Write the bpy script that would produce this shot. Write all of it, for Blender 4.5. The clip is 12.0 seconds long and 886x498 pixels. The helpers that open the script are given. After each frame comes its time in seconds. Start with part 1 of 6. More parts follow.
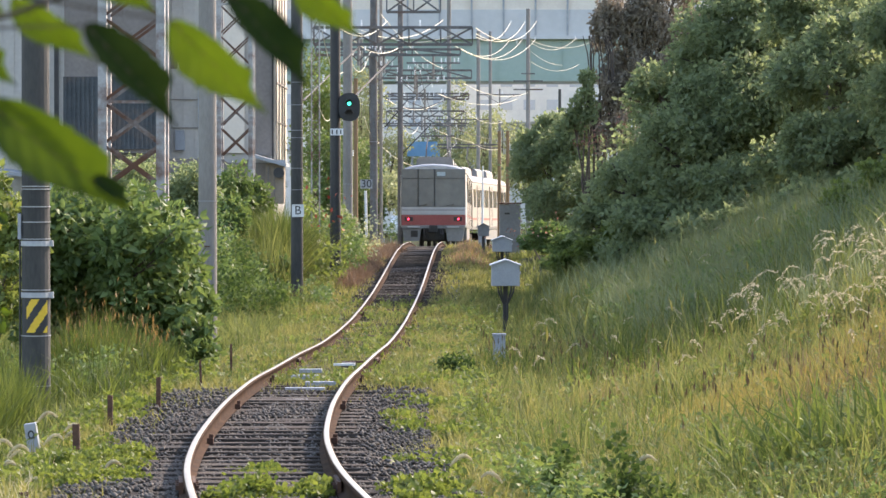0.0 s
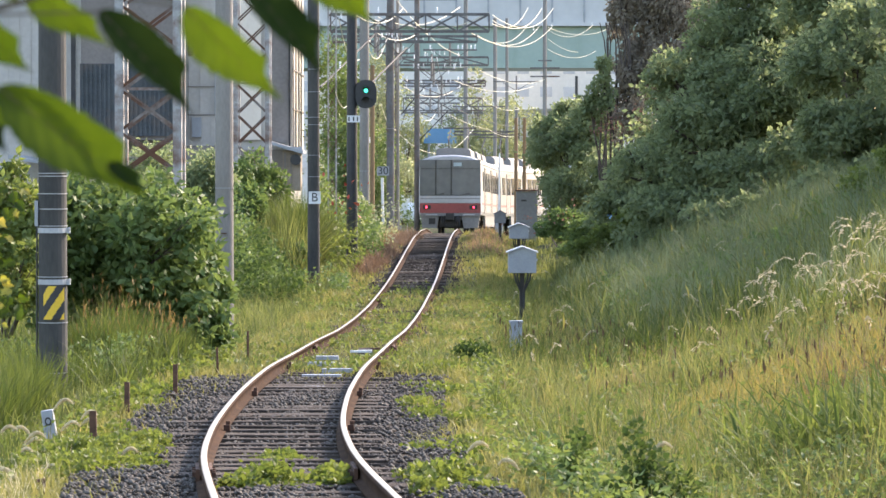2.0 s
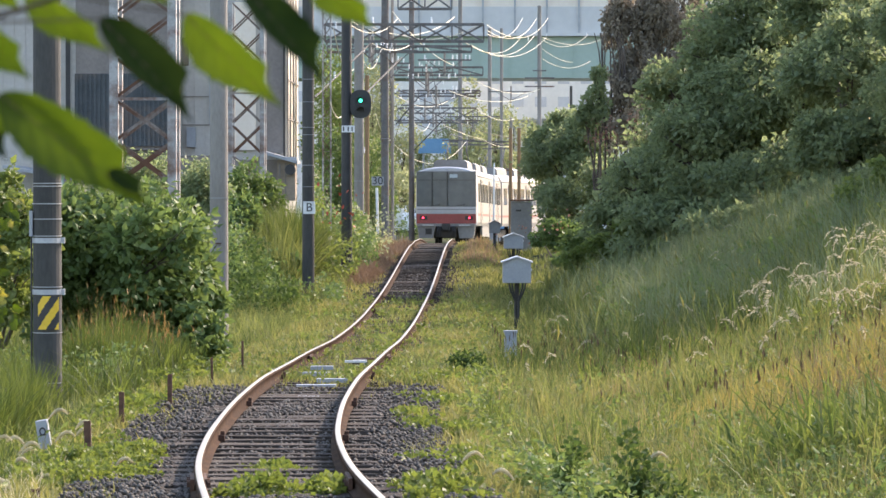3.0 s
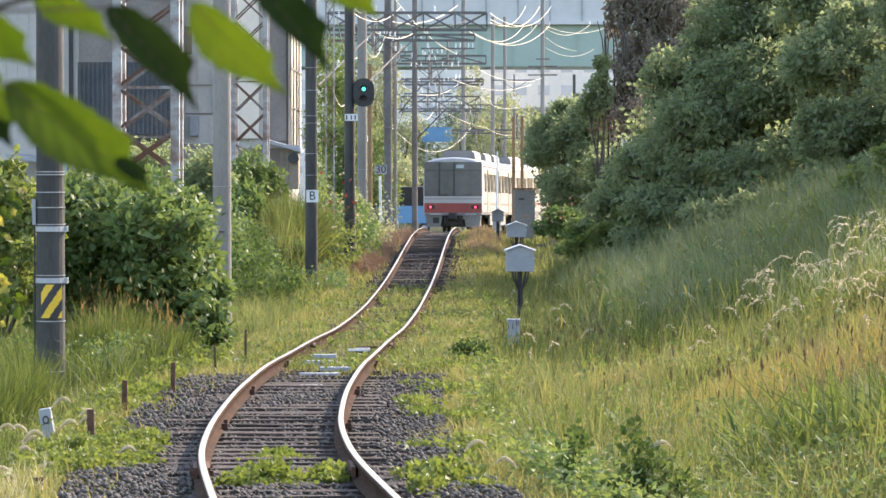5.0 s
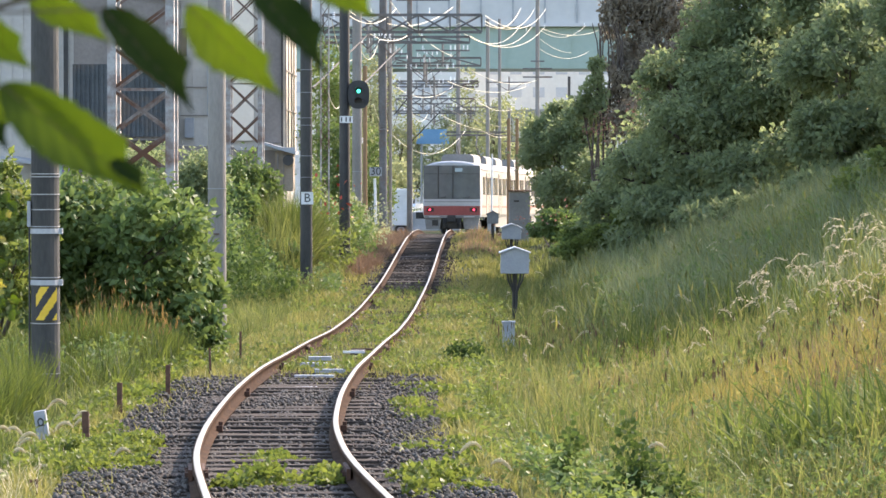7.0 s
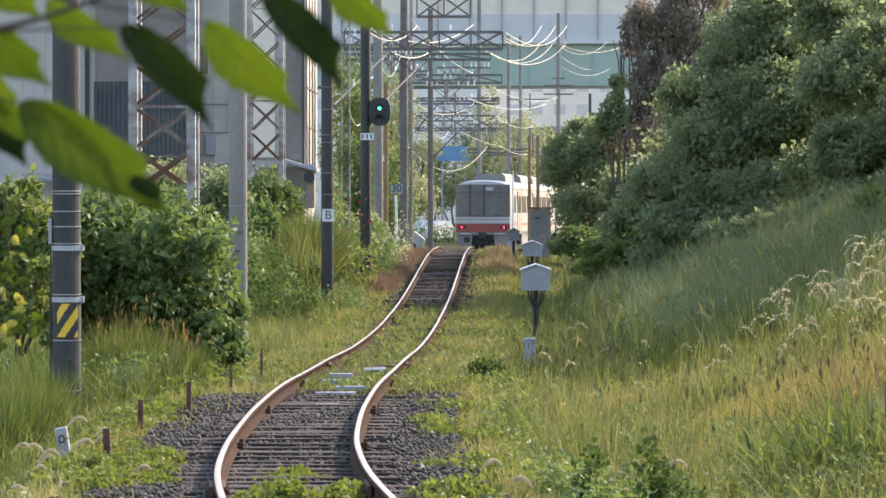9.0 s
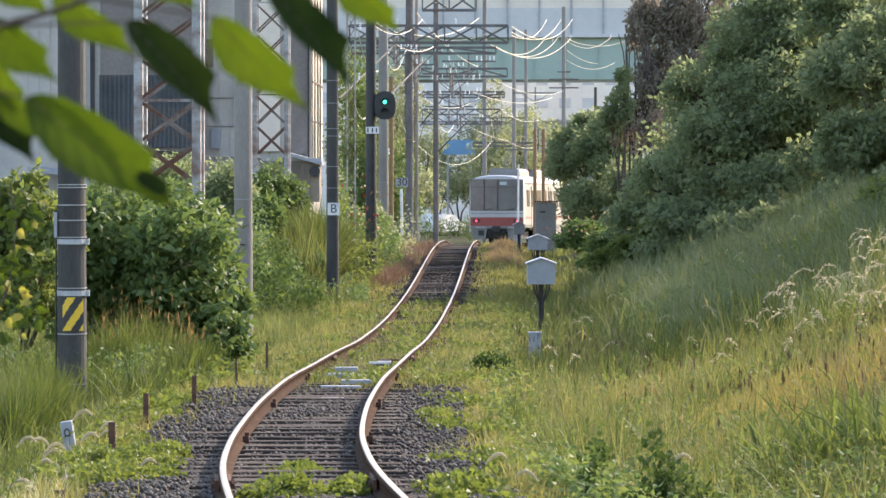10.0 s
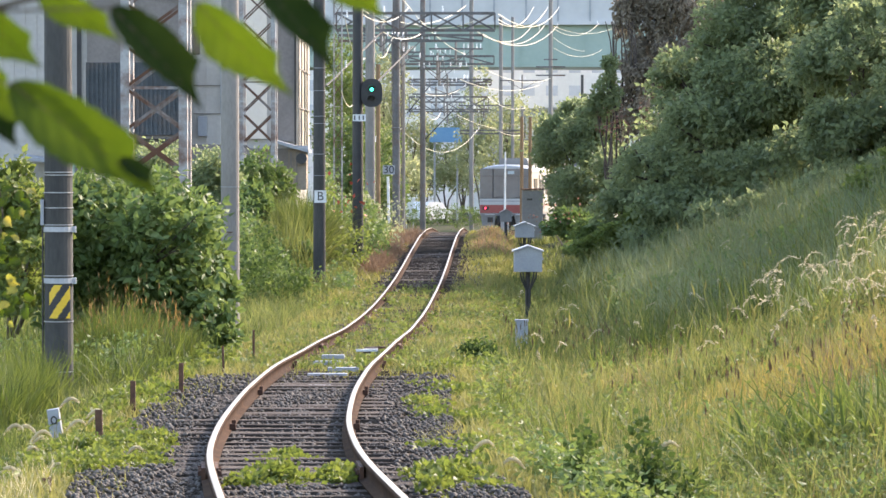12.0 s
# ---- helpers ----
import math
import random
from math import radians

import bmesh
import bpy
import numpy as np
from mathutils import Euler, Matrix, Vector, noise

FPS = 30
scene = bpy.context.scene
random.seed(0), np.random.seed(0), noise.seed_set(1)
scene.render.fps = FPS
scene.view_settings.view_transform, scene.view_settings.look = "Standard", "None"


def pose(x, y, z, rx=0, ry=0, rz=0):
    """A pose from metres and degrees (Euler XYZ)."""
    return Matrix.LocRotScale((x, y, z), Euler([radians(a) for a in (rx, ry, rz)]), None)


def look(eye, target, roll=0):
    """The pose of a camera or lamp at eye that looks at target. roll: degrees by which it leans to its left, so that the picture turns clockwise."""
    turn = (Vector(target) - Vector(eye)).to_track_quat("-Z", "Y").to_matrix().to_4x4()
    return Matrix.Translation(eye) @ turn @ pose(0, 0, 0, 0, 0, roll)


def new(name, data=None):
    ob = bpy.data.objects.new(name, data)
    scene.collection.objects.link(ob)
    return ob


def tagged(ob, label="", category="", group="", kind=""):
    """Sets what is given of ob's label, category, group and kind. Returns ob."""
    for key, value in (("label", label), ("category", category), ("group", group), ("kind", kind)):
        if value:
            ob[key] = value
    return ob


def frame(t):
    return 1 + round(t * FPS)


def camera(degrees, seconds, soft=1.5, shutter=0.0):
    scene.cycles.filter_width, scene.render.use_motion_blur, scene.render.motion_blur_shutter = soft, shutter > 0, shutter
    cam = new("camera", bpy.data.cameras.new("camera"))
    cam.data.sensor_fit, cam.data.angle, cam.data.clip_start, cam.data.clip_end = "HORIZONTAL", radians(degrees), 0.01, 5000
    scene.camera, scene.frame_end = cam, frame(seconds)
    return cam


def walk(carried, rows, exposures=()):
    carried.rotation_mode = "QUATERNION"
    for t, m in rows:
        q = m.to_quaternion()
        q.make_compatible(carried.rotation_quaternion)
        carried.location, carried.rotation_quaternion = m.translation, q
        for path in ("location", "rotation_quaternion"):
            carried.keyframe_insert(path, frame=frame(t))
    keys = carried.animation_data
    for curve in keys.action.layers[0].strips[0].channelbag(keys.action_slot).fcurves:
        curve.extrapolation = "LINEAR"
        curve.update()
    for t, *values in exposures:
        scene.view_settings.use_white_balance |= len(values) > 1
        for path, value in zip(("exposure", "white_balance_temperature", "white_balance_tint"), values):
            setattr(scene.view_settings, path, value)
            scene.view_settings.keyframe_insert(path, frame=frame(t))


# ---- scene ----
from math import sin, cos, pi, atan2, hypot

# ---------- camera: a hand-held long lens, standing still ----------
cam = camera(14.89, 12.0, soft=1.5)
SWAY = [(0, -15.5, 26), (0.5, -13, 21), (1, -2, 15), (1.5, 8, 9), (2, 14, 3), (2.5, 8, 9.3), (3, 4.5, 20.7), (3.2, 5, 20),
        (4.8, 11, 2), (5, 10, 0.3), (5.5, 0, 0), (6, -9.2, 15.3), (6.5, -8, 20), (7, 1, 4), (7.2, 6.5, -4.6),
        (8.8, 33, 29), (9, 38, 34.2), (9.5, 52, 40), (10, 47.5, 23), (10.5, 39.5, 9), (11, 32, 2.6), (11.5, 25.7, 4), (12, 24.2, 1)]
walk(cam, [(t, pose(0, 0, 2.3, 88.568 + b * 0.00955, 0, a * 0.00955)) for t, a, b in SWAY],
     [(t, 1.86 - 0.009 * b + (0.07 if t in (0.5, 10.5, 11, 11.5, 12) else 0), 6550, 19) for t, a, b in SWAY])
cam.data.dof.use_dof, cam.data.dof.focus_distance, cam.data.dof.aperture_fstop = True, 70, 26

# ---------- light ----------
SUN_AZ, SUN_EL = radians(43), radians(32)     # to the right of the line of sight, low
world = bpy.data.worlds.new("sky")
scene.world = world
world.use_nodes = True
wn = world.node_tree
sky = wn.nodes.new("ShaderNodeTexSky")
sky.sky_type, sky.sun_disc, sky.sun_elevation, sky.sun_rotation = "NISHITA", False, SUN_EL, SUN_AZ
sky.dust_density, sky.air_density, sky.ozone_density = 2.0, 1.3, 1.5
wn.links.new(sky.outputs[0], wn.nodes["Background"].inputs[0])
wn.nodes["Background"].inputs[1].default_value = 0.15
sun = new("sun", bpy.data.lights.new("sun", "SUN"))
sun.data.energy, sun.data.angle, sun.data.color = 2.2, radians(0.6), (1.0, 0.88, 0.70)
sun.matrix_world = look((sin(SUN_AZ) * cos(SUN_EL) * 60, cos(SUN_AZ) * cos(SUN_EL) * 60, sin(SUN_EL) * 60), (0, 0, 0))


# ---------- materials ----------
def mat(name, a, b=None, scale=3.0, fine=40.0, rough=0.7, metal=0.0, bump=0.0, rand=0.0, island=0.0, stain=None, stain_at=0.62, through_light=0.0, stretch=(1, 1, 1), glow=None, spec=0.5, gain=1.5, hue=0.485):
    m = bpy.data.materials.new(name)
    m.use_nodes = True
    nt = m.node_tree
    N, L = nt.nodes, nt.links
    bs = N["Principled BSDF"]
    bs.inputs["Roughness"].default_value, bs.inputs["Metallic"].default_value = rough, metal
    bs.inputs["Specular IOR Level"].default_value = spec
    b = b or tuple(min(1, c * 1.25) for c in a)
    tc = N.new("ShaderNodeTexCoord")
    mp = N.new("ShaderNodeMapping")
    mp.inputs["Scale"].default_value = stretch
    L.new(tc.outputs["Object"], mp.inputs[0])
    n1 = N.new("ShaderNodeTexNoise")
    n1.inputs["Scale"].default_value, n1.inputs["Detail"].default_value = scale, 5
    n2 = N.new("ShaderNodeTexNoise")
    n2.inputs["Scale"].default_value, n2.inputs["Detail"].default_value = fine, 3
    L.new(mp.outputs[0], n1.inputs[0])
    L.new(mp.outputs[0], n2.inputs[0])
    mx = N.new("ShaderNodeMix")
    mx.data_type = "RGBA"
    mx.inputs[6].default_value, mx.inputs[7].default_value = (*a, 1), (*b, 1)
    add = N.new("ShaderNodeMath")
    add.operation = "MULTIPLY_ADD"
    L.new(n2.outputs[0], add.inputs[0])
    add.inputs[1].default_value = 0.6
    L.new(n1.outputs[0], add.inputs[2])
    sh = N.new("ShaderNodeMapRange")
    sh.inputs[1].default_value, sh.inputs[2].default_value = 0.6, 1.0
    L.new(add.outputs[0], sh.inputs[0])
    fac = sh.outputs[0]
    if rand or island:
        src = N.new("ShaderNodeObjectInfo").outputs["Random"] if rand else N.new("ShaderNodeNewGeometry").outputs["Random Per Island"]
        k = N.new("ShaderNodeMath")
        k.operation, k.use_clamp = "MULTIPLY_ADD", True
        L.new(src, k.inputs[0])
        k.inputs[1].default_value = rand or island
        half = N.new("ShaderNodeMath")
        half.operation = "MULTIPLY"
        half.inputs[1].default_value = 1 - 0.6 * (rand or island)
        L.new(fac, half.inputs[0])
        L.new(half.outputs[0], k.inputs[2])
        fac = k.outputs[0]
    L.new(fac, mx.inputs[0])
    col = mx.outputs[2]
    if stain:
        n3 = N.new("ShaderNodeTexNoise")
        n3.inputs["Scale"].default_value, n3.inputs["Detail"].default_value = scale * 0.6, 7
        n3.inputs["Roughness"].default_value = 0.65
        L.new(mp.outputs[0], n3.inputs[0])
        r3 = N.new("ShaderNodeMapRange")
        r3.inputs[1].default_value, r3.inputs[2].default_value = stain_at - 0.08, stain_at + 0.08
        L.new(n3.outputs[0], r3.inputs[0])
        ms = N.new("ShaderNodeMix")
        ms.data_type = "RGBA"
        L.new(r3.outputs[0], ms.inputs[0])
        L.new(col, ms.inputs[6])
        ms.inputs[7].default_value = (*stain, 1)
        col = ms.outputs[2]
    L.new(col, bs.inputs["Base Color"])
    if bump:
        bp = N.new("ShaderNodeBump")
        bp.inputs["Strength"].default_value, bp.inputs["Distance"].default_value = min(1, bump), 0.02
        L.new(add.outputs[0], bp.inputs["Height"])
        L.new(bp.outputs[0], bs.inputs["Normal"])
    if through_light:
        tl = N.new("ShaderNodeBsdfTranslucent")
        hs = N.new("ShaderNodeHueSaturation")
        hs.inputs["Hue"].default_value, hs.inputs["Saturation"].default_value, hs.inputs["Value"].default_value = hue, 1.1, gain
        L.new(col, hs.inputs["Color"])
        L.new(hs.outputs[0], tl.inputs[0])
        ms = N.new("ShaderNodeMixShader")
        ms.inputs[0].default_value = through_light
        L.new(bs.outputs[0], ms.inputs[1])
        L.new(tl.outputs[0], ms.inputs[2])
        L.new(ms.outputs[0], N["Material Output"].inputs[0])
    if glow:
        bs.inputs["Emission Color"].default_value = (*glow[:3], 1)
        bs.inputs["Emission Strength"].default_value = glow[3]
    return m


M_SOIL = mat("soil", (0.04, 0.034, 0.022), (0.075, 0.065, 0.035), 0.8, 12, 0.95, bump=0.6, stain=(0.04, 0.06, 0.02), stain_at=0.5, spec=0.1)
M_BALLAST_BED = mat("ballast_bed", (0.026, 0.024, 0.022), (0.06, 0.055, 0.05), 2, 30, 0.9, bump=1, spec=0.15)
M_STONE = mat("ballast_stone", (0.032, 0.028, 0.024), (0.145, 0.130, 0.110), 4, 30, 0.85, island=0.9, bump=0.4, spec=0.25)
M_STONE1 = mat("single_stone", (0.032, 0.028, 0.024), (0.145, 0.130, 0.110), 4, 30, 0.8, rand=0.9, bump=0.4)
M_SLEEPER = mat("old_sleeper_wood", (0.032, 0.026, 0.021), (0.105, 0.085, 0.068), 3, 30, 0.85, bump=0.8, rand=0.5, stretch=(1, 8, 8), stain=(0.16, 0.14, 0.12), stain_at=0.6, spec=0.12)
M_RAIL_SIDE = mat("rusty_rail_web", (0.032, 0.017, 0.010), (0.068, 0.036, 0.020), 3, 30, 0.9, bump=0.3, stain=(0.035, 0.022, 0.017), spec=0.08)
M_RAIL_TOP = mat("polished_rail_head", (0.33, 0.275, 0.21), (0.44, 0.37, 0.29), 2, 60, 0.45, metal=0.7)
M_RUST = mat("rust", (0.06, 0.032, 0.022), (0.14, 0.07, 0.04), 8, 40, 0.9, bump=0.4)
M_CONC = mat("pole_concrete", (0.215, 0.197, 0.172), (0.30, 0.275, 0.245), 1.5, 25, 0.85, bump=0.2, stretch=(1, 1, 0.3))
M_CONC_DARK = mat("dark_pole_concrete", (0.043, 0.042, 0.038), (0.076, 0.073, 0.065), 1.5, 25, 0.8, bump=0.2, stretch=(1, 1, 0.3))
M_STEEL = mat("galvanised_steel", (0.32, 0.34, 0.35), (0.45, 0.46, 0.47), 2, 30, 0.55, metal=0.3, bump=0.1)
M_BAND = mat("steel_band", (0.3, 0.31, 0.32), None, 4, 40, 0.4, metal=0.6)
M_LATTICE = mat("rusting_painted_steel", (0.34, 0.33, 0.315), (0.48, 0.47, 0.45), 1.5, 18, 0.75, bump=0.2, stain=(0.15, 0.07, 0.038), stain_at=0.55)
M_LATTICE_BRACE = mat("rusty_brace_steel", (0.16, 0.13, 0.11), (0.30, 0.28, 0.26), 1.5, 18, 0.8, bump=0.2, stain=(0.12, 0.055, 0.03), stain_at=0.46)
M_GANTRY = mat("gantry_steel", (0.12, 0.115, 0.11), (0.20, 0.19, 0.18), 1.5, 18, 0.8, stain=(0.14, 0.08, 0.05), stain_at=0.6, spec=0.15)
M_WIRE = mat("wire", (0.62, 0.57, 0.42), (0.8, 0.75, 0.6), 4, 20, 0.4, metal=0.2)
M_PORC = mat("porcelain", (0.75, 0.75, 0.72), None, 4, 20, 0.25)
M_YELLOW = mat("warning_yellow", (0.70, 0.44, 0.02), (0.80, 0.52, 0.04), 4, 40, 0.5)
M_BLACK = mat("black_paint", (0.02, 0.02, 0.022), (0.035, 0.035, 0.035), 4, 40, 0.5)
M_WHITE = mat("white_paint", (0.66, 0.67, 0.66), (0.8, 0.8, 0.79), 2, 30, 0.5, stain=(0.5, 0.48, 0.44))
M_GREYBOX = mat("grey_box_paint", (0.29, 0.305, 0.325), (0.37, 0.385, 0.40), 2, 30, 0.5, stain=(0.25, 0.245, 0.235))
M_WALL = mat("factory_wall", (0.46, 0.425, 0.375), (0.56, 0.525, 0.47), 0.5, 6, 0.7, bump=0.1, stain=(0.34, 0.34, 0.34))
M_CREAM = mat("cream_wall", (0.48, 0.42, 0.34), (0.58, 0.53, 0.44), 0.6, 8, 0.8, bump=0.1, stain=(0.34, 0.29, 0.22), stain_at=0.6)
M_BOARDING = mat("white_boarding", (0.76, 0.66, 0.54), (0.84, 0.75, 0.63), 0.8, 8, 0.7)
M_DARKCORR = mat("dark_corrugated_sheet", (0.045, 0.055, 0.06), (0.085, 0.095, 0.10), 1, 10, 0.6, stain=(0.13, 0.10, 0.08))
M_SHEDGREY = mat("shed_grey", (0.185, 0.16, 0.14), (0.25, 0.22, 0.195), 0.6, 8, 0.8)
M_ROOFEDGE = mat("roof_sheet", (0.5, 0.52, 0.54), None, 1, 12, 0.5)
# Green lightened to carry the haze in front of the girder
M_GREEN = mat("hazed_green_paint", (0.32, 0.42, 0.35), (0.38, 0.47, 0.40), 0.2, 3, 0.6)
# Far walls lightened too, with distance haze in the colour
M_FARWALL = mat("hazed_far_render", (0.70, 0.68, 0.62), (0.80, 0.78, 0.72), 0.1, 2, 0.8)
M_PARAPET = mat("parapet_concrete", (0.58, 0.575, 0.55), (0.66, 0.65, 0.62), 0.1, 2, 0.8)
M_ASPHALT = mat("asphalt", (0.045, 0.045, 0.047), (0.07, 0.07, 0.07), 2, 50, 0.9, bump=0.3)
M_BARK = mat("bark", (0.06, 0.045, 0.035), (0.12, 0.095, 0.075), 4, 25, 0.95, bump=0.8, stretch=(1, 1, 0.3))
M_DEADVINE = mat("withered_vine", (0.16, 0.135, 0.095), (0.28, 0.24, 0.17), 3, 25, 0.95, island=0.7, through_light=0.35)
M_LEAF = mat("broad_leaf", (0.075, 0.13, 0.042), (0.155, 0.215, 0.068), 0.7, 10, 0.55, island=0.7, through_light=0.35, spec=0.3)
# Lighter than the broad leaf, to carry the haze over the thicket
M_LEAF_LIFTED = mat("haze_lifted_leaf", (0.11, 0.15, 0.075), (0.19, 0.225, 0.11), 0.7, 10, 0.55, island=0.7, through_light=0.45, spec=0.3, gain=2.0)
M_LEAF_LIGHT = mat("vine_leaf", (0.087, 0.13, 0.035), (0.168, 0.21, 0.058), 0.7, 10, 0.5, island=0.7, through_light=0.42, spec=0.3)
M_VINE = mat("creeping_vine_leaf", (0.072, 0.112, 0.025), (0.15, 0.185, 0.044), 0.9, 10, 0.5, island=0.7, through_light=0.45, spec=0.3)
# Foliage paled beyond real leaf colour, so distance haze is painted in
M_LEAF_HAZED = mat("hazed_leaf", (0.20, 0.24, 0.11), (0.32, 0.34, 0.18), 0.3, 6, 0.6, island=0.7, through_light=0.4)
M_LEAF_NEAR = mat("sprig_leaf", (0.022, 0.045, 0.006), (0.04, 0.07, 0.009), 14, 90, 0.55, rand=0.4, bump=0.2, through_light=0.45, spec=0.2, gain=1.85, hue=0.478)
# Darker copy of the sprig leaf, for leaves turned out of the sun
M_LEAF_SHADED = mat("shaded_sprig_leaf", (0.008, 0.018, 0.004), (0.018, 0.032, 0.007), 14, 90, 0.85, rand=0.4, bump=0.25, through_light=0.15, spec=0.05, gain=2.8)
M_LEAF_YELLOW = mat("yellowing_leaf", (0.16, 0.19, 0.03), (0.28, 0.26, 0.05), 14, 60, 0.5, rand=0.6, through_light=0.45)
M_TWIG = mat("twig_bark", (0.05, 0.035, 0.02), (0.09, 0.06, 0.035), 30, 120, 0.8, bump=0.3)
M_GRASS = mat("grass_blade", (0.055, 0.082, 0.026), (0.18, 0.20, 0.068), 0.35, 5, 0.6, island=0.75, through_light=0.5, spec=0.25)
M_LUSH = mat("lush_grass", (0.030, 0.055, 0.014), (0.095, 0.123, 0.031), 0.5, 6, 0.55, island=0.75, through_light=0.5, spec=0.3)
M_GRASS_YEL = mat("yellow_green_grass", (0.125, 0.146, 0.040), (0.265, 0.25, 0.085), 0.35, 5, 0.6, island=0.75, through_light=0.4, spec=0.3)
M_STRAW = mat("dry_straw", (0.22, 0.15, 0.075), (0.36, 0.25, 0.13), 0.6, 8, 0.7, island=0.7, through_light=0.3)
M_SEED = mat("pale_seed_head", (0.45, 0.40, 0.25), (0.62, 0.57, 0.40), 2, 20, 0.7, island=0.7, through_light=0.55, gain=1.2)
M_SEED_BROWN = mat("brown_seed_head", (0.07, 0.045, 0.02), (0.15, 0.09, 0.04), 2, 20, 0.8, island=0.6)
M_GOLD = mat("golden_grass", (0.20, 0.175, 0.045), (0.35, 0.29, 0.09), 0.6, 6, 0.6, island=0.75, through_light=0.45, spec=0.3)
# Blue-green paled so the haze over the shaded bank is in the colour
M_BLUEGREEN = mat("haze_paled_blue_green", (0.10, 0.14, 0.066), (0.195, 0.228, 0.115), .35, 5, .6, island=.75, through_light=.4)
M_PINKGRASS = mat("withered_pinkish_grass", (0.21, 0.15, 0.10), (0.34, 0.25, 0.17), 0.6, 8, 0.7, island=0.7, through_light=0.35)
M_REEDLEAF = mat("broad_reed_leaf", (0.045, 0.080, 0.022), (0.15, 0.185, 0.05), 0.6, 8, 0.7, island=0.9, through_light=0.4, spec=0.1)
M_PLUME = mat("silver_grass_plume", (0.40, 0.36, 0.24), (0.58, 0.53, 0.38), 2, 20, 0.7, island=0.7, through_light=0.5, gain=1.2)
M_WEED = mat("dark_weed_leaf", (0.028, 0.058, 0.017), (0.085, 0.125, 0.035), 0.9, 10, 0.7, island=0.8, through_light=0.35, spec=0.12)
M_CUPBOARD = mat("cupboard_board", (0.22, 0.175, 0.13), (0.31, 0.25, 0.19), 1.5, 14, 0.8, bump=0.1)
M_FOXTAIL = mat("foxtail_bristle", (0.50, 0.46, 0.30), (0.64, 0.60, 0.42), 8, 60, 0.7, through_light=0.5, gain=1.3)
M_FLOWER = mat("red_flower", (0.45, 0.05, 0.03), (0.55, 0.12, 0.06), 4, 30, 0.6, island=0.5)
M_PINK = mat("pinkish_leaf", (0.19, 0.10, 0.075), (0.30, 0.17, 0.12), 4, 30, 0.6, island=0.6, through_light=0.3)
M_GLASS_DARK = mat("dark_window_glass", (0.02, 0.024, 0.028), (0.035, 0.04, 0.045), 0.5, 5, 0.12, spec=0.7)
# Glass lightened to put haze and sky reflection into its colour
M_SCREEN = mat("haze_paled_windscreen", (0.09, 0.10, 0.11), (0.125, 0.14, 0.15), 0.5, 3, 0.2, spec=0.8)
M_TRAIN_WHITE = mat("train_white", (0.40, 0.41, 0.42), (0.48, 0.49, 0.50), 0.6, 8, 0.35)
M_TRAIN_STEEL = mat("stainless_body", (0.28, 0.27, 0.25), (0.34, 0.33, 0.31), 0.6, 8, 0.45, metal=0.1)
# Red muted so that haze over the train is in the paint colour
M_TRAIN_RED = mat("train_red", (0.25, 0.055, 0.05), (0.32, 0.075, 0.068), 0.8, 10, 0.4)
M_TRAIN_GREY = mat("train_grey", (0.17, 0.17, 0.168), (0.24, 0.24, 0.235), 0.8, 10, 0.5)
M_UNDER = mat("underframe", (0.03, 0.03, 0.03), (0.06, 0.055, 0.05), 2, 20, 0.8)
M_TAIL = mat("tail_lamp", (0.5, 0.02, 0.03), None, 4, 20, 0.3, glow=(1.0, 0.03, 0.06, 3))
M_GO = mat("signal_green_lens", (0.02, 0.4, 0.3), None, 4, 20, 0.3, glow=(0.02, 1.0, 0.62, 1.6))
M_BLUE = mat("blue_sheet", (0.14, 0.32, 0.52), (0.18, 0.37, 0.58), 1, 10, 0.5)
# Much lighter than glass: distance haze is painted into the panes
M_PANE_HAZED = mat("hazed_window_pane", (0.46, 0.48, 0.50), (0.54, 0.56, 0.58), 0.5, 5, 0.2)
M_REED = mat("orange_reed_head", (0.18, 0.12, 0.042), (0.28, 0.195, 0.075), 0.6, 8, 0.7, island=0.7, through_light=0.3)
M_BROWN_WEED = mat("brown_weed", (0.13, 0.085, 0.05), (0.26, 0.18, 0.11), 0.6, 8, 0.8, island=0.8, through_light=0.2)
M_CLAY = mat("roof_tile_far", (0.38, 0.39, 0.41), (0.46, 0.47, 0.49), 1, 10, 0.7)
M_TIMBER = mat("weathered_timber", (0.2, 0.12, 0.06), (0.32, 0.2, 0.1), 3, 20, 0.85, bump=0.3, stretch=(4, 4, 0.5))


# ---------- mesh helpers ----------
def box(bm, c, s, m=None):
    vs = []
    for dx, dy, dz in ((-1, -1, -1), (1, -1, -1), (1, 1, -1), (-1, 1, -1), (-1, -1, 1), (1, -1, 1), (1, 1, 1), (-1, 1, 1)):
        p = Vector((dx * s[0] / 2, dy * s[1] / 2, dz * s[2] / 2))
        vs.append(bm.verts.new(Vector(c) + (m @ p if m else p)))
    for f in ((3, 2, 1, 0), (4, 5, 6, 7), (0, 1, 5, 4), (1, 2, 6, 5), (2, 3, 7, 6), (3, 0, 4, 7)):
        bm.faces.new([vs[i] for i in f])


def tube(bm, p, q, r, r2=None, n=10, caps=True):
    p, q = Vector(p), Vector(q)
    r2 = r if r2 is None else r2
    d = (q - p).normalized()
    a = d.orthogonal().normalized()
    b = d.cross(a)
    A = [bm.verts.new(p + (a * cos(2 * pi * i / n) + b * sin(2 * pi * i / n)) * r) for i in range(n)]
    B = [bm.verts.new(q + (a * cos(2 * pi * i / n) + b * sin(2 * pi * i / n)) * r2) for i in range(n)]
    for i in range(n):
        bm.faces.new((A[i], A[(i + 1) % n], B[(i + 1) % n], B[i]))
    if caps:
        bm.faces.new(A[::-1])
        bm.faces.new(B)


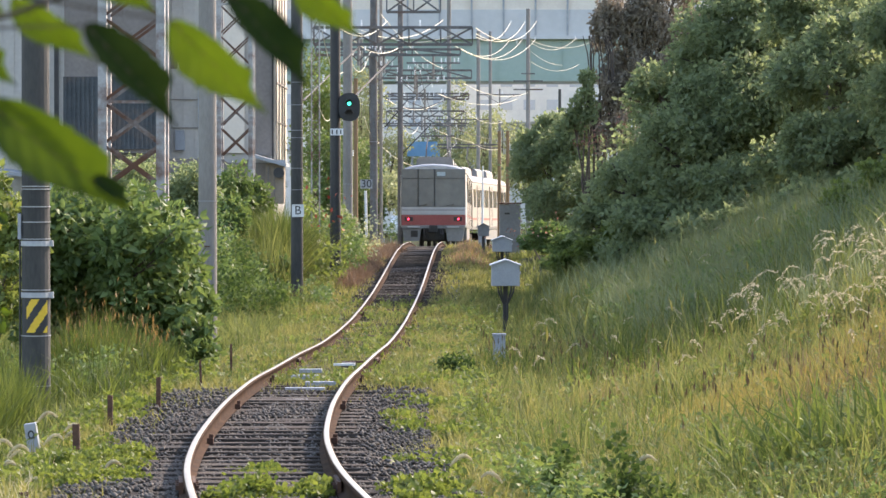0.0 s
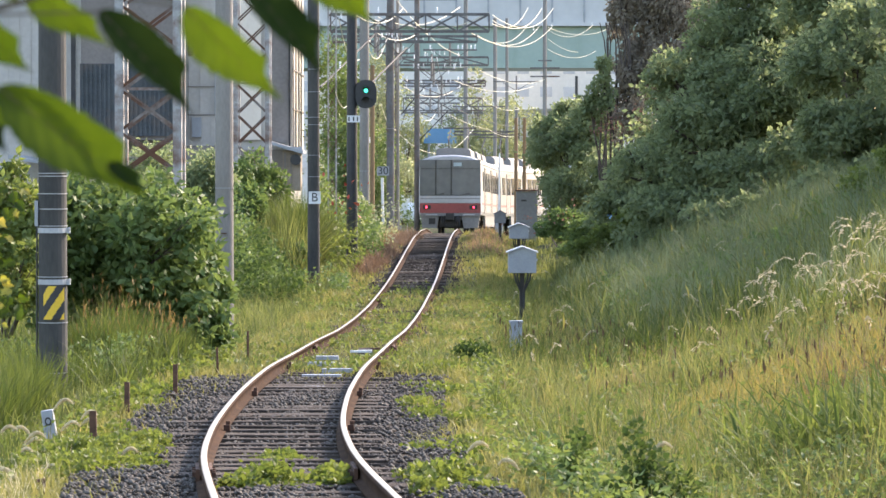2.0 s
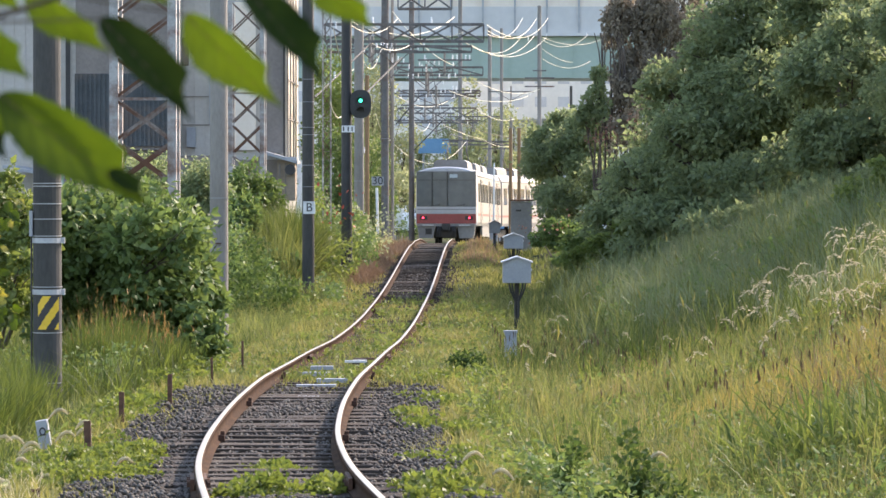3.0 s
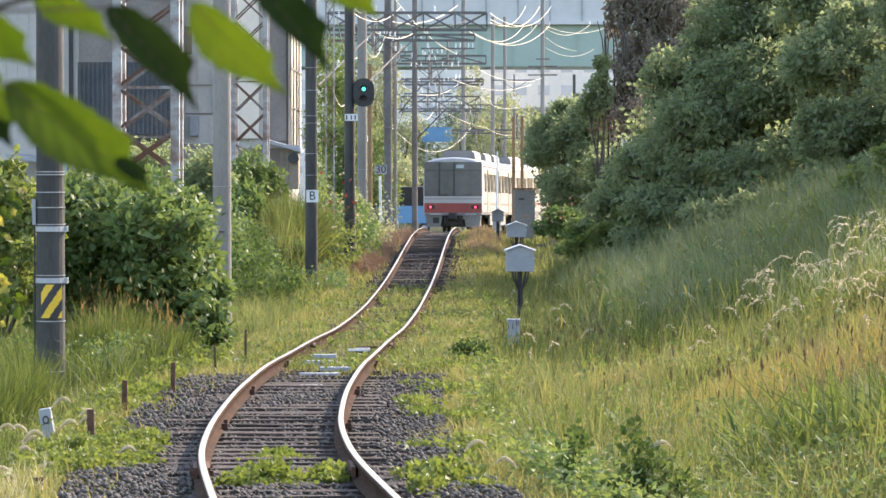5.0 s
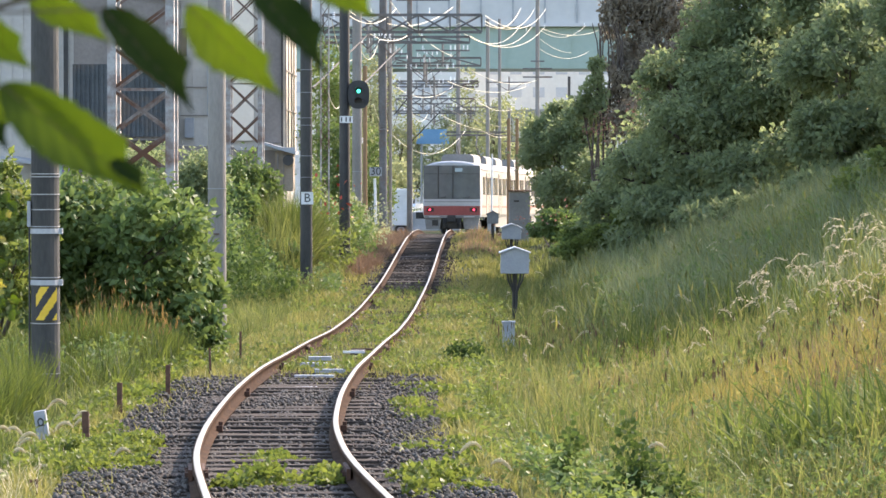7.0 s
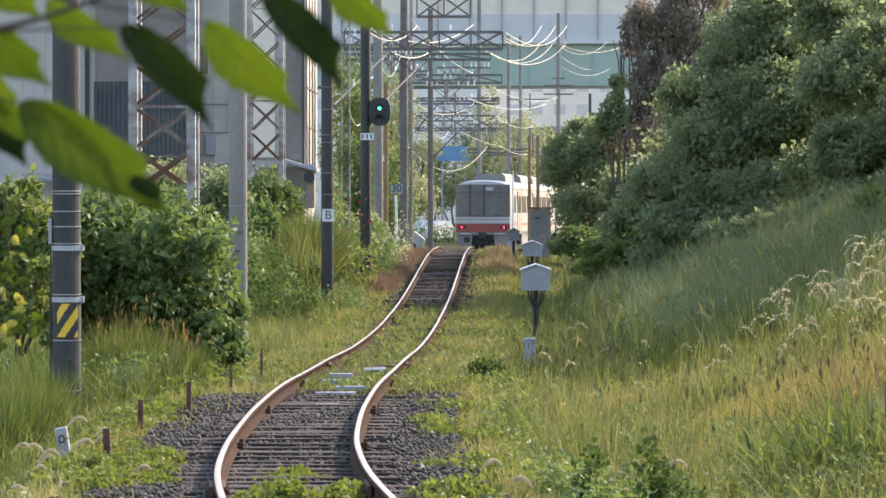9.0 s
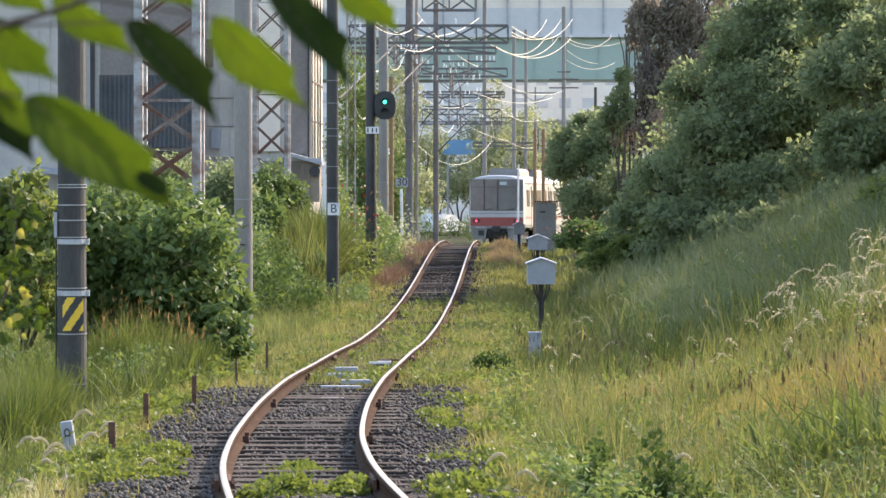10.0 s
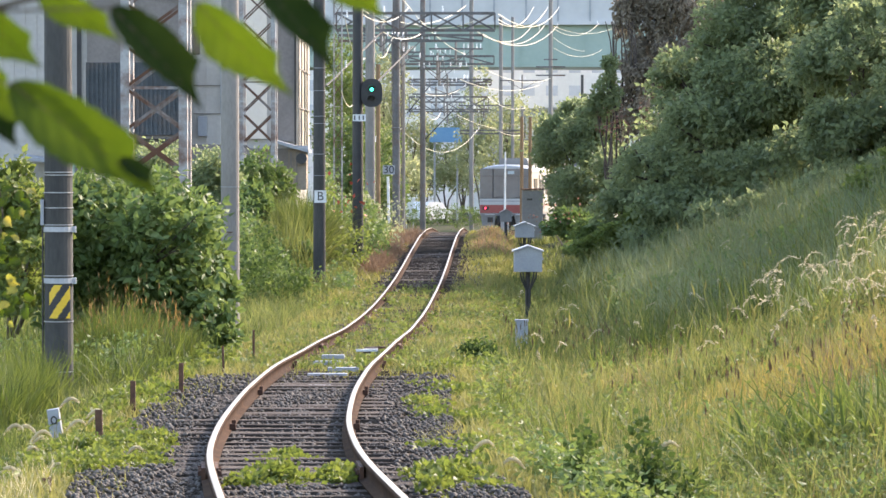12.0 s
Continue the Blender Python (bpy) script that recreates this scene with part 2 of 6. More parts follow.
def chain(bm, pts, r0, r1=None, n=6):
    """One continuous tapering tube through the points."""
    r1 = r0 if r1 is None else r1
    pts = [Vector(p) for p in pts]
    k = len(pts) - 1
    d0 = (pts[1] - pts[0]).normalized()
    a = d0.orthogonal().normalized()
    prev = None
    for i, p in enumerate(pts):
        d = (pts[min(i + 1, k)] - pts[max(i - 1, 0)]).normalized()
        a = (a - d * a.dot(d)).normalized()
        b = d.cross(a)
        r = r0 + (r1 - r0) * i / k
        ring = [bm.verts.new(p + (a * cos(2 * pi * j / n) + b * sin(2 * pi * j / n)) * r) for j in range(n)]
        if prev:
            for j in range(n):
                bm.faces.new((prev[j], prev[(j + 1) % n], ring[(j + 1) % n], ring[j]))
        else:
            bm.faces.new(ring[::-1])
        prev = ring
    bm.faces.new(prev)


def prism(bm, prof, y0, y1, axis="y"):
    """Extrude a closed profile (a, z) along y or x."""
    put = (lambda a, z, t: (a, t, z)) if axis == "y" else (lambda a, z, t: (t, a, z))
    A = [bm.verts.new(put(a, z, y0)) for a, z in prof]
    B = [bm.verts.new(put(a, z, y1)) for a, z in prof]
    n = len(prof)
    for i in range(n):
        bm.faces.new((A[i], A[(i + 1) % n], B[(i + 1) % n], B[i]))
    bm.faces.new(A[::-1])
    bm.faces.new(B)


def finish(name, bm, material, smooth=False, bevel=0.0):
    if bevel:
        bmesh.ops.bevel(bm, geom=bm.edges[:], offset=bevel, segments=2, affect="EDGES", profile=0.6)
    bmesh.ops.recalc_face_normals(bm, faces=bm.faces[:])
    me = bpy.data.meshes.new(name)
    bm.to_mesh(me)
    bm.free()
    me.materials.append(material)
    if smooth:
        me.shade_smooth()
    return me


def part(name, bm, material, parent=None, label="", smooth=False, bevel=0.0):
    ob = new(name, finish(name, bm, material, smooth, bevel))
    if parent:
        ob.parent = parent
    if label:
        tagged(ob, label)
    return ob


def boxpart(name, c, s, material, parent, label="", bevel=0.0, m=None):
    bm = bmesh.new()
    box(bm, c, s, m)
    return part(name, bm, material, parent, label, bevel=bevel)


def tubepart(name, p, q, r, material, parent, r2=None, n=12, label=""):
    bm = bmesh.new()
    tube(bm, p, q, r, r2, n)
    ob = part(name, bm, material, parent, label)
    return ob


def thing(name, x, y, z, label, category, group="", rz=0):
    ob = new(name)
    ob.matrix_world = pose(x, y, z, 0, 0, rz)
    return tagged(ob, label, category, group)


def raw(name, verts, faces, material, parent=None, smooth=False):
    """A mesh from vertex and face arrays (faces all of one size)."""
    verts, faces = np.asarray(verts, np.float32), np.asarray(faces, np.int32)
    me = bpy.data.meshes.new(name)
    k = faces.shape[1]
    me.vertices.add(len(verts))
    me.vertices.foreach_set("co", verts.ravel())
    me.loops.add(faces.size)
    me.loops.foreach_set("vertex_index", faces.ravel())
    me.polygons.add(len(faces))
    me.polygons.foreach_set("loop_start", np.arange(0, faces.size, k, dtype=np.int32))
    me.update(calc_edges=True)
    me.materials.append(material)
    if smooth:
        me.shade_smooth()
    ob = new(name, me)
    if parent:
        ob.parent = parent
    return ob


rng = np.random.default_rng(7)

# ---------- the line of the track ----------
TY = [-30, 0, 10, 16, 21, 25, 30, 35, 40, 45, 50, 57, 64, 72, 80, 88, 96, 104, 111, 119, 128, 138, 146]
TX = [6.8, 2.0, 0.35, -0.38, -0.90, -1.28, -1.54, -1.63, -1.60, -1.53, -1.44, -1.33, -1.22, -1.10, -0.95, -0.82, -0.70, -0.57, -0.45, -0.31, -0.15, 0.0, 0.08]
ZY = [-30, 10, 20, 25, 30, 35, 40, 45, 50, 57, 64, 70, 76, 82, 88, 96, 104, 111, 119, 128, 138, 154, 160, 166, 172, 180, 210, 400]
ZZ = [0.3, 0.3, 0.26, 0.16, 0.02, -0.03, -0.07, -0.19, -0.28, -0.46, -0.55, -0.58, -0.53, -0.43, -0.29, -0.08, 0.12, 0.17, 0.10, -0.22, -0.53, -0.83, -0.95, -1.03, -1.10, -1.18, -1.3, -1.3]
_y = np.arange(-40, 400, 0.5)
_x = np.where(_y < 146, np.interp(_y, TY, TX), 0.08 + 0.012 * (_y - 146) + np.maximum(_y - 146, 0) ** 2 / (2 * 190))
_x = np.where(_y > 200, np.interp(200, _y, _x) + 0.30 * (_y - 200), _x)
_z = np.interp(_y, ZY, ZZ)
_k = np.hanning(15) / np.hanning(15).sum()
_x = np.convolve(np.pad(_x, 7, mode="edge"), _k, "valid")
_z = np.convolve(np.pad(_z, 7, mode="edge"), _k, "valid")


def line_x(y):
    return np.interp(y, _y, _x)


def line_z(y):
    return np.interp(y, _y, _z)


def line_dir(y):
    return (line_x(y + 0.5) - line_x(y - 0.5))


def smooth(a, b, v):
    s = np.clip((v - a) / (b - a), 0, 1)
    return s * s * (3 - 2 * s)


def ground_z(x, y):
    """Height of the ground: ballast crown, ditch, and the bank that rises on the far side."""
    x, y = np.asarray(x, float), np.asarray(y, float)
    u = x - line_x(y)
    base = line_z(y)
    stony = np.clip(1 - smooth(38, 42, y) + smooth(79, 82, y) * (1 - smooth(95, 98, y)), 0, 1)
    z = base - 0.19 - 0.10 * stony * (1 - smooth(1.5, 1.75, np.abs(u))) - 0.34 * smooth(1.5, 2.7, np.abs(u))
    bank = (0.75 * smooth(2.6, 7.0, u) + 1.75 * smooth(5.2, 10.0, u)) * (1 - smooth(100, 128, y)) * smooth(-10, 18, y)
    z = z + bank + 0.25 * smooth(9, 16, u) * (1 - smooth(100, 128, y))
    z = z + 0.35 * smooth(-4.5, -9, u) * (1 - smooth(100, 128, y))
    z = z + 0.05 * np.sin(x * 1.7 + y * 0.6) * smooth(2.2, 4, np.abs(u)) + 0.06 * np.sin(y * 0.9 - x * 0.8) * smooth(2.2, 4, np.abs(u))
    far = smooth(180, 230, y) + smooth(60, 200, np.abs(u))
    return np.where(far > 0, z * (1 - np.clip(far, 0, 1)) + -1.6 * np.clip(far, 0, 1), z)


def surface_z(x, y):
    """The ground, or the bed of crushed stone where that lies higher."""
    x, y = np.asarray(x, float), np.asarray(y, float)
    stony = (y < 41) | ((y > 80) & (y < 97))
    bed = line_z(y) + np.interp(np.abs(x - line_x(y)), [0, 1, 1.6, 2.1], [-.235, -.2, -.24, -.6])
    return np.where(stony, np.maximum(ground_z(x, y), bed), ground_z(x, y))


def gz(x, y):
    return float(ground_z(x, y))


def build_ground():
    xs = np.concatenate([[-3000, -1200, -500, -200, -100, -60, -40, -28, -20, -15, -12], np.arange(-10, 12.01, 0.25), [13, 15, 18, 22, 28, 40, 60, 100, 200, 500, 1200, 3000]])
    ys = np.concatenate([[-2000, -500, -100, -30, -10, 0, 6, 10, 13], np.arange(15, 135, 0.4), np.arange(135, 240, 3.0), [260, 300, 380, 500, 800, 1500, 3500]])
    gx, gy = np.meshgrid(xs, ys)
    v = np.stack([gx, gy, ground_z(gx, gy)], -1).reshape(-1, 3)
    w, h = len(xs), len(ys)
    i = (np.arange(h - 1)[:, None] * w + np.arange(w - 1)[None]).reshape(-1)
    f = np.stack([i, i + 1, i + w + 1, i + w], 1)
    g = raw("ground", v, f, M_SOIL, smooth=True)
    tagged(g, "dark earth under grass, with a bank rising beside the track", "ground", kind="structure")


build_ground()


def sweep(name, prof, side, y0, y1, step, material, parent, label=""):
    """A profile (across, up) swept along the line at an offset."""
    ys = np.arange(y0, y1 + step / 2, step)
    V, F, n = [], [], len(prof)
    for y in ys:
        d = line_dir(y)
        c = Vector((line_x(y), y, line_z(y)))
        a = Vector((1, -d, 0)).normalized()
        for s, h in prof:
            V.append(c + a * (side + s) + Vector((0, 0, h)))
    for k in range(len(ys) - 1):
        for j in range(n):
            F.append((k * n + j, k * n + (j + 1) % n, (k + 1) * n + (j + 1) % n, (k + 1) * n + j))
    ob = raw(name, V, F, material, parent)
    if label:
        tagged(ob, label)
    return ob


def build_track():
    track = thing("railway_track", 0, 0, 0, "single narrow-gauge railway track curving over old wooden sleepers", "track")
    tagged(track, kind="structure")
    foot = [(-0.061, -0.15), (0.061, -0.15), (0.061, -0.138), (0.012, -0.122), (0.010, -0.045), (0.033, -0.034), (0.033, -0.008), (0.023, -0.002), (-0.023, -0.002), (-0.033, -0.008), (-0.033, -0.034), (-0.010, -0.045), (-0.012, -0.122), (-0.061, -0.138)]
    head = [(-0.023, -0.002), (0.023, -0.002), (0.022, 0.0), (0.017, 0.001), (-0.017, 0.001), (-0.022, 0.0)]
    for s in (-0.5665, 0.5665):
        r = sweep("rail", foot, s, -20, 215, 0.5, M_RAIL_SIDE, track)
        sweep("rail_head", head, s, -20, 215, 0.5, M_RAIL_TOP, r, "polished running surface of the rail")
    # bed of crushed stone
    bed = [(-2.1, -0.6), (2.1, -0.6), (1.6, -0.24), (1.0, -0.20), (0.0, -0.235), (-1.0, -0.20), (-1.6, -0.24)]
    for ya, yb, k in ((-10, 41, 1), (80, 97, .62), (120, 212, 1)):
        sweep("ballast_bed", [(s * k, h) for s, h in bed], 0, ya, yb, 1.0, M_BALLAST_BED, track)
    # sleepers, each its own mesh object, fish plates at the joints
    meshes = []
    for k in range(5):
        bm = bmesh.new()
        box(bm, (0, 0, -0.22), (2.1, 0.2, 0.14))
        for v in bm.verts:
            v.co += Vector((random.uniform(-.12, .06), random.uniform(-.03, .03), random.uniform(-.022, .012)))
        meshes.append(finish("sleeper", bm, M_SLEEPER, bevel=0.012))
    y, k = 12.0, 0
    while y < 132:
        o = new("sleeper", meshes[random.randrange(5)])
        o.parent = track
        o.matrix_world = pose(line_x(y) + random.uniform(-.05, .05), y, line_z(y) - 0.002, 0, 0, math.degrees(-line_dir(y)) + random.uniform(-2.2, 2.2))
        y += 0.60 + random.uniform(-.07, .07)
        k += 1
    plate = bmesh.new()
    box(plate, (0, 0, -0.085), (0.03, 0.56, 0.085))
    for q in (-.2, -.07, .07, .2):
        box(plate, (0.025, q, -0.085), (0.03, 0.035, 0.035))
    plate = finish("fish_plate", plate, M_RUST)
    clip = bmesh.new()
    box(clip, (0, 0, -0.11), (0.06, 0.08, 0.06))
    box(clip, (0.01, 0, -0.07), (0.04, 0.04, 0.05))
    clip = finish("rail_anchor", clip, M_RUST, bevel=0.008)
    for s in (-0.5665, 0.5665):
        for y in (24.6, 49.5):
            for e in (-1, 1):
                o = new("fish_plate", plate)
                o.parent = track
                d = line_dir(y)
                o.matrix_world = pose(line_x(y) + s + e * 0.045, y - s * d, line_z(y), 0, 0, math.degrees(-d) + (0 if e > 0 else 180))
        for y in (31.0, 36.5, 43.0, 74.0):
            o = new("rail_anchor", clip)
            o.parent = track
            d = line_dir(y)
            o.matrix_world = pose(line_x(y) + s + 0.07, y - s * d, line_z(y), 0, 0, math.degrees(-d))
    return track


track = build_track()


# ---------- scattering of grass and leaves ----------
def blades(name, pts, height, width, lean, material, label, category="grass", top=None, seg=3, parent=None):
    """Tapered, bent blades of grass at points (n, 3); height per blade."""
    n = len(pts)
    az = rng.uniform(0, 2 * pi, n)
    tilt = rng.uniform(0.1, 1.0, n) * lean
    fx, fy = np.cos(az), np.sin(az)
    sx, sy = -fy, fx
    tw = rng.uniform(-1.2, 1.2, n)
    sx, sy = sx * np.cos(tw) + fx * np.sin(tw), sy * np.cos(tw) + fy * np.sin(tw)
    V = np.zeros((n, 2 * seg + 1, 3))
    for i in range(seg + 1):
        t = i / seg
        o = tilt * height * t ** 1.8
        z = height * (t - 0.35 * tilt * t ** 2.2)
        w = width * (1 - t ** 1.6) * 0.5
        cx, cy, cz = pts[:, 0] + fx * o, pts[:, 1] + fy * o, pts[:, 2] + z
        if i < seg:
            V[:, 2 * i] = np.stack([cx - sx * w, cy - sy * w, cz], 1)
            V[:, 2 * i + 1] = np.stack([cx + sx * w, cy + sy * w, cz], 1)
        else:
            V[:, 2 * i] = np.stack([cx, cy, cz], 1)
    b = (np.arange(n) * (2 * seg + 1))[:, None]
    F = []
    for i in range(seg - 1):
        F.append(b + np.array([2 * i, 2 * i + 1, 2 * i + 3]))
        F.append(b + np.array([2 * i, 2 * i + 3, 2 * i + 2]))
    F.append(b + np.array([2 * seg - 2, 2 * seg - 1, 2 * seg]))
    ob = raw(name, V.reshape(-1, 3), np.concatenate(F), material, parent)
    if label:
        tagged(ob, label, category, kind="stuff")
    tips = V[:, -1]
    return tips, np.stack([fx * tilt, fy * tilt], 1)


def leaf_cards(P, D, size, aspect=0.62, fold=0.25):
    """Folded pointed leaves at P along D: vertex and triangle arrays."""
    n = len(P)
    D = D / np.linalg.norm(D, axis=1, keepdims=True)
    r = rng.normal(size=(n, 3))
    S = np.cross(D, r)
    S /= np.linalg.norm(S, axis=1, keepdims=True)
    U = np.cross(S, D)
    L = size * rng.uniform(0.65, 1.25, n)[:, None]
    V = np.stack([P, P + D * L * 0.45 + S * L * aspect * 0.5 + U * L * fold * 0.5, P + D * L - U * L * 0.12, P + D * L * 0.45 - S * L * aspect * 0.5 + U * L * fold * 0.5], 1)
    b = (np.arange(n) * 4)[:, None]
    F = np.concatenate([b + np.array([0, 1, 2]), b + np.array([0, 2, 3])])
    return V.reshape(-1, 3), F


def clump_points(blobs, n, shell=0.55, loose=0.10):
    """Points in the outer layer of uneven blobs (x, y, z, rx, ry, rz)."""
    blobs = np.array(blobs, float)
    area = (blobs[:, 3] * blobs[:, 5] + blobs[:, 3] * blobs[:, 4] + blobs[:, 4] * blobs[:, 5])
    pick = rng.choice(len(blobs), n, p=area / area.sum())
    d = rng.normal(size=(n, 3))
    d /= np.linalg.norm(d, axis=1, keepdims=True)
    ph = blobs[pick, 0] * 3.1
    lump = 0.80 + 0.16 * np.sin(d[:, 0] * 5.3 + ph) * np.sin(d[:, 2] * 6.1 + ph * 1.7) + 0.13 * np.sin(d[:, 1] * 9 + d[:, 0] * 8 + ph) * np.sin(d[:, 2] * 11 + ph)
    rad = lump * (1 - shell * rng.uniform(0, 1, n) ** 2.2) + np.where(rng.uniform(0, 1, n) < loose, rng.uniform(0, 0.25 + loose, n), 0)
    return blobs[pick, :3] + d * blobs[pick, 3:] * rad[:, None], d


def sub_blobs(blobs, k, frac=0.36):
    out = []
    for x, y, z, a, b, c in blobs:
        out.append((x, y, z, a * 0.72, b * 0.72, c * 0.72))
        for _ in range(k):
            d = rng.normal(size=3)
            d /= np.linalg.norm(d)
            if d[2] < -0.5:
                d[2] *= -1
            s = frac * rng.uniform(0.4, 1.3)
            e = rng.uniform(0.62, 0.98)
            out.append((x + d[0] * a * e, y + d[1] * b * e, z + d[2] * c * e, a * s * 1.15, b * s * 1.15, c * s * 0.8))
    return out


def tree(name, x, y, blobs, n, leaf, material, label, category="tree", trunk=0.16, k=14, droop=0.3, group="", loose=0.14):
    """A trunk with limbs into each blob, and a crown of leaves. Blobs are relative to the foot."""
    z0 = gz(x, y) - 0.1
    t = thing(name, x, y, z0, label, category, group)
    bm = bmesh.new()
    for bx, by, bz, a, b, c in blobs:
        mid = Vector((bx * 0.35 + random.uniform(-.2, .2), by * 0.35, bz * 0.5))
        chain(bm, [(0, 0, 0), (bx * 0.08, by * 0.08, bz * 0.22), mid, (bx * 0.8, by * 0.8, bz * 0.85), (bx, by, bz + c * 0.3)], trunk, trunk * 0.15)
        for _ in range(4):
            d = Vector((random.uniform(-1, 1) * a, random.uniform(-1, 1) * b, random.uniform(-.2, 1) * c)) * 0.75
            chain(bm, [(bx * 0.8, by * 0.8, bz * 0.85), Vector((bx, by, bz)) + d * 0.6, Vector((bx, by, bz)) + d], trunk * 0.3, trunk * 0.06, 5)
    part("trunk", bm, M_BARK, t)
    P, d = clump_points(sub_blobs(blobs, k), n, 0.55, loose)
    D = d * 0.7 + rng.normal(size=d.shape) * 0.6
    D[:, 2] -= droop
    V, F = leaf_cards(P, D, leaf)
    raw("crown", V, F, material, t)
    return t


# ---------- poles ----------
def round_pole(name, x, y, r, top, material, label, bands=(), group="trackside poles"):
    z = gz(x, y) - 0.3
    p = thing(name, x, y, z, label, "pole", group)
    tubepart("shaft", (0, 0, 0), (0, 0, top - z), r, material, p, r * 0.88, 20)
    for b in bands:
        tubepart("band", (0, 0, b - z - 0.006), (0, 0, b - z + 0.006), r * 1.03, M_BAND, p, n=20)
    return p


def build_poles():
    hp = round_pole("utility_pole", -4.700, 40, 0.172, 9, M_CONC_DARK, "dark concrete pole with wire bands and a striped warning plate",
                    (2.213, 2.180, 1.973, 1.793, 1.593, 0.993, 0.453, -0.140, 2.540, 2.773))
    z = hp.location.z
    for v in (1.540, 0.933):
        tubepart("perforated_strap", (0, 0, v - z - .03), (0, 0, v - z + .03), 0.182, M_STEEL, hp, n=20)
        boxpart("buckle", (0.185, -0.03, v - z), (0.05, 0.06, 0.07), M_STEEL, hp)
    # striped plate, curved round the pole
    bm = bmesh.new()
    w, h = 0.30, 0.393
    zc = 0.690 - z
    n = 24
    def curve(s, v):
        a = (s / 0.19)
        return Vector((0.028 + 0.188 * sin(a * 0.9), -0.188 * cos(a * 0.9) - 0.004, zc + v))
    g = [[bm.verts.new(curve(-w / 2 + w * i / n, -h / 2 + h * j / 30)) for j in range(31)] for i in range(n + 1)]
    for i in range(n):
        for j in range(30):
            f = bm.faces.new((g[i][j], g[i + 1][j], g[i + 1][j + 1], g[i][j + 1]))
            s = (i / n * w - j / 30 * h * 0.78) / 0.115
            f.material_index = 0 if (s % 2.0) < 1.0 else 1
    plate = part("warning_plate", bm, M_YELLOW, hp, "yellow and black striped warning plate")
    plate.data.materials.append(M_BLACK)
    boxpart("cable_cover", (-0.185, -0.05, 1.740 - z), (0.04, 0.06, 0.3), M_GREYBOX, hp)
    tubepart("cable", (-0.185, -0.05, 0.3), (-0.18, -0.05, 1.907 - z), 0.012, M_BLACK, hp, n=6)

    p2 = round_pole("concrete_pole", -4.010, 60, 0.168, 9, M_CONC, "plain pale grey concrete pole", (1.910,))
    z = p2.location.z
    boxpart("step_bolt", (0.0, -0.17, 1.110 - z), (0.10, 0.03, 0.02), M_RUST, p2)
    tubepart("arm", (-0.25, -0.1, 4.410 - z), (0.15, -0.1, 4.490 - z), 0.02, M_STEEL, p2)

    pb = round_pole("utility_pole", -3.321, 82, 0.152, 10, M_CONC_DARK, "dark concrete pole carrying a small white letter plate",
                    tuple(2.3 - (v - 291) / 73.2 for v in (205, 218, 160, 272, 310, 120)))
    z = pb.location.z
    boxpart("letter_plate", (0.03, -0.165, 1.535 - z), (0.29, 0.012, 0.30), M_WHITE, pb, "white plate with a black letter")
    letter = bpy.data.curves.new("letter", "FONT")
    letter.body, letter.size, letter.align_x, letter.align_y, letter.extrude = "B", 0.30, "CENTER", "CENTER", 0.002
    me = letter_mesh(letter)
    me.materials.append(M_BLACK)
    lo = new("letter", me)
    lo.parent = pb
    lo.matrix_local = pose(0.03, -0.174, 1.535 - z, 90, 0, 0)


def letter_mesh(curve):
    tmp = bpy.data.objects.new("tmp", curve)
    scene.collection.objects.link(tmp)
    bpy.context.view_layer.update()
    me = bpy.data.meshes.new_from_object(tmp.evaluated_get(bpy.context.evaluated_depsgraph_get()))
    bpy.data.objects.remove(tmp)
    return me


def lattice_mast(x, y, w, depth, top, pitch, label, material=None, foot=None):
    """Four angle-iron legs joined by crossed braces."""
    material = material or M_LATTICE
    z = gz(x, y) - 0.2 if foot is None else foot
    m = thing("lattice_mast", x, y, z, label, "mast", "lattice masts")
    H = top - z
    leg = bmesh.new()
    a = w * 0.15
    box(leg, (0, 0, H / 2), (a, a * 0.35, H))
    box(leg, (a * 0.35, a * 0.5, H / 2), (a * 0.3, a, H))
    leg = finish("leg", leg, material)
    for sx in (-1, 1):
        for sy in (-1, 1):
            o = new("leg", leg)
            o.parent = m
            o.matrix_local = pose(sx * w / 2, sy * depth / 2, 0)
    b = a * 0.34
    k = int(H / pitch)
    for i in range(k):
        z0, z1 = i * pitch, (i + 1) * pitch
        for sy in (-1, 1):
            bm = bmesh.new()
            for e in (-1, 1):
                ang = atan2(z1 - z0, w * e)
                box(bm, (0, sy * depth / 2 + e * 0.006, (z0 + z1) / 2), (hypot(w, pitch), 0.012, b), Matrix.Rotation(-ang, 3, "Y"))
            part("brace", bm, M_LATTICE_BRACE, m)
        for sx in (-1, 1):
            bm = bmesh.new()
            ang = atan2(z1 - z0, depth)
            box(bm, (sx * w / 2, 0, (z0 + z1) / 2), (0.012, hypot(depth, pitch), b), Matrix.Rotation(ang * (1 if i % 2 else -1), 3, "X"))
            part("brace", bm, M_LATTICE_BRACE, m)
        if i % 3 == 0:
            boxpart("cross_bar", (0, -depth / 2 - .01, z0), (w, 0.015, b), material, m)
    return m


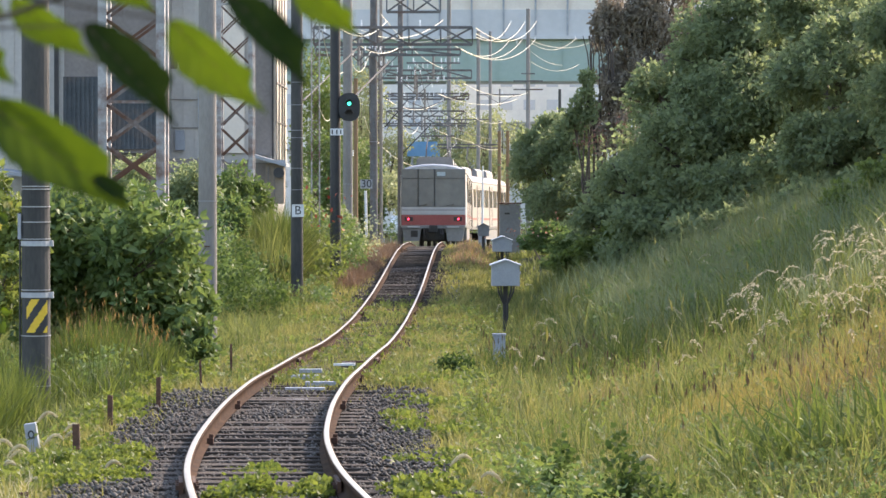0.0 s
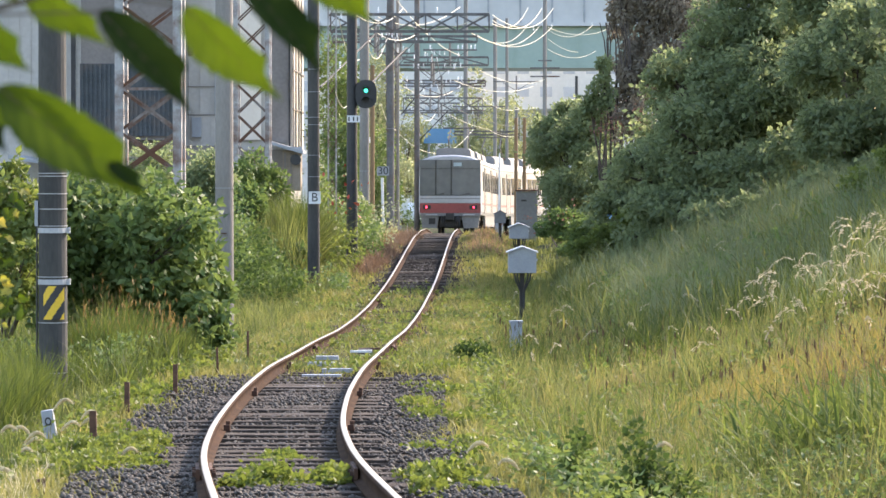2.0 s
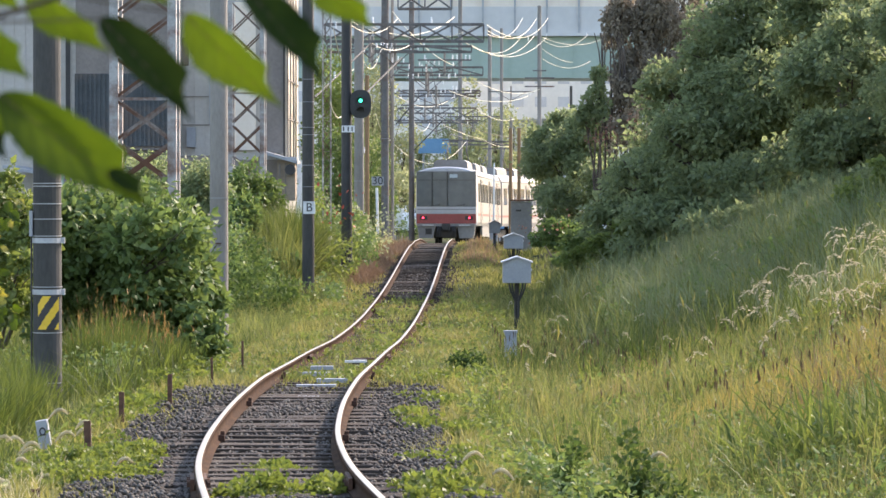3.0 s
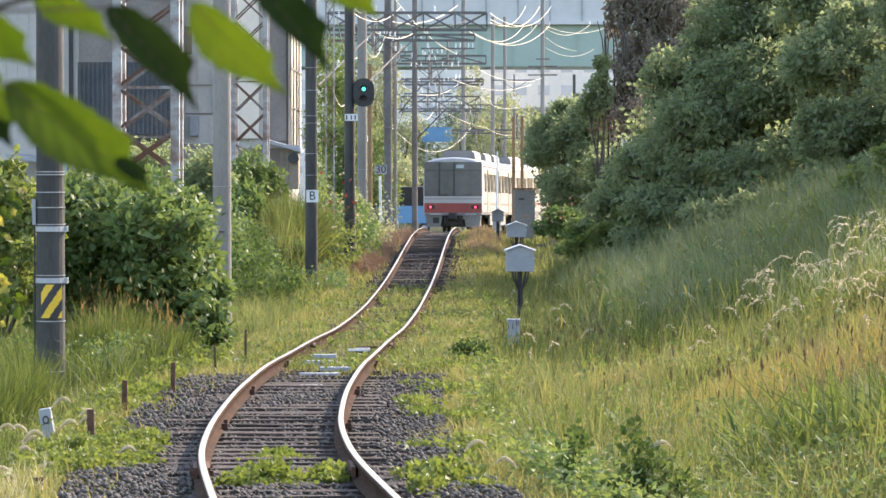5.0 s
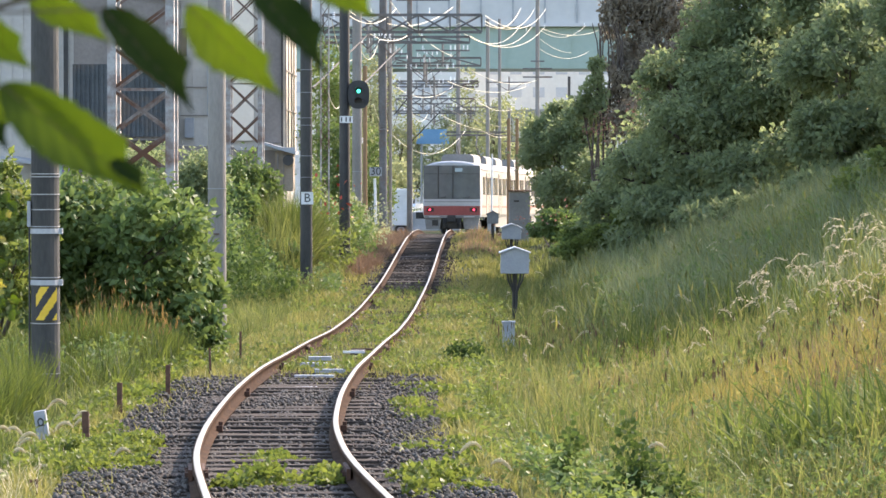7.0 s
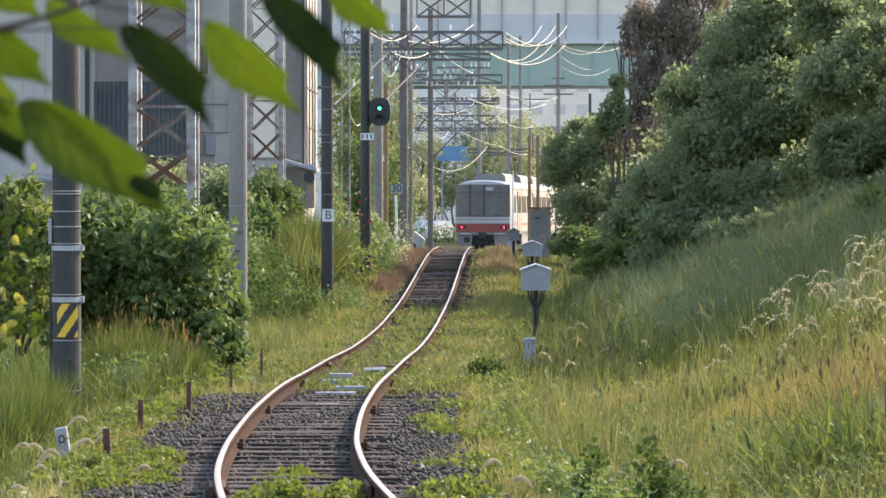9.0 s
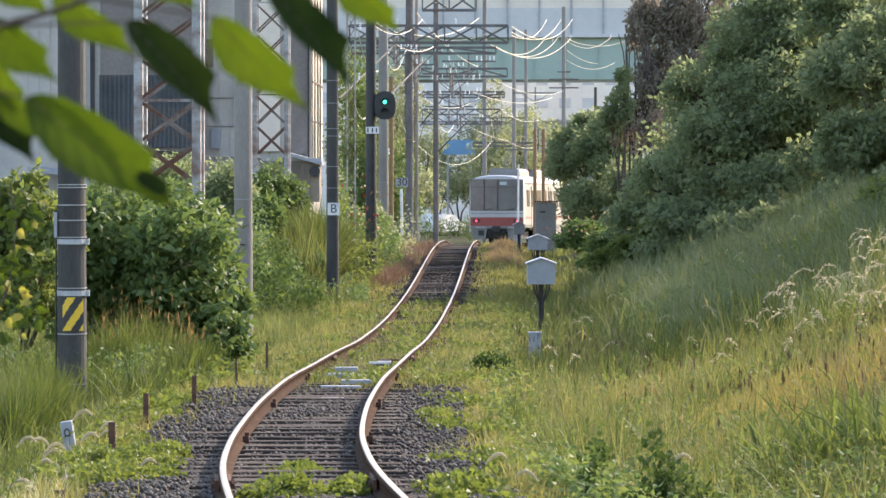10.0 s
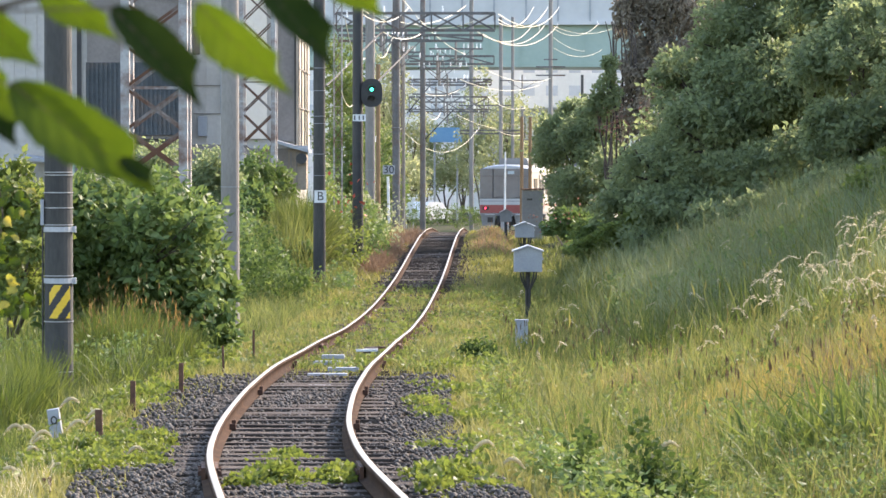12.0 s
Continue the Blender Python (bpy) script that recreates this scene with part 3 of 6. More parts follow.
def build_masts():
    m = lattice_mast(-6.207, 70, 1.190, 0.9, 9.5, 0.87, "rusting white-painted steel lattice mast")
    z = m.location.z
    boxpart("number_plate", (0.595, -0.47, 1.962 - z), (0.13, 0.02, 0.38), M_WHITE, m, "small white plate with unreadable marks")
    lattice_mast(-5.850, 100, 0.933, 0.9, 10, 0.900, "grey steel lattice mast with rusty legs")
    lattice_mast(-3.325, 95, 0.222, 0.25, 10, 0.317, "thin rusty lattice mast", M_LATTICE)
    lattice_mast(-2.650, 150, 0.400, 0.4, 9, 0.550, "thin grey lattice mast", M_GANTRY)


def build_signal():
    d = 92
    x = -2.683
    s = round_pole("signal_post", x, d, 0.155, 7.5, M_BLACK, "dark signal post with an oval head showing a green light", group="")
    z = s.location.z
    bm = bmesh.new()
    w, h = 0.291, 0.383
    prof = [(w * math.copysign(abs(cos(a)) ** 0.75, cos(a)), h * math.copysign(abs(sin(a)) ** 0.75, sin(a))) for a in [2 * pi * i / 32 for i in range(32)]]
    cx, cz = -2.300 - x, 4.247 - z
    prism(bm, [(cx + a, cz + b) for a, b in prof], -0.16, -0.04)
    head = part("signal_head", bm, M_BLACK, s, "black oval signal backboard")
    for v, mt in ((158, M_GO), (176, M_BLACK)):
        zz = 2.3 - (v - 291) / 6000 * 92 - z
        bm = bmesh.new()
        tube(bm, (cx, -0.17, zz), (cx, -0.155, zz), 0.048, n=20)
        part("lens", bm, mt, head, "lit green lens" if mt is M_GO else "unlit dark lens")
        bm = bmesh.new()
        n = 12
        A = [(cx + 0.11 * cos(pi * i / n), 0.11 * sin(pi * i / n)) for i in range(n + 1)]
        for i in range(n):
            q = [bm.verts.new((A[j][0], yy, zz + A[j][1])) for j, yy in ((i, -0.16), (i + 1, -0.16), (i + 1, -0.38), (i, -0.38))]
            bm.faces.new(q)
        part("hood", bm, M_BLACK, head)
    boxpart("bracket", (cx / 2, 0, 4.002 - z), (abs(cx) + 0.2, 0.08, 0.10), M_BLACK, s)
    boxpart("bracket", (cx / 2, 0, 4.523 - z), (abs(cx) + 0.2, 0.06, 0.06), M_BLACK, s)
    pl = boxpart("plate", (-2.637 - x, -0.15, 3.573 - z), (0.353, 0.015, 0.184), M_WHITE, s, "white plate with dark unreadable marks")
    for u in (604, 612, 619):
        boxpart("mark", ((u - 784) / 6000 * 92 - x, -0.16, 3.573 - z), (0.035, 0.006, 0.12), M_BLACK, pl)

    round_pole("concrete_pole", -2.754, 108, 0.165, 9, M_CONC, "pale concrete pole behind the signal", (2.138,))
    round_pole("timber_pole", -2.734, 118, 0.085, 5.8, M_TIMBER, "thin brown wooden pole")
    round_pole("utility_pole", -2.229, 125, 0.15, 10, M_GANTRY, "grey concrete pole beside the speed sign", (3.675,))
    round_pole("utility_pole", -1.500, 150, 0.13, 10, M_GANTRY, "slim grey pole at the end of the line of poles")
    round_pole("utility_pole", -2.115, 135, 0.07, 10, M_CONC, "slim grey concrete pole beside the line")

    # speed sign
    sg = thing("speed_sign", -2.221, 112, gz(-2.221, 112) - 0.1, "white speed board with black figures on a white post", "sign")
    z = sg.location.z
    bm = bmesh.new()
    tube(bm, (0.0, 0, 0), (-0.05, 0, 1.908 - z), 0.045, n=10)
    part("post", bm, M_WHITE, sg)
    bd = boxpart("board", (-0.02, -0.04, 2.132 - z), (0.40, 0.015, 0.30), M_GREYBOX, sg)
    fig = bpy.data.curves.new("figures", "FONT")
    fig.body, fig.size, fig.align_x, fig.align_y, fig.extrude = "30", 0.36, "CENTER", "CENTER", 0.002
    me = letter_mesh(fig)
    me.materials.append(M_BLACK)
    lo = new("figures", me)
    lo.parent = bd
    lo.matrix_local = pose(-0.02, -0.052, 2.132 - z, 90, 0, 0)


def sag(p, q, drop, n=14):
    p, q = Vector(p), Vector(q)
    return [p.lerp(q, i / n) + Vector((0, 0, -drop * 4 * (i / n) * (1 - i / n))) for i in range(n + 1)]


def insulator(name_parent, p):
    bm = bmesh.new()
    for i in range(4):
        tube(bm, (p[0], p[1], p[2] + i * 0.05), (p[0], p[1], p[2] + i * 0.05 + 0.03), 0.034, 0.02, 8)
    return part("insulator", bm, M_PORC, name_parent)


def gantry(y, xl, xr, zb, h, foot_l, foot_r, label, bay=1.1):
    """A lattice beam over the line on two posts, with cross arms and insulators."""
    g = thing("catenary_gantry", 0, y, 0, label, "gantry", "catenary gantries")
    bm = bmesh.new()
    box(bm, ((xl + xr) / 2, 0, zb), (xr - xl, 0.09, 0.09))
    part("lower_chord", bm, M_GANTRY, g)
    bm = bmesh.new()
    box(bm, ((xl + xr) / 2, 0, zb + h), (xr - xl, 0.09, 0.09))
    part("upper_chord", bm, M_GANTRY, g)
    n = max(2, round((xr - xl) / bay))
    w = (xr - xl) / n
    for i in range(n + 1):
        boxpart("strut", (xl + i * w, 0, zb + h / 2), (0.05, 0.05, h), M_GANTRY, g)
        if i < n:
            for e in ((-1, 1) if h > .5 else (1 if i % 2 else -1,)):
                bm = bmesh.new()
                ang = atan2(h, w * e)
                box(bm, (xl + (i + .5) * w, e * .03, zb + h / 2), (hypot(w, h), 0.04, 0.06), Matrix.Rotation(-ang, 3, "Y"))
                part("diagonal", bm, M_GANTRY, g)
    for xx, ft in ((xl, foot_l), (xr, foot_r)):
        if ft:
            tubepart("post", (xx, 0, gz(xx, y) - 0.3), (xx, 0, zb + h + 1.5), 0.11, M_CONC, g, 0.09)
    for i in range(2):
        xx = xl + (xr - xl) * (0.3 + 0.37 * i)
        insulator(g, (xx, 0, zb + h + 0.05))
    return g


def build_catenary():
    gantry(110, -3.9, 1.236, 6.655, 0.555, False, False, "rusty lattice beam spanning the railway line")
    gantry(124, -4.319, 0.951, 6.826, 0.207, False, False, "flat steel cross beam over the line", 2.0)
    gantry(150, -2.350, 1.650, 6.750, 0.350, False, False, "distant catenary cross beam", 1.2)
    gantry(168, -2.352, 1.708, 6.248, 0.280, False, False, "distant catenary cross beam", 1.0)
    gantry(190, -2.660, 1.773, 5.277, 0.823, False, False, "distant catenary cross beam", 1.6)
    gantry(215, 0.215, 4.157, 4.271, 0.215, False, True, "distant catenary cross beam", 2.0)
    for u, d, r, top in ((862, 212, .13, 30), (883, 218, .11, 30), (810, 206, .14, -40)):
        x = (u - 784) / 6000 * d
        round_pole("catenary_pole", x, d, r, 2.3 - (top - 291) / 6000 * d, M_CONC, "slim grey catenary pole", group="catenary poles")
    gantry(118, -1.652, 0.216, 8.102, 0.669, False, False, "upper lattice beam of the line gantry")
    # steel cross arms with paired insulators
    for u0, u1, v, d, k in ((600, 700, 53, 112, 4), (655, 735, 70, 124, 4), (620, 690, 62, 118, 3), (700, 800, 108, 140, 5), (690, 845, 145, 160, 6), (715, 792, 120, 145, 3), (705, 790, 166, 166, 5), (690, 845, 193, 172, 3), (725, 800, 180, 168, 3), (655, 720, 92, 130, 3), (735, 830, 86, 146, 4), (785, 880, 186, 196, 3), (860, 940, 142, 205, 4)):
        x0, x1, zz = (u0 - 784) / 6000 * d, (u1 - 784) / 6000 * d, 2.3 - (v - 291) / 6000 * d
        arm = thing("cross_arm", (x0 + x1) / 2, d, zz, "steel cross arm carrying small insulators", "cross arm", "cross arms")
        w = x1 - x0
        boxpart("beam", (0, 0, 0), (w, .07, .07), M_GANTRY, arm)
        for i in range(k):
            xx = -w / 2 + w * (i + .5) / k + random.uniform(-.12, .12)
            for e in (-.11, .11):
                if random.random() < .85:
                    insulator(arm, (xx + e + random.uniform(-.05, .05), 0, random.choice((.035, -.2))))
        for e in (-1, 1):
            bm = bmesh.new()
            tube(bm, (0, .05, -.55), (e * w * .32, .05, -.03), .018, n=6)
            part("brace", bm, M_GANTRY, arm)
        tubepart("hanger", (0, .1, -.7), (0, .1, .35), .05, M_CONC, arm, n=10)
    # far utility pole with cross arms
    x = 5.533
    p = round_pole("utility_pole", x, 200, 0.13, 12.333, M_CONC, "far utility pole with cross arms")
    z = p.location.z
    for v in (105, 118, 133):
        boxpart("cross_arm", (0, -0.15, 2.3 - (v - 291) / 30 - z), (1.733 if v != 105 else 0.8, 0.08, 0.08), M_GANTRY, p)
    round_pole("utility_pole", 7.030, 190, 0.09, 7.335, M_CONC_DARK, "short dark pole above the bushes")
    # wires
    wires = thing("overhead_wires", 0, 110, 0, "slack pale overhead wires shining in the low sun", "wires")
    def wire(a, b, drop, r=0.013):
        P = [Vector(((u - 784) / 6000 * d, d - 110, 2.3 - (v - 291) / 6000 * d)) for u, v, d in (a, b)]
        bm = bmesh.new()
        chain(bm, sag(P[0], P[1], drop), r, n=5)
        part("wire", bm, M_WIRE, wires)
    spans = [((857, 24, 110), (965, 12, 200), .75), ((857, 34, 110), (945, 12, 200), .65), ((857, 40, 110), (920, 12, 200), .5),
             ((820, 56, 124), (962, 46, 200), .8), ((830, 60, 124), (940, 44, 200), .7), ((838, 66, 124), (918, 44, 200), .5),
             ((955, 46, 200), (1075, 42, 230), 0.55), ((955, 50, 200), (1035, 42, 230), 0.6), ((955, 84, 200), (1040, 88, 230), 0.5),
             ((955, 66, 200), (1010, 90, 230), 0.2), ((835, 122, 150), (950, 138, 200), 0.4), ((838, 170, 168), (905, 190, 190), 0.3),
             ((690, 232, 150), (822, 228, 190), 1.1), ((780, 200, 168), (850, 226, 190), 0.1), ((850, 226, 190), (900, 238, 215), 0.2),
             ((586, 30, 95), (604, 100, 104), 0.1), ((604, 98, 104), (640, 70, 120), 0.35), ((640, 90, 120), (672, 60, 124), 0.5),
             ((596, 0, 95), (660, 36, 124), 0.1), ((600, 10, 95), (700, 12, 124), 0.5), ((655, 28, 124), (800, 10, 140), 0.5),
             ((660, 180, 125), (690, 225, 150), 0.4), ((580, 160, 92), (600, 185, 100), 0.2), ((690, 0, 124), (800, 96, 150), 0.3),
             ((760, 110, 150), (836, 105, 150), 0.25), ((700, 150, 150), (800, 150, 168), 0.5), ((726, 190, 150), (756, 198, 168), 0.45),
             ((700, 40, 124), (850, 20, 110), 0.35), ((720, 60, 124), (640, 45, 110), 0.3), ((790, 140, 150), (930, 150, 190), 0.4)]
    for a, b, dr in spans:
        wire(a, b, dr)
    for u, v, d in ((640, 250, 112), (588, 118, 92), (590, 30, 92), (662, 62, 120), (670, 62, 120), (700, 88, 124), (742, 100, 150), (750, 90, 150), (796, 140, 150), (803, 140, 150), (706, 140, 150), (735, 160, 150), (930, 52, 160), (962, 46, 200), (1033, 42, 225), (1075, 42, 230)):
        insulator(wires, ((u - 784) / 6000 * d, d - 110, 2.3 - (v - 291) / 6000 * d))
    # contact and messenger wire over the track
    for h, dr in ((4.9, 0.05), (5.6, 0.35)):
        for y0, y1 in ((110, 150), (150, 190)):
            bm = bmesh.new()
            chain(bm, sag((line_x(y0), y0 - 110, line_z(y0) + h), (line_x(y1), y1 - 110, line_z(y1) + h), dr), 0.012, n=5)
            part("contact_wire", bm, M_GANTRY, wires)
    for u0, v0, d0, u1, v1, d1 in ((640, 148, 96, 706, 82, 110), (724, 250, 150, 778, 194, 150), (553, 152, 95, 652, 56, 110), (696, 200, 150, 738, 150, 150)):
        a = Vector(((u0 - 784) / 6000 * d0, d0 - 110, 2.3 - (v0 - 291) / 6000 * d0))
        b = Vector(((u1 - 784) / 6000 * d1, d1 - 110, 2.3 - (v1 - 291) / 6000 * d1))
        bm = bmesh.new()
        tube(bm, a, b, 0.028, n=6)
        part("stay", bm, M_UNDER, wires)


# ---------- trackside boxes and markers ----------
def relay_box(x, y, w, h, foot, zc, label, cables=True, paint=None):
    z = gz(x, y) - 0.1
    b = thing("relay_box", x, y, z, label, "relay box", "trackside boxes")
    zz = zc - z
    bm = bmesh.new()
    prism(bm, [(-w / 2, zz - h / 2), (w / 2, zz - h / 2), (w / 2, zz + h / 2 - 0.1), (0, zz + h / 2), (-w / 2, zz + h / 2 - 0.1)], -0.22, 0.22)
    part("body", bm, paint or M_GREYBOX, b, bevel=0.01)
    bm = bmesh.new()
    prism(bm, [(-w / 2 - .035, zz + h / 2 - .12), (-w / 2 - .035, zz + h / 2 - .095), (0, zz + h / 2 + .02), (w / 2 + .035, zz + h / 2 - .095), (w / 2 + .035, zz + h / 2 - .12), (0, zz + h / 2 - .005)], -0.27, 0.27)
    part("lid", bm, paint or M_ROOFEDGE, b, "pale gabled lid")
    tubepart("post", (0, 0, 0), (0, 0, zz - h / 2), 0.05, M_UNDER, b)
    if cables:
        for e in (-.16, -.1, .12, .18):
            bm = bmesh.new()
            chain(bm, [(e, -.1, zz - h / 2), (e * 0.9, -.1, zz - h / 2 - .12), (e * 0.25, -.05, zz - h / 2 - .38), (e * .2, -.04, 0)], 0.018, n=6)
            part("cable", bm, M_BLACK, b)
    boxpart("hasp", (w / 2 + .01, -.1, zz), (0.03, 0.06, 0.05), M_STEEL, b)
    return b


def build_barrier():
    x, y = 1.813, 128
    b = thing("crossing_arm", x, y, gz(x, y) - .1, "thin white raised level-crossing arm", "barrier")
    z = b.location.z
    boxpart("drive_box", (0, 0, .5), (.3, .35, .9), M_GREYBOX, b, bevel=.02)
    tubepart("arm", (0, -.2, .8), (.02, -.2, 2.791 - z), .045, M_WHITE, b, .03, 10)


def build_boxes():
    build_barrier()
    relay_box(1.470, 70, 0.583, 0.537, 0, 0.363, "grey gabled relay box on a dark post in the grass")
    relay_box(1.840, 92, 0.521, 0.414, 0, 0.537, "smaller grey relay box on a post by the track")
    relay_box(1.566, 108, 0.360, 0.396, 0, 0.680, "small dark grey trackside box", False, M_TRAIN_GREY)
    x = 2.546
    c = thing("equipment_cabinet", x, 114, gz(x, 114) - 0.3, "tall weathered grey equipment cabinet with a rusty lid", "cabinet")
    z = c.location.z
    boxpart("body", (0, 0, (1.445 - z) / 2), (0.703, 0.6, 1.445 - z), M_TRAIN_GREY, c, bevel=0.015)
    boxpart("lid", (0, -.02, 1.483 - z), (0.779, 0.7, 0.05), M_RUST, c)
    boxpart("vent", (-0.1, -0.305, 1.141 - z), (0.18, 0.02, 0.06), M_UNDER, c)
    for u in (899, 914):
        xx = (u - 784) / 6000 * 117
        round_pole("timber_post", xx, 117, 0.065, 3.957, M_TIMBER, "brown weathered timber post", group="timber posts")
    boxthing = thing("cable_marker", 0.997, 52, gz(0.997, 52), "small pale blue-grey box half hidden in grass", "marker")
    zz = -0.187 - boxthing.location.z
    boxpart("body", (0, 0, zz / 2), (0.19, 0.14, zz + 0.18), M_GREYBOX, boxthing, bevel=0.015)
    boxpart("cap", (0, 0, zz + 0.10), (0.21, 0.16, 0.03), M_GREYBOX, boxthing)
    # pale boundary stone with a ring, rusty stakes
    d = 30.5
    s = thing("boundary_stone", -3.599, d, -0.160, "pale grey marker stone with a black ring", "marker")
    h = 0.264
    bm = bmesh.new()
    box(bm, (0, 0, h / 2), (0.107, 0.1, h))
    st = part("stone", bm, M_GREYBOX, s, bevel=0.008)
    bm = bmesh.new()
    n = 20
    for i in range(n):
        a, b = 2 * pi * i / n, 2 * pi * (i + 1) / n
        q = [bm.verts.new((r * cos(t), -0.053, h * 0.62 + r * 1.3 * sin(t))) for r, t in ((0.018, a), (0.03, a), (0.03, b), (0.018, b))]
        bm.faces.new(q)
    box(bm, (0, -0.053, h * 0.5), (0.06, 0.004, 0.012))
    part("ring_mark", bm, M_BLACK, st)
    s.rotation_euler = (0, radians(-9), 0)
    for u, v0, v1, w, d in ((151, 725, 785, 12, 29.2), (209, 674, 715, 9, 34), (295, 642, 680, 8, 37), (58, 846, 890, 15, 24), (424, 583, 602, 4, 46), (371, 612, 640, 4, 42)):
        x = (u - 784) / 6000 * d
        zt = 2.3 - (v0 - 291) / 6000 * d
        zg = min(gz(x, d), 2.3 - (v1 - 291) / 6000 * d) - 0.1
        k = thing("stake", x, d, zg, "short rusty steel stake beside the ballast", "stake", "rusty stakes")
        bm = bmesh.new()
        ww = w / 6000 * d
        box(bm, (0, 0, (zt - zg) / 2), (ww, ww * .3, zt - zg))
        box(bm, (ww * .4, ww * .4, (zt - zg) / 2), (ww * .25, ww * .6, zt - zg))
        part("angle_iron", bm, M_RUST, k)
        k.rotation_euler = (0, radians(random.uniform(-3, 6)), 0)
    # white boards of a train-stop coil between the rails
    d0 = 42.0
    coil = thing("track_coil", line_x(d0), d0, line_z(d0), "white slatted train-stop coil lying between the rails", "track coil")
    for y, u0, u1 in ((-3.2, 520, 560), (-1.0, 520, 590), (0.2, 556, 610), (1.6, 530, 578), (3.0, 545, 585)):
        x0, x1 = [(u - 784) / 6000 * (d0 + y) - line_x(d0) for u in (u0, u1)]
        boxpart("slat", ((x0 + x1) / 2, y, -0.12 - 0.01), (x1 - x0, 0.13, 0.05), M_GREYBOX, coil)
    d1 = 47.5
    c2 = thing("track_coil", -1.203, d1, line_z(d1), "dark transponder with pale cross bars between the rails", "track coil")
    boxpart("body", (0, 0, -0.10), (0.2, 0.5, 0.12), M_UNDER, c2, bevel=0.02)
    boxpart("cross_bar", (-0.05, -0.3, -0.05), (0.30, 0.06, 0.03), M_WHITE, c2)
    boxpart("cross_bar", (0.05, 0.4, -0.05), (0.30, 0.06, 0.03), M_RUST, c2)


# ---------- factory, viaduct, distance ----------
def build_factory():
    d = 128
    g = -1.2
    f = thing("factory", 0, d, g, "grey sheet-clad trackside factory with lean-to sheds", "building")
    def wall(u0, u1, v0, v1, y, depth, mt, name, label=""):
        x0, x1 = [(u - 784) / 6000 * (d + y) for u in (u0, u1)]
        z0, z1 = [2.3 - (v - 291) / 6000 * (d + y) - g for v in (v1, v0)]
        return boxpart(name, ((x0 + x1) / 2, y + depth / 2, (z0 + z1) / 2), (x1 - x0, depth, z1 - z0), mt, f, label)
    wall(-60, 500, -120, 420, 0, 9.7, M_WALL, "main_wall", "grey sheet-metal wall with vertical seams")
    for u in range(-40, 500, 20):
        wall(u, u + 1.5, -120, 250, -0.03, 0.03, M_WALL, "seam")
    xs, za, zb = -284 / 6000 * d, 2.3 - (268 - 291) / 6000 * d - g, 2.3 + 411 / 6000 * d - g
    boxpart("side_wall", (xs + .04, 4.85, (za + zb) / 2), (.08, 9.7, zb - za), M_CREAM, f, "cream side wall in full sun")
    for yy in (.15, 2.4, 4.8, 7.2):
        boxpart("side_joint", (xs + .10, yy, (za + zb) / 2), (.05, .05, zb - za), M_SHEDGREY, f)
    for v in (40, 120, 190):
        boxpart("side_joint", (xs + .10, 4.85, 2.3 - (v - 291) / 6000 * d - g), (.04, 9.7, .06), M_SHEDGREY, f)
    wall(497, 500, -120, 262, -0.22, 0.1, M_UNDER, "drain_pipe")
    for v in (60, 150, 200):
        wall(318, 404, v, v + 1.5, -0.05, 0.05, M_SHEDGREY, "joint")
    wall(326, 342, 205, 240, -0.25, 0.25, M_GREYBOX, "meter_box")
    wall(462, 497, -120, 250, -0.15, 0.15, M_SHEDGREY, "door", "dark grey sliding door")
    wall(318, 330, 47, 96, -0.06, 0.06, M_GLASS_DARK, "window")
    wall(366, 374, 40, 200, -0.06, 0.06, M_STEEL, "downpipe")
    wall(404, 448, -60, 245, -0.2, 0.2, M_BOARDING, "panel", "white boarded panel")
    wall(130, 300, -120, 245, -2.0, 2.0, M_SHEDGREY, "annex", "brownish grey annex")
    wall(128, 306, 110, 238, -2.12, 0.12, M_DARKCORR, "corrugated_screen", "dark corrugated screen")
    for u in range(130, 304, 8):
        wall(u, u + 3.5, 110, 238, -2.17, 0.05, M_DARKCORR, "rib")
    wall(112, 120, 20, 230, -2.3, 0.1, M_UNDER, "pipe")
    # solid grey blocks stand in for the shade inside open bays
    wall(310, 380, 255, 420, -1.0, 1.0, M_SHEDGREY, "bay_block", "solid grey block standing in for a shaded open bay")
    wall(405, 500, 262, 420, -1.0, 1.0, M_SHEDGREY, "bay_block", "solid grey block standing in for a shaded open bay")
    # lean-to roofs
    for u0, v0, u1, v1, y in ((215, 266, 312, 285, -4), (332, 292, 372, 306, -3), (460, 246, 522, 264, -3), (0, 272, 120, 292, -5)):
        x0, x1 = [(u - 784) / 6000 * (d + y) for u in (u0, u1)]
        z0, z1 = [2.3 - (v - 291) / 6000 * (d + y) - g for v in (v0, v1)]
        bm = bmesh.new()
        prism(bm, [(x0, z0), (x1, z1), (x1, z1 - .12), (x0, z0 - .12)], y, -0.05)
        part("lean_to_roof", bm, M_GREYBOX, f)
    wall(486, 518, 262, 335, -2.6, 1.4, M_CUPBOARD, "meter_box", "beige boarded meter cupboard")
    wall(484, 521, 257, 263, -2.8, 1.7, M_GREYBOX, "cupboard_roof")
    wall(489, 492, 268, 330, -2.64, .04, M_SHEDGREY, "cupboard_joint")
    wall(500, 502, 268, 330, -2.64, .04, M_SHEDGREY, "cupboard_joint")
    bm = bmesh.new()
    xx, zz = -5.727, 2.530 - g
    tube(bm, (xx, -3.0, zz), (xx, -2.55, zz), 0.2, n=16)
    part("extractor", bm, M_BLACK, f)
    wall(80, 170, 282, 300, -5.3, 0.2, mat("purple_board", (0.35, 0.22, 0.5)), "sign_board", "faded purple sign board")
    wall(104, 108, 270, 420, -5.5, 0.2, M_GREEN, "post")


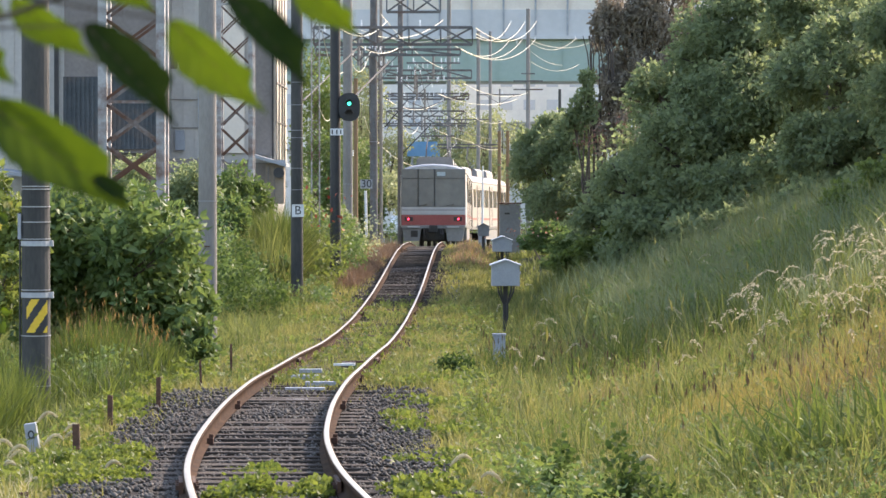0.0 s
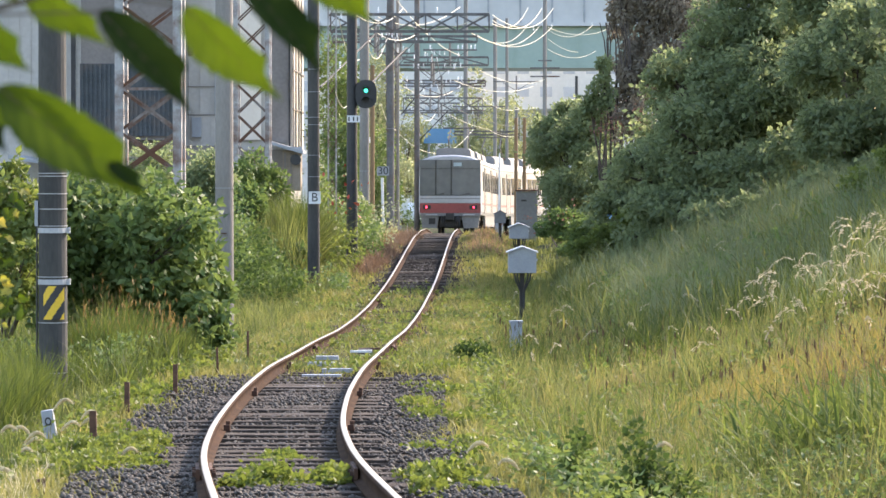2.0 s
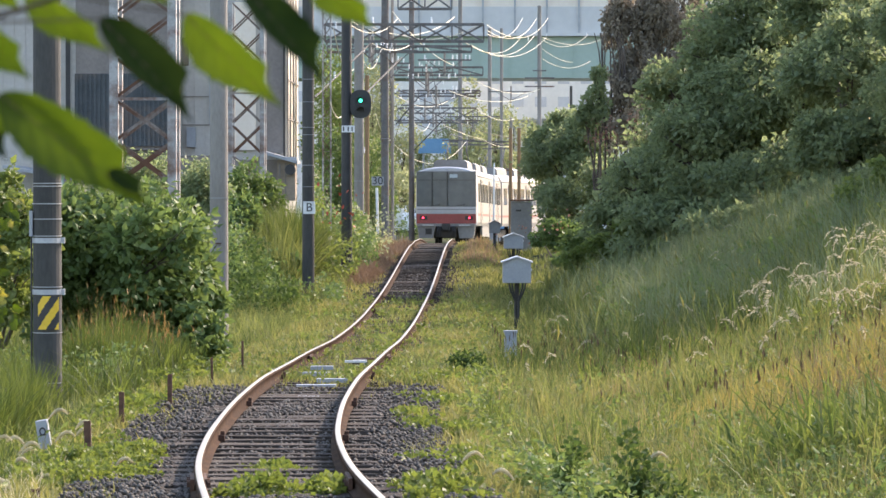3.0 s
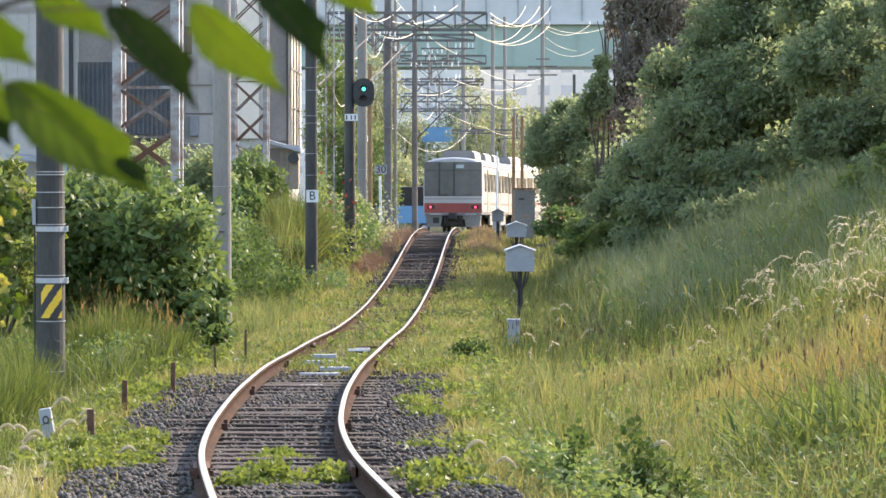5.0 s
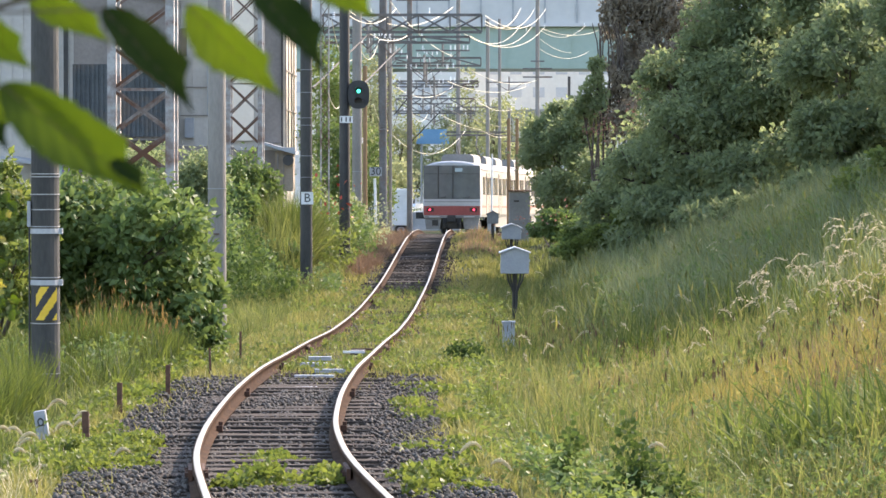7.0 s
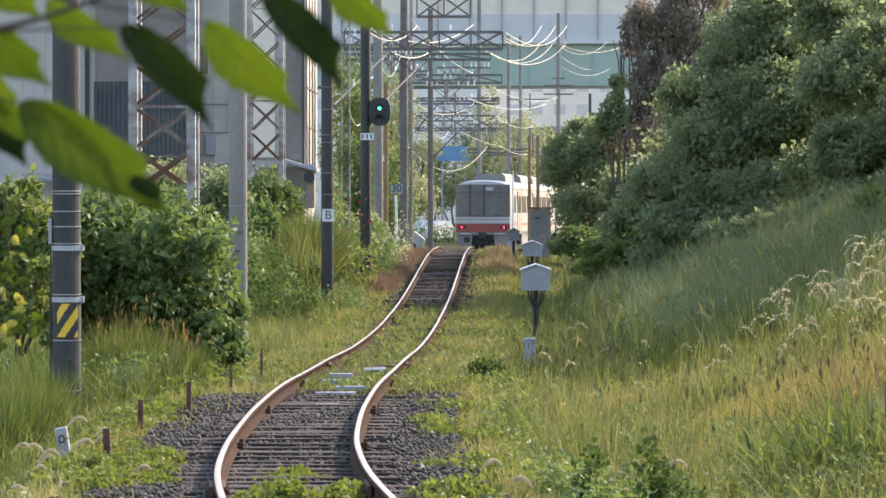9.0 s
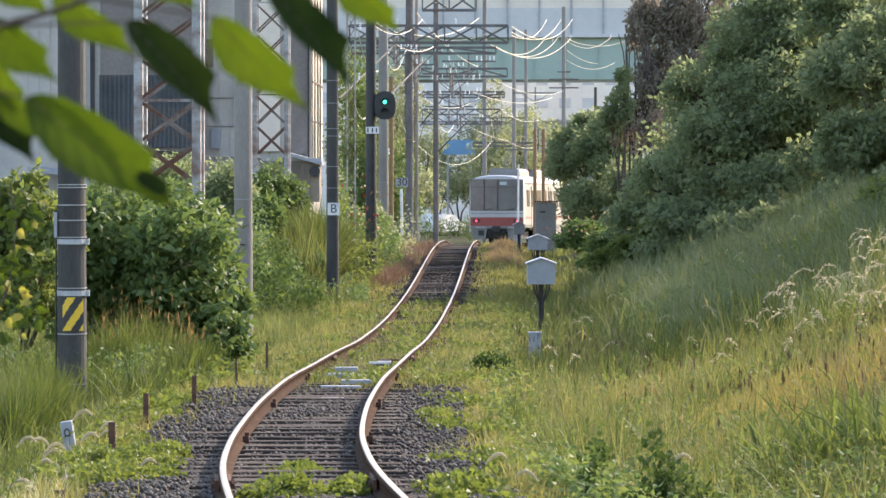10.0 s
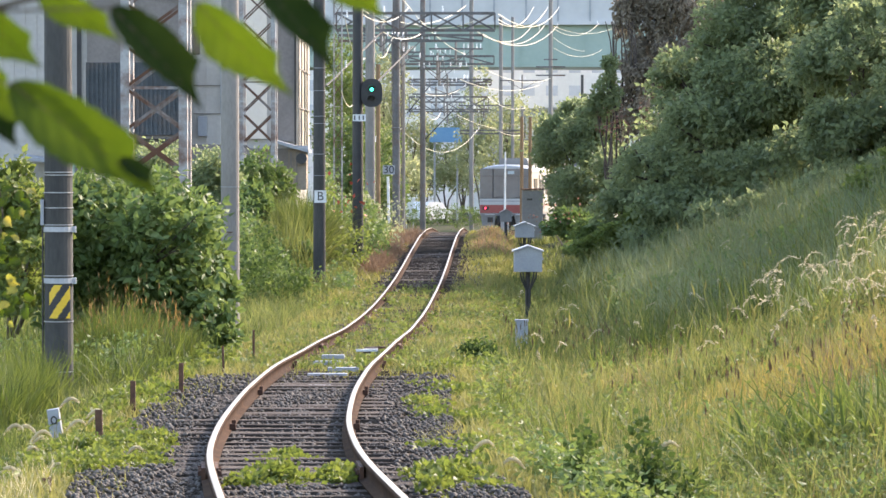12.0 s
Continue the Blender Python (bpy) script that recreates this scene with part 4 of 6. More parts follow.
def build_viaduct():
    y = 255
    v = thing("expressway_viaduct", 0, y, -1.6, "elevated expressway with pale parapet and green steel girder", "viaduct")
    z0 = 1.6
    def slab(v0, v1, yy, dep, mt, name, label=""):
        a, b = [2.3 - (q - 291) / 6000 * y + z0 for q in (v1, v0)]
        return boxpart(name, (0, yy + dep / 2, (a + b) / 2), (160, dep, b - a), mt, v, label)
    slab(44, 118, 0, 9, M_GREEN, "girder", "pale green steel girder")
    slab(38, 44, -0.5, 10, M_PARAPET, "deck_edge")
    slab(-8, 38, -0.3, 0.3, M_PARAPET, "parapet", "pale blue-grey noise barrier")
    slab(-90, -8, -0.2, 0.1, M_BOARDING, "noise_screen", "pale clear-panel noise screen")
    for i in range(-16, 17):
        boxpart("stiffener", (i * 2.4, -0.05, 11.225 + z0), (0.06, 0.1, 2.975), M_GREEN, v)
        boxpart("barrier_post", (i * 2.4 + .4, -0.36, 15.518 + z0), (0.14, 0.12, 5.015), M_STEEL, v)
    for x in (-40, 40):
        bm = bmesh.new()
        box(bm, (x, 4, 5), (2.4, 2.4, 10.4))
        part("pier", bm, M_PARAPET, v)


def house(x, y, w, dep, h, roof, wallm, roofm, label, rz=0):
    t = thing("house", x, y, -1.7, label, "house", "far houses", rz)
    boxpart("wall", (0, 0, h / 2), (w, dep, h), wallm, t)
    bm = bmesh.new()
    prism(bm, [(-w / 2 - .4, h), (w / 2 + .4, h), (0, h + roof)], -dep / 2 - .3, dep / 2 + .3)
    part("roof", bm, roofm, t)
    for i in range(3):
        wn_ = boxpart("window", (-w / 2 + w * (i + .5) / 3, -dep / 2 - .03, h * 0.6), (1.2, 0.08, 1.0), M_PANE_HAZED, t)
        boxpart("sill", (-w / 2 + w * (i + .5) / 3, -dep / 2 - .08, h * 0.6 - .55), (1.35, 0.12, 0.07), M_WHITE, wn_)
    return t


def build_distance():
    rd = boxpart("road", (0, 196, gz(0, 196) + 0.03), (160, 7, 0.06), M_ASPHALT, None)
    tagged(rd, "asphalt road crossing behind the railway", "road", kind="structure")
    house(-2.700, 300, 22, 10, 6.5, 0.8, M_WHITE, M_CLAY, "pale house under the viaduct")
    house(7.920, 270, 14, 9, 8.2, 0.3, M_WHITE, M_CLAY, "white building beyond the bushes")
    house(4.053, 320, 12, 10, 5, 2, M_CREAM, M_CLAY, "cream house with a grey roof")
    b = thing("blue_sign_board", -0.760, 240, -1.6, "large blue sign board on posts", "sign")
    boxpart("board", (0, 0, 4.420 + 1.6), (2.320, 0.15, 1.040), M_BLUE, b)
    for e in (-.8, .8):
        tubepart("post", (e, 0.1, 0), (e, 0.1, 4.420 + 1.6), 0.08, M_STEEL, b)
    # pale tall buildings far off close the view under and over the viaduct
    for u, d, w, v in ((600, 420, 30, -60), (820, 480, 46, 120), (1010, 450, 30, 60), (720, 520, 40, -80)):
        t = thing("apartment_building", (u - 784) / 6000 * d, d, -1.7, "pale distant apartment block", "building", "far blocks")
        h = 2.3 - (v - 291) / 6000 * d + 1.7
        boxpart("wall", (0, 0, h / 2), (w, 12, h), M_FARWALL, t)
        boxpart("roof", (0, 0, h + .15), (w + .4, 12.4, 0.3), M_CLAY, t)
        for i in range(int(h // 3)):
            for j in range(int(w // 3)):
                boxpart("window", (-w / 2 + 1.5 + j * 3, -6.03, 1.7 + i * 3), (1.5, 0.08, 1.3), M_PANE_HAZED, t)
    # hedge, trees behind the road
    # haze over these trees is put into their pale leaf colour
    for i, (u, d, w, top) in enumerate(((690, 215, 3.0, 245), (728, 246, 2.6, 215), (795, 250, 2.6, 190), (828, 230, 3.0, 135), (872, 224, 3.0, 165), (655, 205, 3.0, 170), (905, 234, 3.2, 150), (620, 190, 3.2, 110), (765, 242, 4.0, 240), (965, 238, 4.0, 185), (690, 236, 3.4, 130))):
        x = (u - 784) / 6000 * d
        h = 2.3 - (top - 291) / 6000 * d + 1.5
        tree("street_tree", x, d, [(0, 0, h * .7, w * .5, w * .5, h * .33), (w * .25, 0, h * .5, w * .4, w * .4, h * .25), (-w * .25, -.2, h * .45, w * .45, w * .4, h * .25)], 2300, 0.24, M_LEAF_HAZED, "yellow-green young tree beside the road, paled as if by haze", trunk=0.10, k=8, group="street trees")
    hp = []
    for i in range(26):
        hp.append((-9 + i * 0.75, 0, 0.8, 0.7, 0.6, 0.75 + 0.2 * sin(i * 2.2)))
    P, dd = clump_points(hp, 9000)
    V, F = leaf_cards(P, dd + rng.normal(size=dd.shape) * .6, 0.12)
    h = raw("hedge", V, F, M_LEAF)
    h.location = (0, 204, -1.6)
    tagged(h, "low green hedge along the road", "hedge", kind="stuff")


build_poles()
build_masts()
build_signal()
build_catenary()
build_boxes()
build_factory()
build_viaduct()
build_distance()


# ---------- bushes and trees ----------
def build_bushes():
    def blobs_at(x, y, rows):
        z0 = gz(x, y) - .1
        return [((u - 784) / 6000 * d - x, d - y, 2.3 - (v - 291) / 6000 * d - z0, a, b, c) for u, v, d, a, b, c in rows]
    # left-hand vine-covered shrubs
    x, y = -6.0, 52
    tree("vine_shrub", x, y, blobs_at(x, y, [(150, 420, 50, 1.0, .9, 1.0), (240, 420, 51, .95, .9, .9), (300, 490, 50, .75, .8, .85), (90, 460, 50, .9, .8, 1.1), (340, 575, 49, .40, .6, .5), (365, 600, 49, .3, .5, .35), (200, 550, 50, 1.2, .8, .7), (230, 375, 52, .6, .6, .45), (345, 520, 50, .35, .5, .6), (300, 590, 49, .6, .6, .5), (120, 540, 50, .8, .7, .8), (260, 450, 49, .8, .5, .8)]), 21000, 0.145, M_LEAF, "dense dark green shrub overgrown with broad-leaved vine", "shrub", 0.06, k=26)
    x, y = -6.6, 50
    tree("vine_shrub", x, y, blobs_at(x, y, [(20, 400, 48, .55, .6, .75), (-40, 420, 48, .8, .6, 1.2), (15, 500, 47, .5, .5, .6)]), 8000, 0.13, M_LEAF_LIGHT, "bright green vine thicket", "shrub", 0.05, k=14)
    for u, v, d, a, c, mt, n in ((415, 400, 86, .55, 1.0, M_LEAF, 9000), (420, 350, 96, .7, 1.3, M_LEAF, 12000), (345, 380, 90, .9, 1.6, M_LEAF_LIFTED, 16000), (505, 455, 84, .35, .4, M_LEAF, 4000),
                             (588, 410, 98, .42, .7, M_LEAF, 4200), (622, 392, 104, .4, .8, M_LEAF_HAZED, 3600), (560, 420, 94, .35, .6, M_LEAF_HAZED, 3000), (470, 330, 97, .4, .6, M_LEAF, 4000),
                             (640, 300, 140, 1.2, 2.2, M_LEAF, 9000), (602, 190, 132, .9, 1.9, M_LEAF, 9000), (655, 170, 150, .9, 2.0, M_LEAF_HAZED, 7000), (575, 130, 135, .8, 1.5, M_LEAF, 6000), (592, 300, 120, .7, 1.8, M_LEAF, 8000), (250, 340, 92, 1.6, 1.2, M_LEAF_LIFTED, 14000)):
        x = (u - 784) / 6000 * d
        zc = 2.3 - (v - 291) / 6000 * d - gz(x, d) + .1
        tree("trackside_shrub", x, d, [(0, 0, zc, a, a, c), (-a * .5, .1, zc * .6, a * .7, a * .7, zc * .55), (a * .45, 0, zc * .55, a * .6, a * .6, zc * .5)], n // 2, 0.15, mt, "loose green shrub beside the track", "shrub", 0.05, k=16, group="trackside shrubs", loose=0.42)
    # the great thicket on the bank
    x, y = 8.008, 88
    tree("thicket_tree", x, y, blobs_at(x, y, [(1330, 200, 86, 1.9, 1.6, 1.7), (1230, 260, 86, 1.6, 1.5, 1.5), (1400, 80, 88, 1.7, 1.5, 1.3), (1290, 100, 88, 1.4, 1.3, 1.1), (1130, 320, 88, 1.2, 1.2, 1.2), (1340, 310, 84, 1.4, 1.2, 1.0), (1190, 160, 89, 1.0, 1.2, 1.2), (1200, 370, 85, 1.5, 1.2, .8), (1090, 390, 88, 1.0, 1.0, .8), (1320, 380, 83, 1.5, 1.0, .8), (1430, 300, 82, 1.3, 1.0, 1.2), (1420, 180, 85, 1.2, 1.0, 1.0), (1330, 190, 91, 2.6, 1.4, 2.2), (1430, 120, 91, 2.2, 1.4, 1.8), (1225, 280, 91, 1.7, 1.2, 1.8), (1130, 425, 85, .8, .7, .5), (1330, 20, 88, 1.6, 1.4, 1.2), (1400, -30, 90, 1.8, 1.4, 1.2), (1240, 405, 81, 1.0, .8, .6), (1370, 372, 79, 1.0, .8, .6), (1290, 392, 80, .8, .8, .5)]), 84000, 0.165, M_LEAF_LIFTED, "huge dark green thicket tree smothered by vines on the bank", trunk=0.2, k=26)
    x, y = 9.547, 80
    tree("thicket_tree", x, y, blobs_at(x, y, [(1500, 120, 79, 1.5, 1.5, 1.6), (1560, 40, 81, 1.6, 1.5, 1.4), (1470, 260, 77, 1.0, 1.1, 1.1), (1590, 240, 77, 1.3, 1.1, 1.3), (1440, 10, 84, 1.3, 1.2, 1.0), (1530, 330, 76, 1.2, 1.0, .8), (1450, 352, 75, .9, .7, .6), (1570, 318, 73, .9, .7, .6)]), 32000, 0.165, M_LEAF_LIFTED, "dark leafy tree on the bank with sunlit top", trunk=0.17, k=22)
    x, y = 9.526, 66
    tree("thicket_tree", x, y, blobs_at(x, y, [(1640, 160, 66, 1.1, 1.1, 1.3), (1700, 40, 66, 1.5, 1.3, 1.5), (1640, 20, 67, .9, .9, .9), (1690, 280, 65, 1.2, 1.0, 1.0)]), 18000, 0.14, M_LEAF_LIFTED, "dark leafy tree at the top of the bank", trunk=0.14, k=20)
    # trees mostly out of view, added to cast shade on the upper bank
    for x, y in ((11.4, 63), (12.4, 70), (11.0, 59.5), (11.9, 56.5), (14.2, 65), (13.0, 61), (11.8, 76)):
        tree("shade_tree", x, y, [(0, 0, 3.4, 1.9, 1.8, 1.8), (-.6, .5, 5.2, 1.6, 1.6, 1.5), (.7, -.6, 4.9, 1.6, 1.6, 1.5), (0, .2, 1.6, 1.7, 1.6, 1.3), (0, 0, 6.3, 1.3, 1.3, 1.2)], 8000, 0.22, M_LEAF_LIFTED, "mostly unseen leafy tree added to shade the bank", trunk=.15, k=16, group="bank trees")
    x, y = 7.6, 60
    tree("bank_shrub", x, y, blobs_at(x, y, [(1530, 345, 60, .55, .6, .45), (1590, 320, 60, .8, .6, .7), (1478, 385, 60, .4, .4, .3), (1560, 395, 58.5, .5, .4, .3), (1610, 380, 58, .6, .5, .4)]), 7000, 0.12, M_LEAF_LIGHT, "sunlit green shrub on the bank", "shrub", 0.05, k=14)
    x, y = 4.6, 86
    tree("bank_shrub", x, y, blobs_at(x, y, [(1060, 425, 86, .5, .4, .4), (1120, 400, 86, .55, .4, .5), (1010, 445, 87, .4, .4, .3), (1180, 425, 84, .5, .4, .3)]), 6000, .12, M_LEAF_LIGHT, "pale vine-grown shrub at the foot of the thicket", "shrub", .04, k=14, loose=.3)
    # far tree, bare and vine-hung at its side
    x, y = 5.997, 104
    t = tree("withered_tree", x, y, blobs_at(x, y, [(1135, 60, 104, 1.0, 1.2, 2.2), (1190, 20, 104, 1.3, 1.2, 2.0), (1100, 160, 103, .7, .8, 1.4), (1085, 30, 104, .4, .7, 1.2), (1160, 130, 103, .8, .9, 1.4), (1110, 215, 101, .5, .5, .7)]), 24000, 0.13, M_DEADVINE, "tall tree hung with withered brown vines", trunk=0.22, k=18, droop=1.4)
    z = t.location.z
    for i in range(10):
        bm = bmesh.new()
        u = 1060 + i * 5 + random.uniform(-6, 6)
        x0 = (u - 784) / 6000 * 103 - x
        chain(bm, [(x0 + random.uniform(-.3, .3), -1.2, 2.145 - z), (x0 + random.uniform(-.2, .2), -1.3, 4.205 - z), (x0 + random.uniform(-.3, .1), -1.2, 6.094 - z), (x0 - .2, -1.1, 6.643 - z)], 0.035, 0.012, 5)
        part("bare_stem", bm, M_BARK, t)
    x, y = 4.6, 102
    tree("slender_tree", x, y, blobs_at(x, y, [(1050, 160, 102, .36, .4, .7), (1032, 190, 102, .4, .4, .4), (1056, 115, 102, .22, .3, .3)]), 1300, .16, M_LEAF_LIFTED, "slender green tree beside the withered one", trunk=.06, k=10, loose=.4)
    # bush that hides the line beyond
    x, y = 3.719, 111
    tree("round_bush", x, y, blobs_at(x, y, [(985, 265, 111, 1.2, 1.1, 1.2), (955, 235, 112, .6, .7, .6), (1040, 250, 110, 1.0, 1.0, 1.2), (995, 200, 112, .7, .8, .45), (942, 268, 112, .35, .5, .4), (1010, 350, 109, 1.4, .9, .9), (972, 325, 110, .5, .7, .5), (1075, 320, 108, 1.1, .9, 1.0), (1020, 400, 107, 1.0, .8, .5)]), 24000, 0.15, M_LEAF_LIFTED, "dark round bush beside the line", "bush", 0.08, k=26, loose=0.26)
    x, y = 3.365, 98
    tree("low_bush", x, y, blobs_at(x, y, [(985, 400, 97, .75, .7, .5), (952, 405, 99, .3, .5, .25), (1060, 410, 95, .9, .6, .5), (1010, 440, 95, .6, .5, .3)]), 9000, 0.12, M_LEAF, "low green bush with reddish tips", "bush", 0.04, k=12)
    for u, v, d, n, r in ((1085, 212, 101, 120, .35), (1145, 188, 100, 70, .4), (1055, 228, 101, 60, .2), (935, 395, 97, 30, .35), (985, 372, 96, 24, .4)):
        P = np.array([(u - 784) / 6000 * d, d, 2.3 - (v - 291) / 6000 * d]) + rng.normal(size=(n, 3)) * np.array([r, .35, r * .6])
        V, F = leaf_cards(P, rng.normal(size=(n, 3)), 0.09)
        o = raw("reddish_vine", V, F, M_PINK)
        tagged(o, "patch of pinkish withered vine leaves on the bush", "vine", kind="stuff")
    # loose tangle of climbing weeds and vines along the foot of the masts
    def tangle(u0, u1, d0, d1, v0, v1, n, leaf, mt, ph, label):
        u = rng.uniform(u0, u1, n)
        d = rng.uniform(d0, d1, n)
        x = (u - 784) / 6000 * d
        g = ground_z(x, d)
        q = (u - u0) / (u1 - u0)
        col = .5 + .22 * np.sin(x * 5.1 + ph) + .16 * np.sin(x * 11.3 + d * 1.7 + ph * 2) + .12 * np.sin(d * 2.9 + x * 3 + ph)
        top = 2.3 - (v0 + (v1 - v0) * q - 291) / 6000 * d
        k = rng.uniform(0, 1, n)
        z = g + np.maximum(top - g, .15) * np.clip(col + .35, .25, 1.25) * k ** .75
        P = np.stack([x, d, z], 1) + rng.normal(size=(n, 3)) * .05
        keep = rng.uniform(0, 1, n) < np.clip(.35 + .8 * np.sin(z * 6 + x * 4 + ph) * np.sin(x * 7 - z * 3) + .3 * (1 - k), .12, 1)
        P = P[keep]
        D = rng.normal(size=P.shape)
        D[:, 2] -= .3
        V, F = leaf_cards(P, D, leaf, .7, .2)
        tagged(raw("vine_tangle", V, F, mt), label, "vines", kind="stuff")
    for u0, u1, d0, d1, v0, v1, n, leaf, mt, ph, label in (
            (540, 630, 89, 98, 315, 400, 4200, .12, M_LEAF_LIGHT, .3, "loose tangle of climbing vine by the signal post"),
            (545, 665, 92, 108, 290, 395, 6800, .12, M_LEAF, 1.9, "loose dark tangle of weeds behind the signal post"),
            (535, 690, 96, 112, 280, 365, 1900, .11, M_LEAF_HAZED, 4.1, "straggling weeds beside the line, paled as if by haze"),
            (395, 475, 76, 86, 345, 450, 5200, .11, M_LEAF, 2.2, "bright climbing vine at the foot of the mast"),
            (395, 520, 74, 84, 390, 460, 7600, .11, M_WEED, 5.0, "low dark tangle of vine at the foot of the mast"),
            (470, 600, 78, 90, 440, 490, 4600, .10, M_LEAF, 3.3, "low leafy weeds round the foot of the dark pole")):
        tangle(u0, u1, d0, d1, v0, v1, n, leaf, mt, ph, label)
    P = np.array([-2.729, 89.2, 1.395]) + rng.normal(size=(24, 3)) * np.array([.32, .3, .4])
    V, F = leaf_cards(P, rng.normal(size=P.shape), 0.12)
    tagged(raw("red_flowers", V, F, M_FLOWER), "scattered red trumpet flowers on the trackside shrub", "flowers", kind="stuff")


build_bushes()


# ---------- grass and weeds ----------
def scatter(n, x0, x1, y0, y1, keep, power=1.0):
    """Points over a stretch of ground, denser where the camera is near."""
    t = rng.uniform(0, 1, n)
    y = y0 * (y1 / y0) ** (t ** power)
    x = line_x(y) + rng.uniform(x0, x1, n)
    u = x - line_x(y)
    k = keep(u, y, rng.uniform(0, 1, n)) & (np.abs(x) < .15 * y + 1.5)
    x, y = x[k], y[k]
    return np.stack([x, y, surface_z(x, y)], 1)


def clumps(p, s, ph=0.0):
    """Uneven tufts: a value from 0 to 1 over the ground, at two scales."""
    x, y = p[:, 0], p[:, 1]
    v = np.sin(x * s + 1.3 * np.sin(y * s * .5 + ph)) + np.sin(y * s * .42 + ph + 1.7 * np.sin(x * s * .6)) + .7 * np.sin(x * s * 2.7 - y * s * .9 + ph)
    return np.clip(.5 + v * .2, 0, 1)


def tufted(n, per, x0, x1, y0, y1, spread, keep=None):
    """Points in tufts, and each point's tuft value from 0 to 1."""
    c = scatter(n, x0, x1, y0, y1, keep or (lambda u, y, r: r < 1))
    v = rng.uniform(0, 1, len(c))
    q = np.repeat(c, per, axis=0)
    q[:, :2] += rng.normal(size=(len(q), 2)) * spread * np.repeat(.4 + v, per)[:, None]
    q[:, 2] = ground_z(q[:, 0], q[:, 1])
    return q, np.repeat(v, per)


def gold_zone(x, y):
    """Where the seeding golden reed stands on the bank, 0 to 1."""
    return smooth(1.7, 2.9, x) * smooth(27.8, 29.6, y) * (1 - smooth(34.8, 37.0, y))


def dry_zone(x, y):
    """Where the low withered patch lies at the foot of the bank, 0 to 1."""
    return np.exp(-((x - 2.2 - (y - 47) * .05) / .8) ** 2) * smooth(38, 42, y) * (1 - smooth(60, 66, y))


def thinned(p, g=.95, d=.75):
    """Fewer points where the golden reed and the withered patch take over."""
    return rng.uniform(0, 1, len(p)) > np.maximum(g * gold_zone(p[:, 0], p[:, 1]), d * dry_zone(p[:, 0], p[:, 1]))


def in_box(n, x0, x1, y0, y1):
    x, y = rng.uniform(x0, x1, n), rng.uniform(y0, y1, n)
    return np.stack([x, y, ground_z(x, y)], 1)


def build_grass():
    p, v = tufted(2600, 22, 2.3, 12, 18, 95, .09)
    k = thinned(p)
    p, v = p[k], v[k]
    blades("tussocks", p, (.3 + .5 * v) * rng.uniform(.55, 1.1, len(p)), 0.010 + 0.00024 * p[:, 1], .75, M_GRASS, "tall green tussocks on the bank")
    p, v = tufted(1500, 22, 2.6, 10, 18, 62, .08)
    k = thinned(p)
    p, v = p[k], v[k]
    blades("pale_tussocks", p, (.28 + .45 * v) * rng.uniform(.5, 1.1, len(p)), 0.009 + 0.00022 * p[:, 1], .6, M_GRASS_YEL, "yellowing tussocks on the bank")
    p, v = tufted(1300, 30, 2.2, 9, 18, 66, .11)
    k = (clumps(p, .8, 2.5) > .5) & thinned(p)
    p, v = p[k], v[k]
    blades("lush_tussocks", p, (.3 + .5 * v) * rng.uniform(.5, 1.1, len(p)), 0.011 + 0.00024 * p[:, 1], .8, M_LUSH, "dark lush tussocks on the bank")
    p, v = tufted(260, 14, 2.6, 10, 18, 60, .06)
    blades("straw_tussocks", p, (.3 + .4 * v) * rng.uniform(.5, 1.1, len(p)), 0.005 + 0.00013 * p[:, 1], .5, M_STRAW, "thin straw-coloured stalks on the bank", seg=4)
    p, v = tufted(300, 26, -6.8, -2.2, 26, 48, .08)
    blades("yellow_ditch_tufts", p, (.2 + .5 * v) * rng.uniform(.5, 1.1, len(p)), 0.016, .8, M_GRASS, "yellow-green tufts in the ditch")
    p, v = tufted(1100, 22, -8, -2.3, 24, 90, .09)
    blades("ditch_tussocks", p, (.25 + .5 * v) * rng.uniform(.5, 1.1, len(p)), 0.007 + 0.00017 * p[:, 1], .75, M_LUSH, "green tussocks beside the track")
    p, v = tufted(800, 12, -2.6, 2.8, 42, 80, .10, lambda u, y, r: np.abs(np.abs(u) - .57) > .2)
    blades("track_tussocks", p, (.10 + .2 * v) * rng.uniform(.5, 1.1, len(p)), 0.02, .9, M_GRASS, "tufts of grass over the track bed")
    # bank and verge, far side of the track
    p = scatter(125000, 1.7, 13, 17, 122, lambda u, y, r: r < smooth(1.6, 2.6, u))
    p = p[(rng.uniform(0, 1, len(p)) < .25 + .75 * clumps(p, 1.6, 2.0)) & thinned(p, .92, .7)]
    h = rng.uniform(.16, .5, len(p)) * (.55 + .9 * clumps(p, 1.1)) * (.7 + .5 * smooth(2.5, 5, p[:, 0] - line_x(p[:, 1])))
    blades("verge_grass", p, h, 0.008 + 0.00020 * p[:, 1], .8, M_GRASS, "rank green grass on the bank and verge", seg=2)
    p = scatter(66000, 2.2, 12, 17, 72, lambda u, y, r: r < smooth(2.1, 3.4, u))
    p = p[(rng.uniform(0, 1, len(p)) < clumps(p, .9, 1.0) * 1.3 - .2) & thinned(p, .5, .5)]
    blades("yellowing_grass", p, rng.uniform(.2, .6, len(p)) * (.6 + .7 * clumps(p, 1.3, 4)), 0.007 + 0.00018 * p[:, 1], .65, M_GRASS_YEL, "yellow-green sunlit grass on the bank", seg=2)
    # withered pinkish patch low on the bank
    p = in_box(40000, .6, 4.6, 37, 67)
    p = p[rng.uniform(0, 1, len(p)) < dry_zone(p[:, 0], p[:, 1]) * (.35 + .65 * clumps(p, 1.7, 3))]
    k = rng.uniform(0, 1, len(p)) < .55
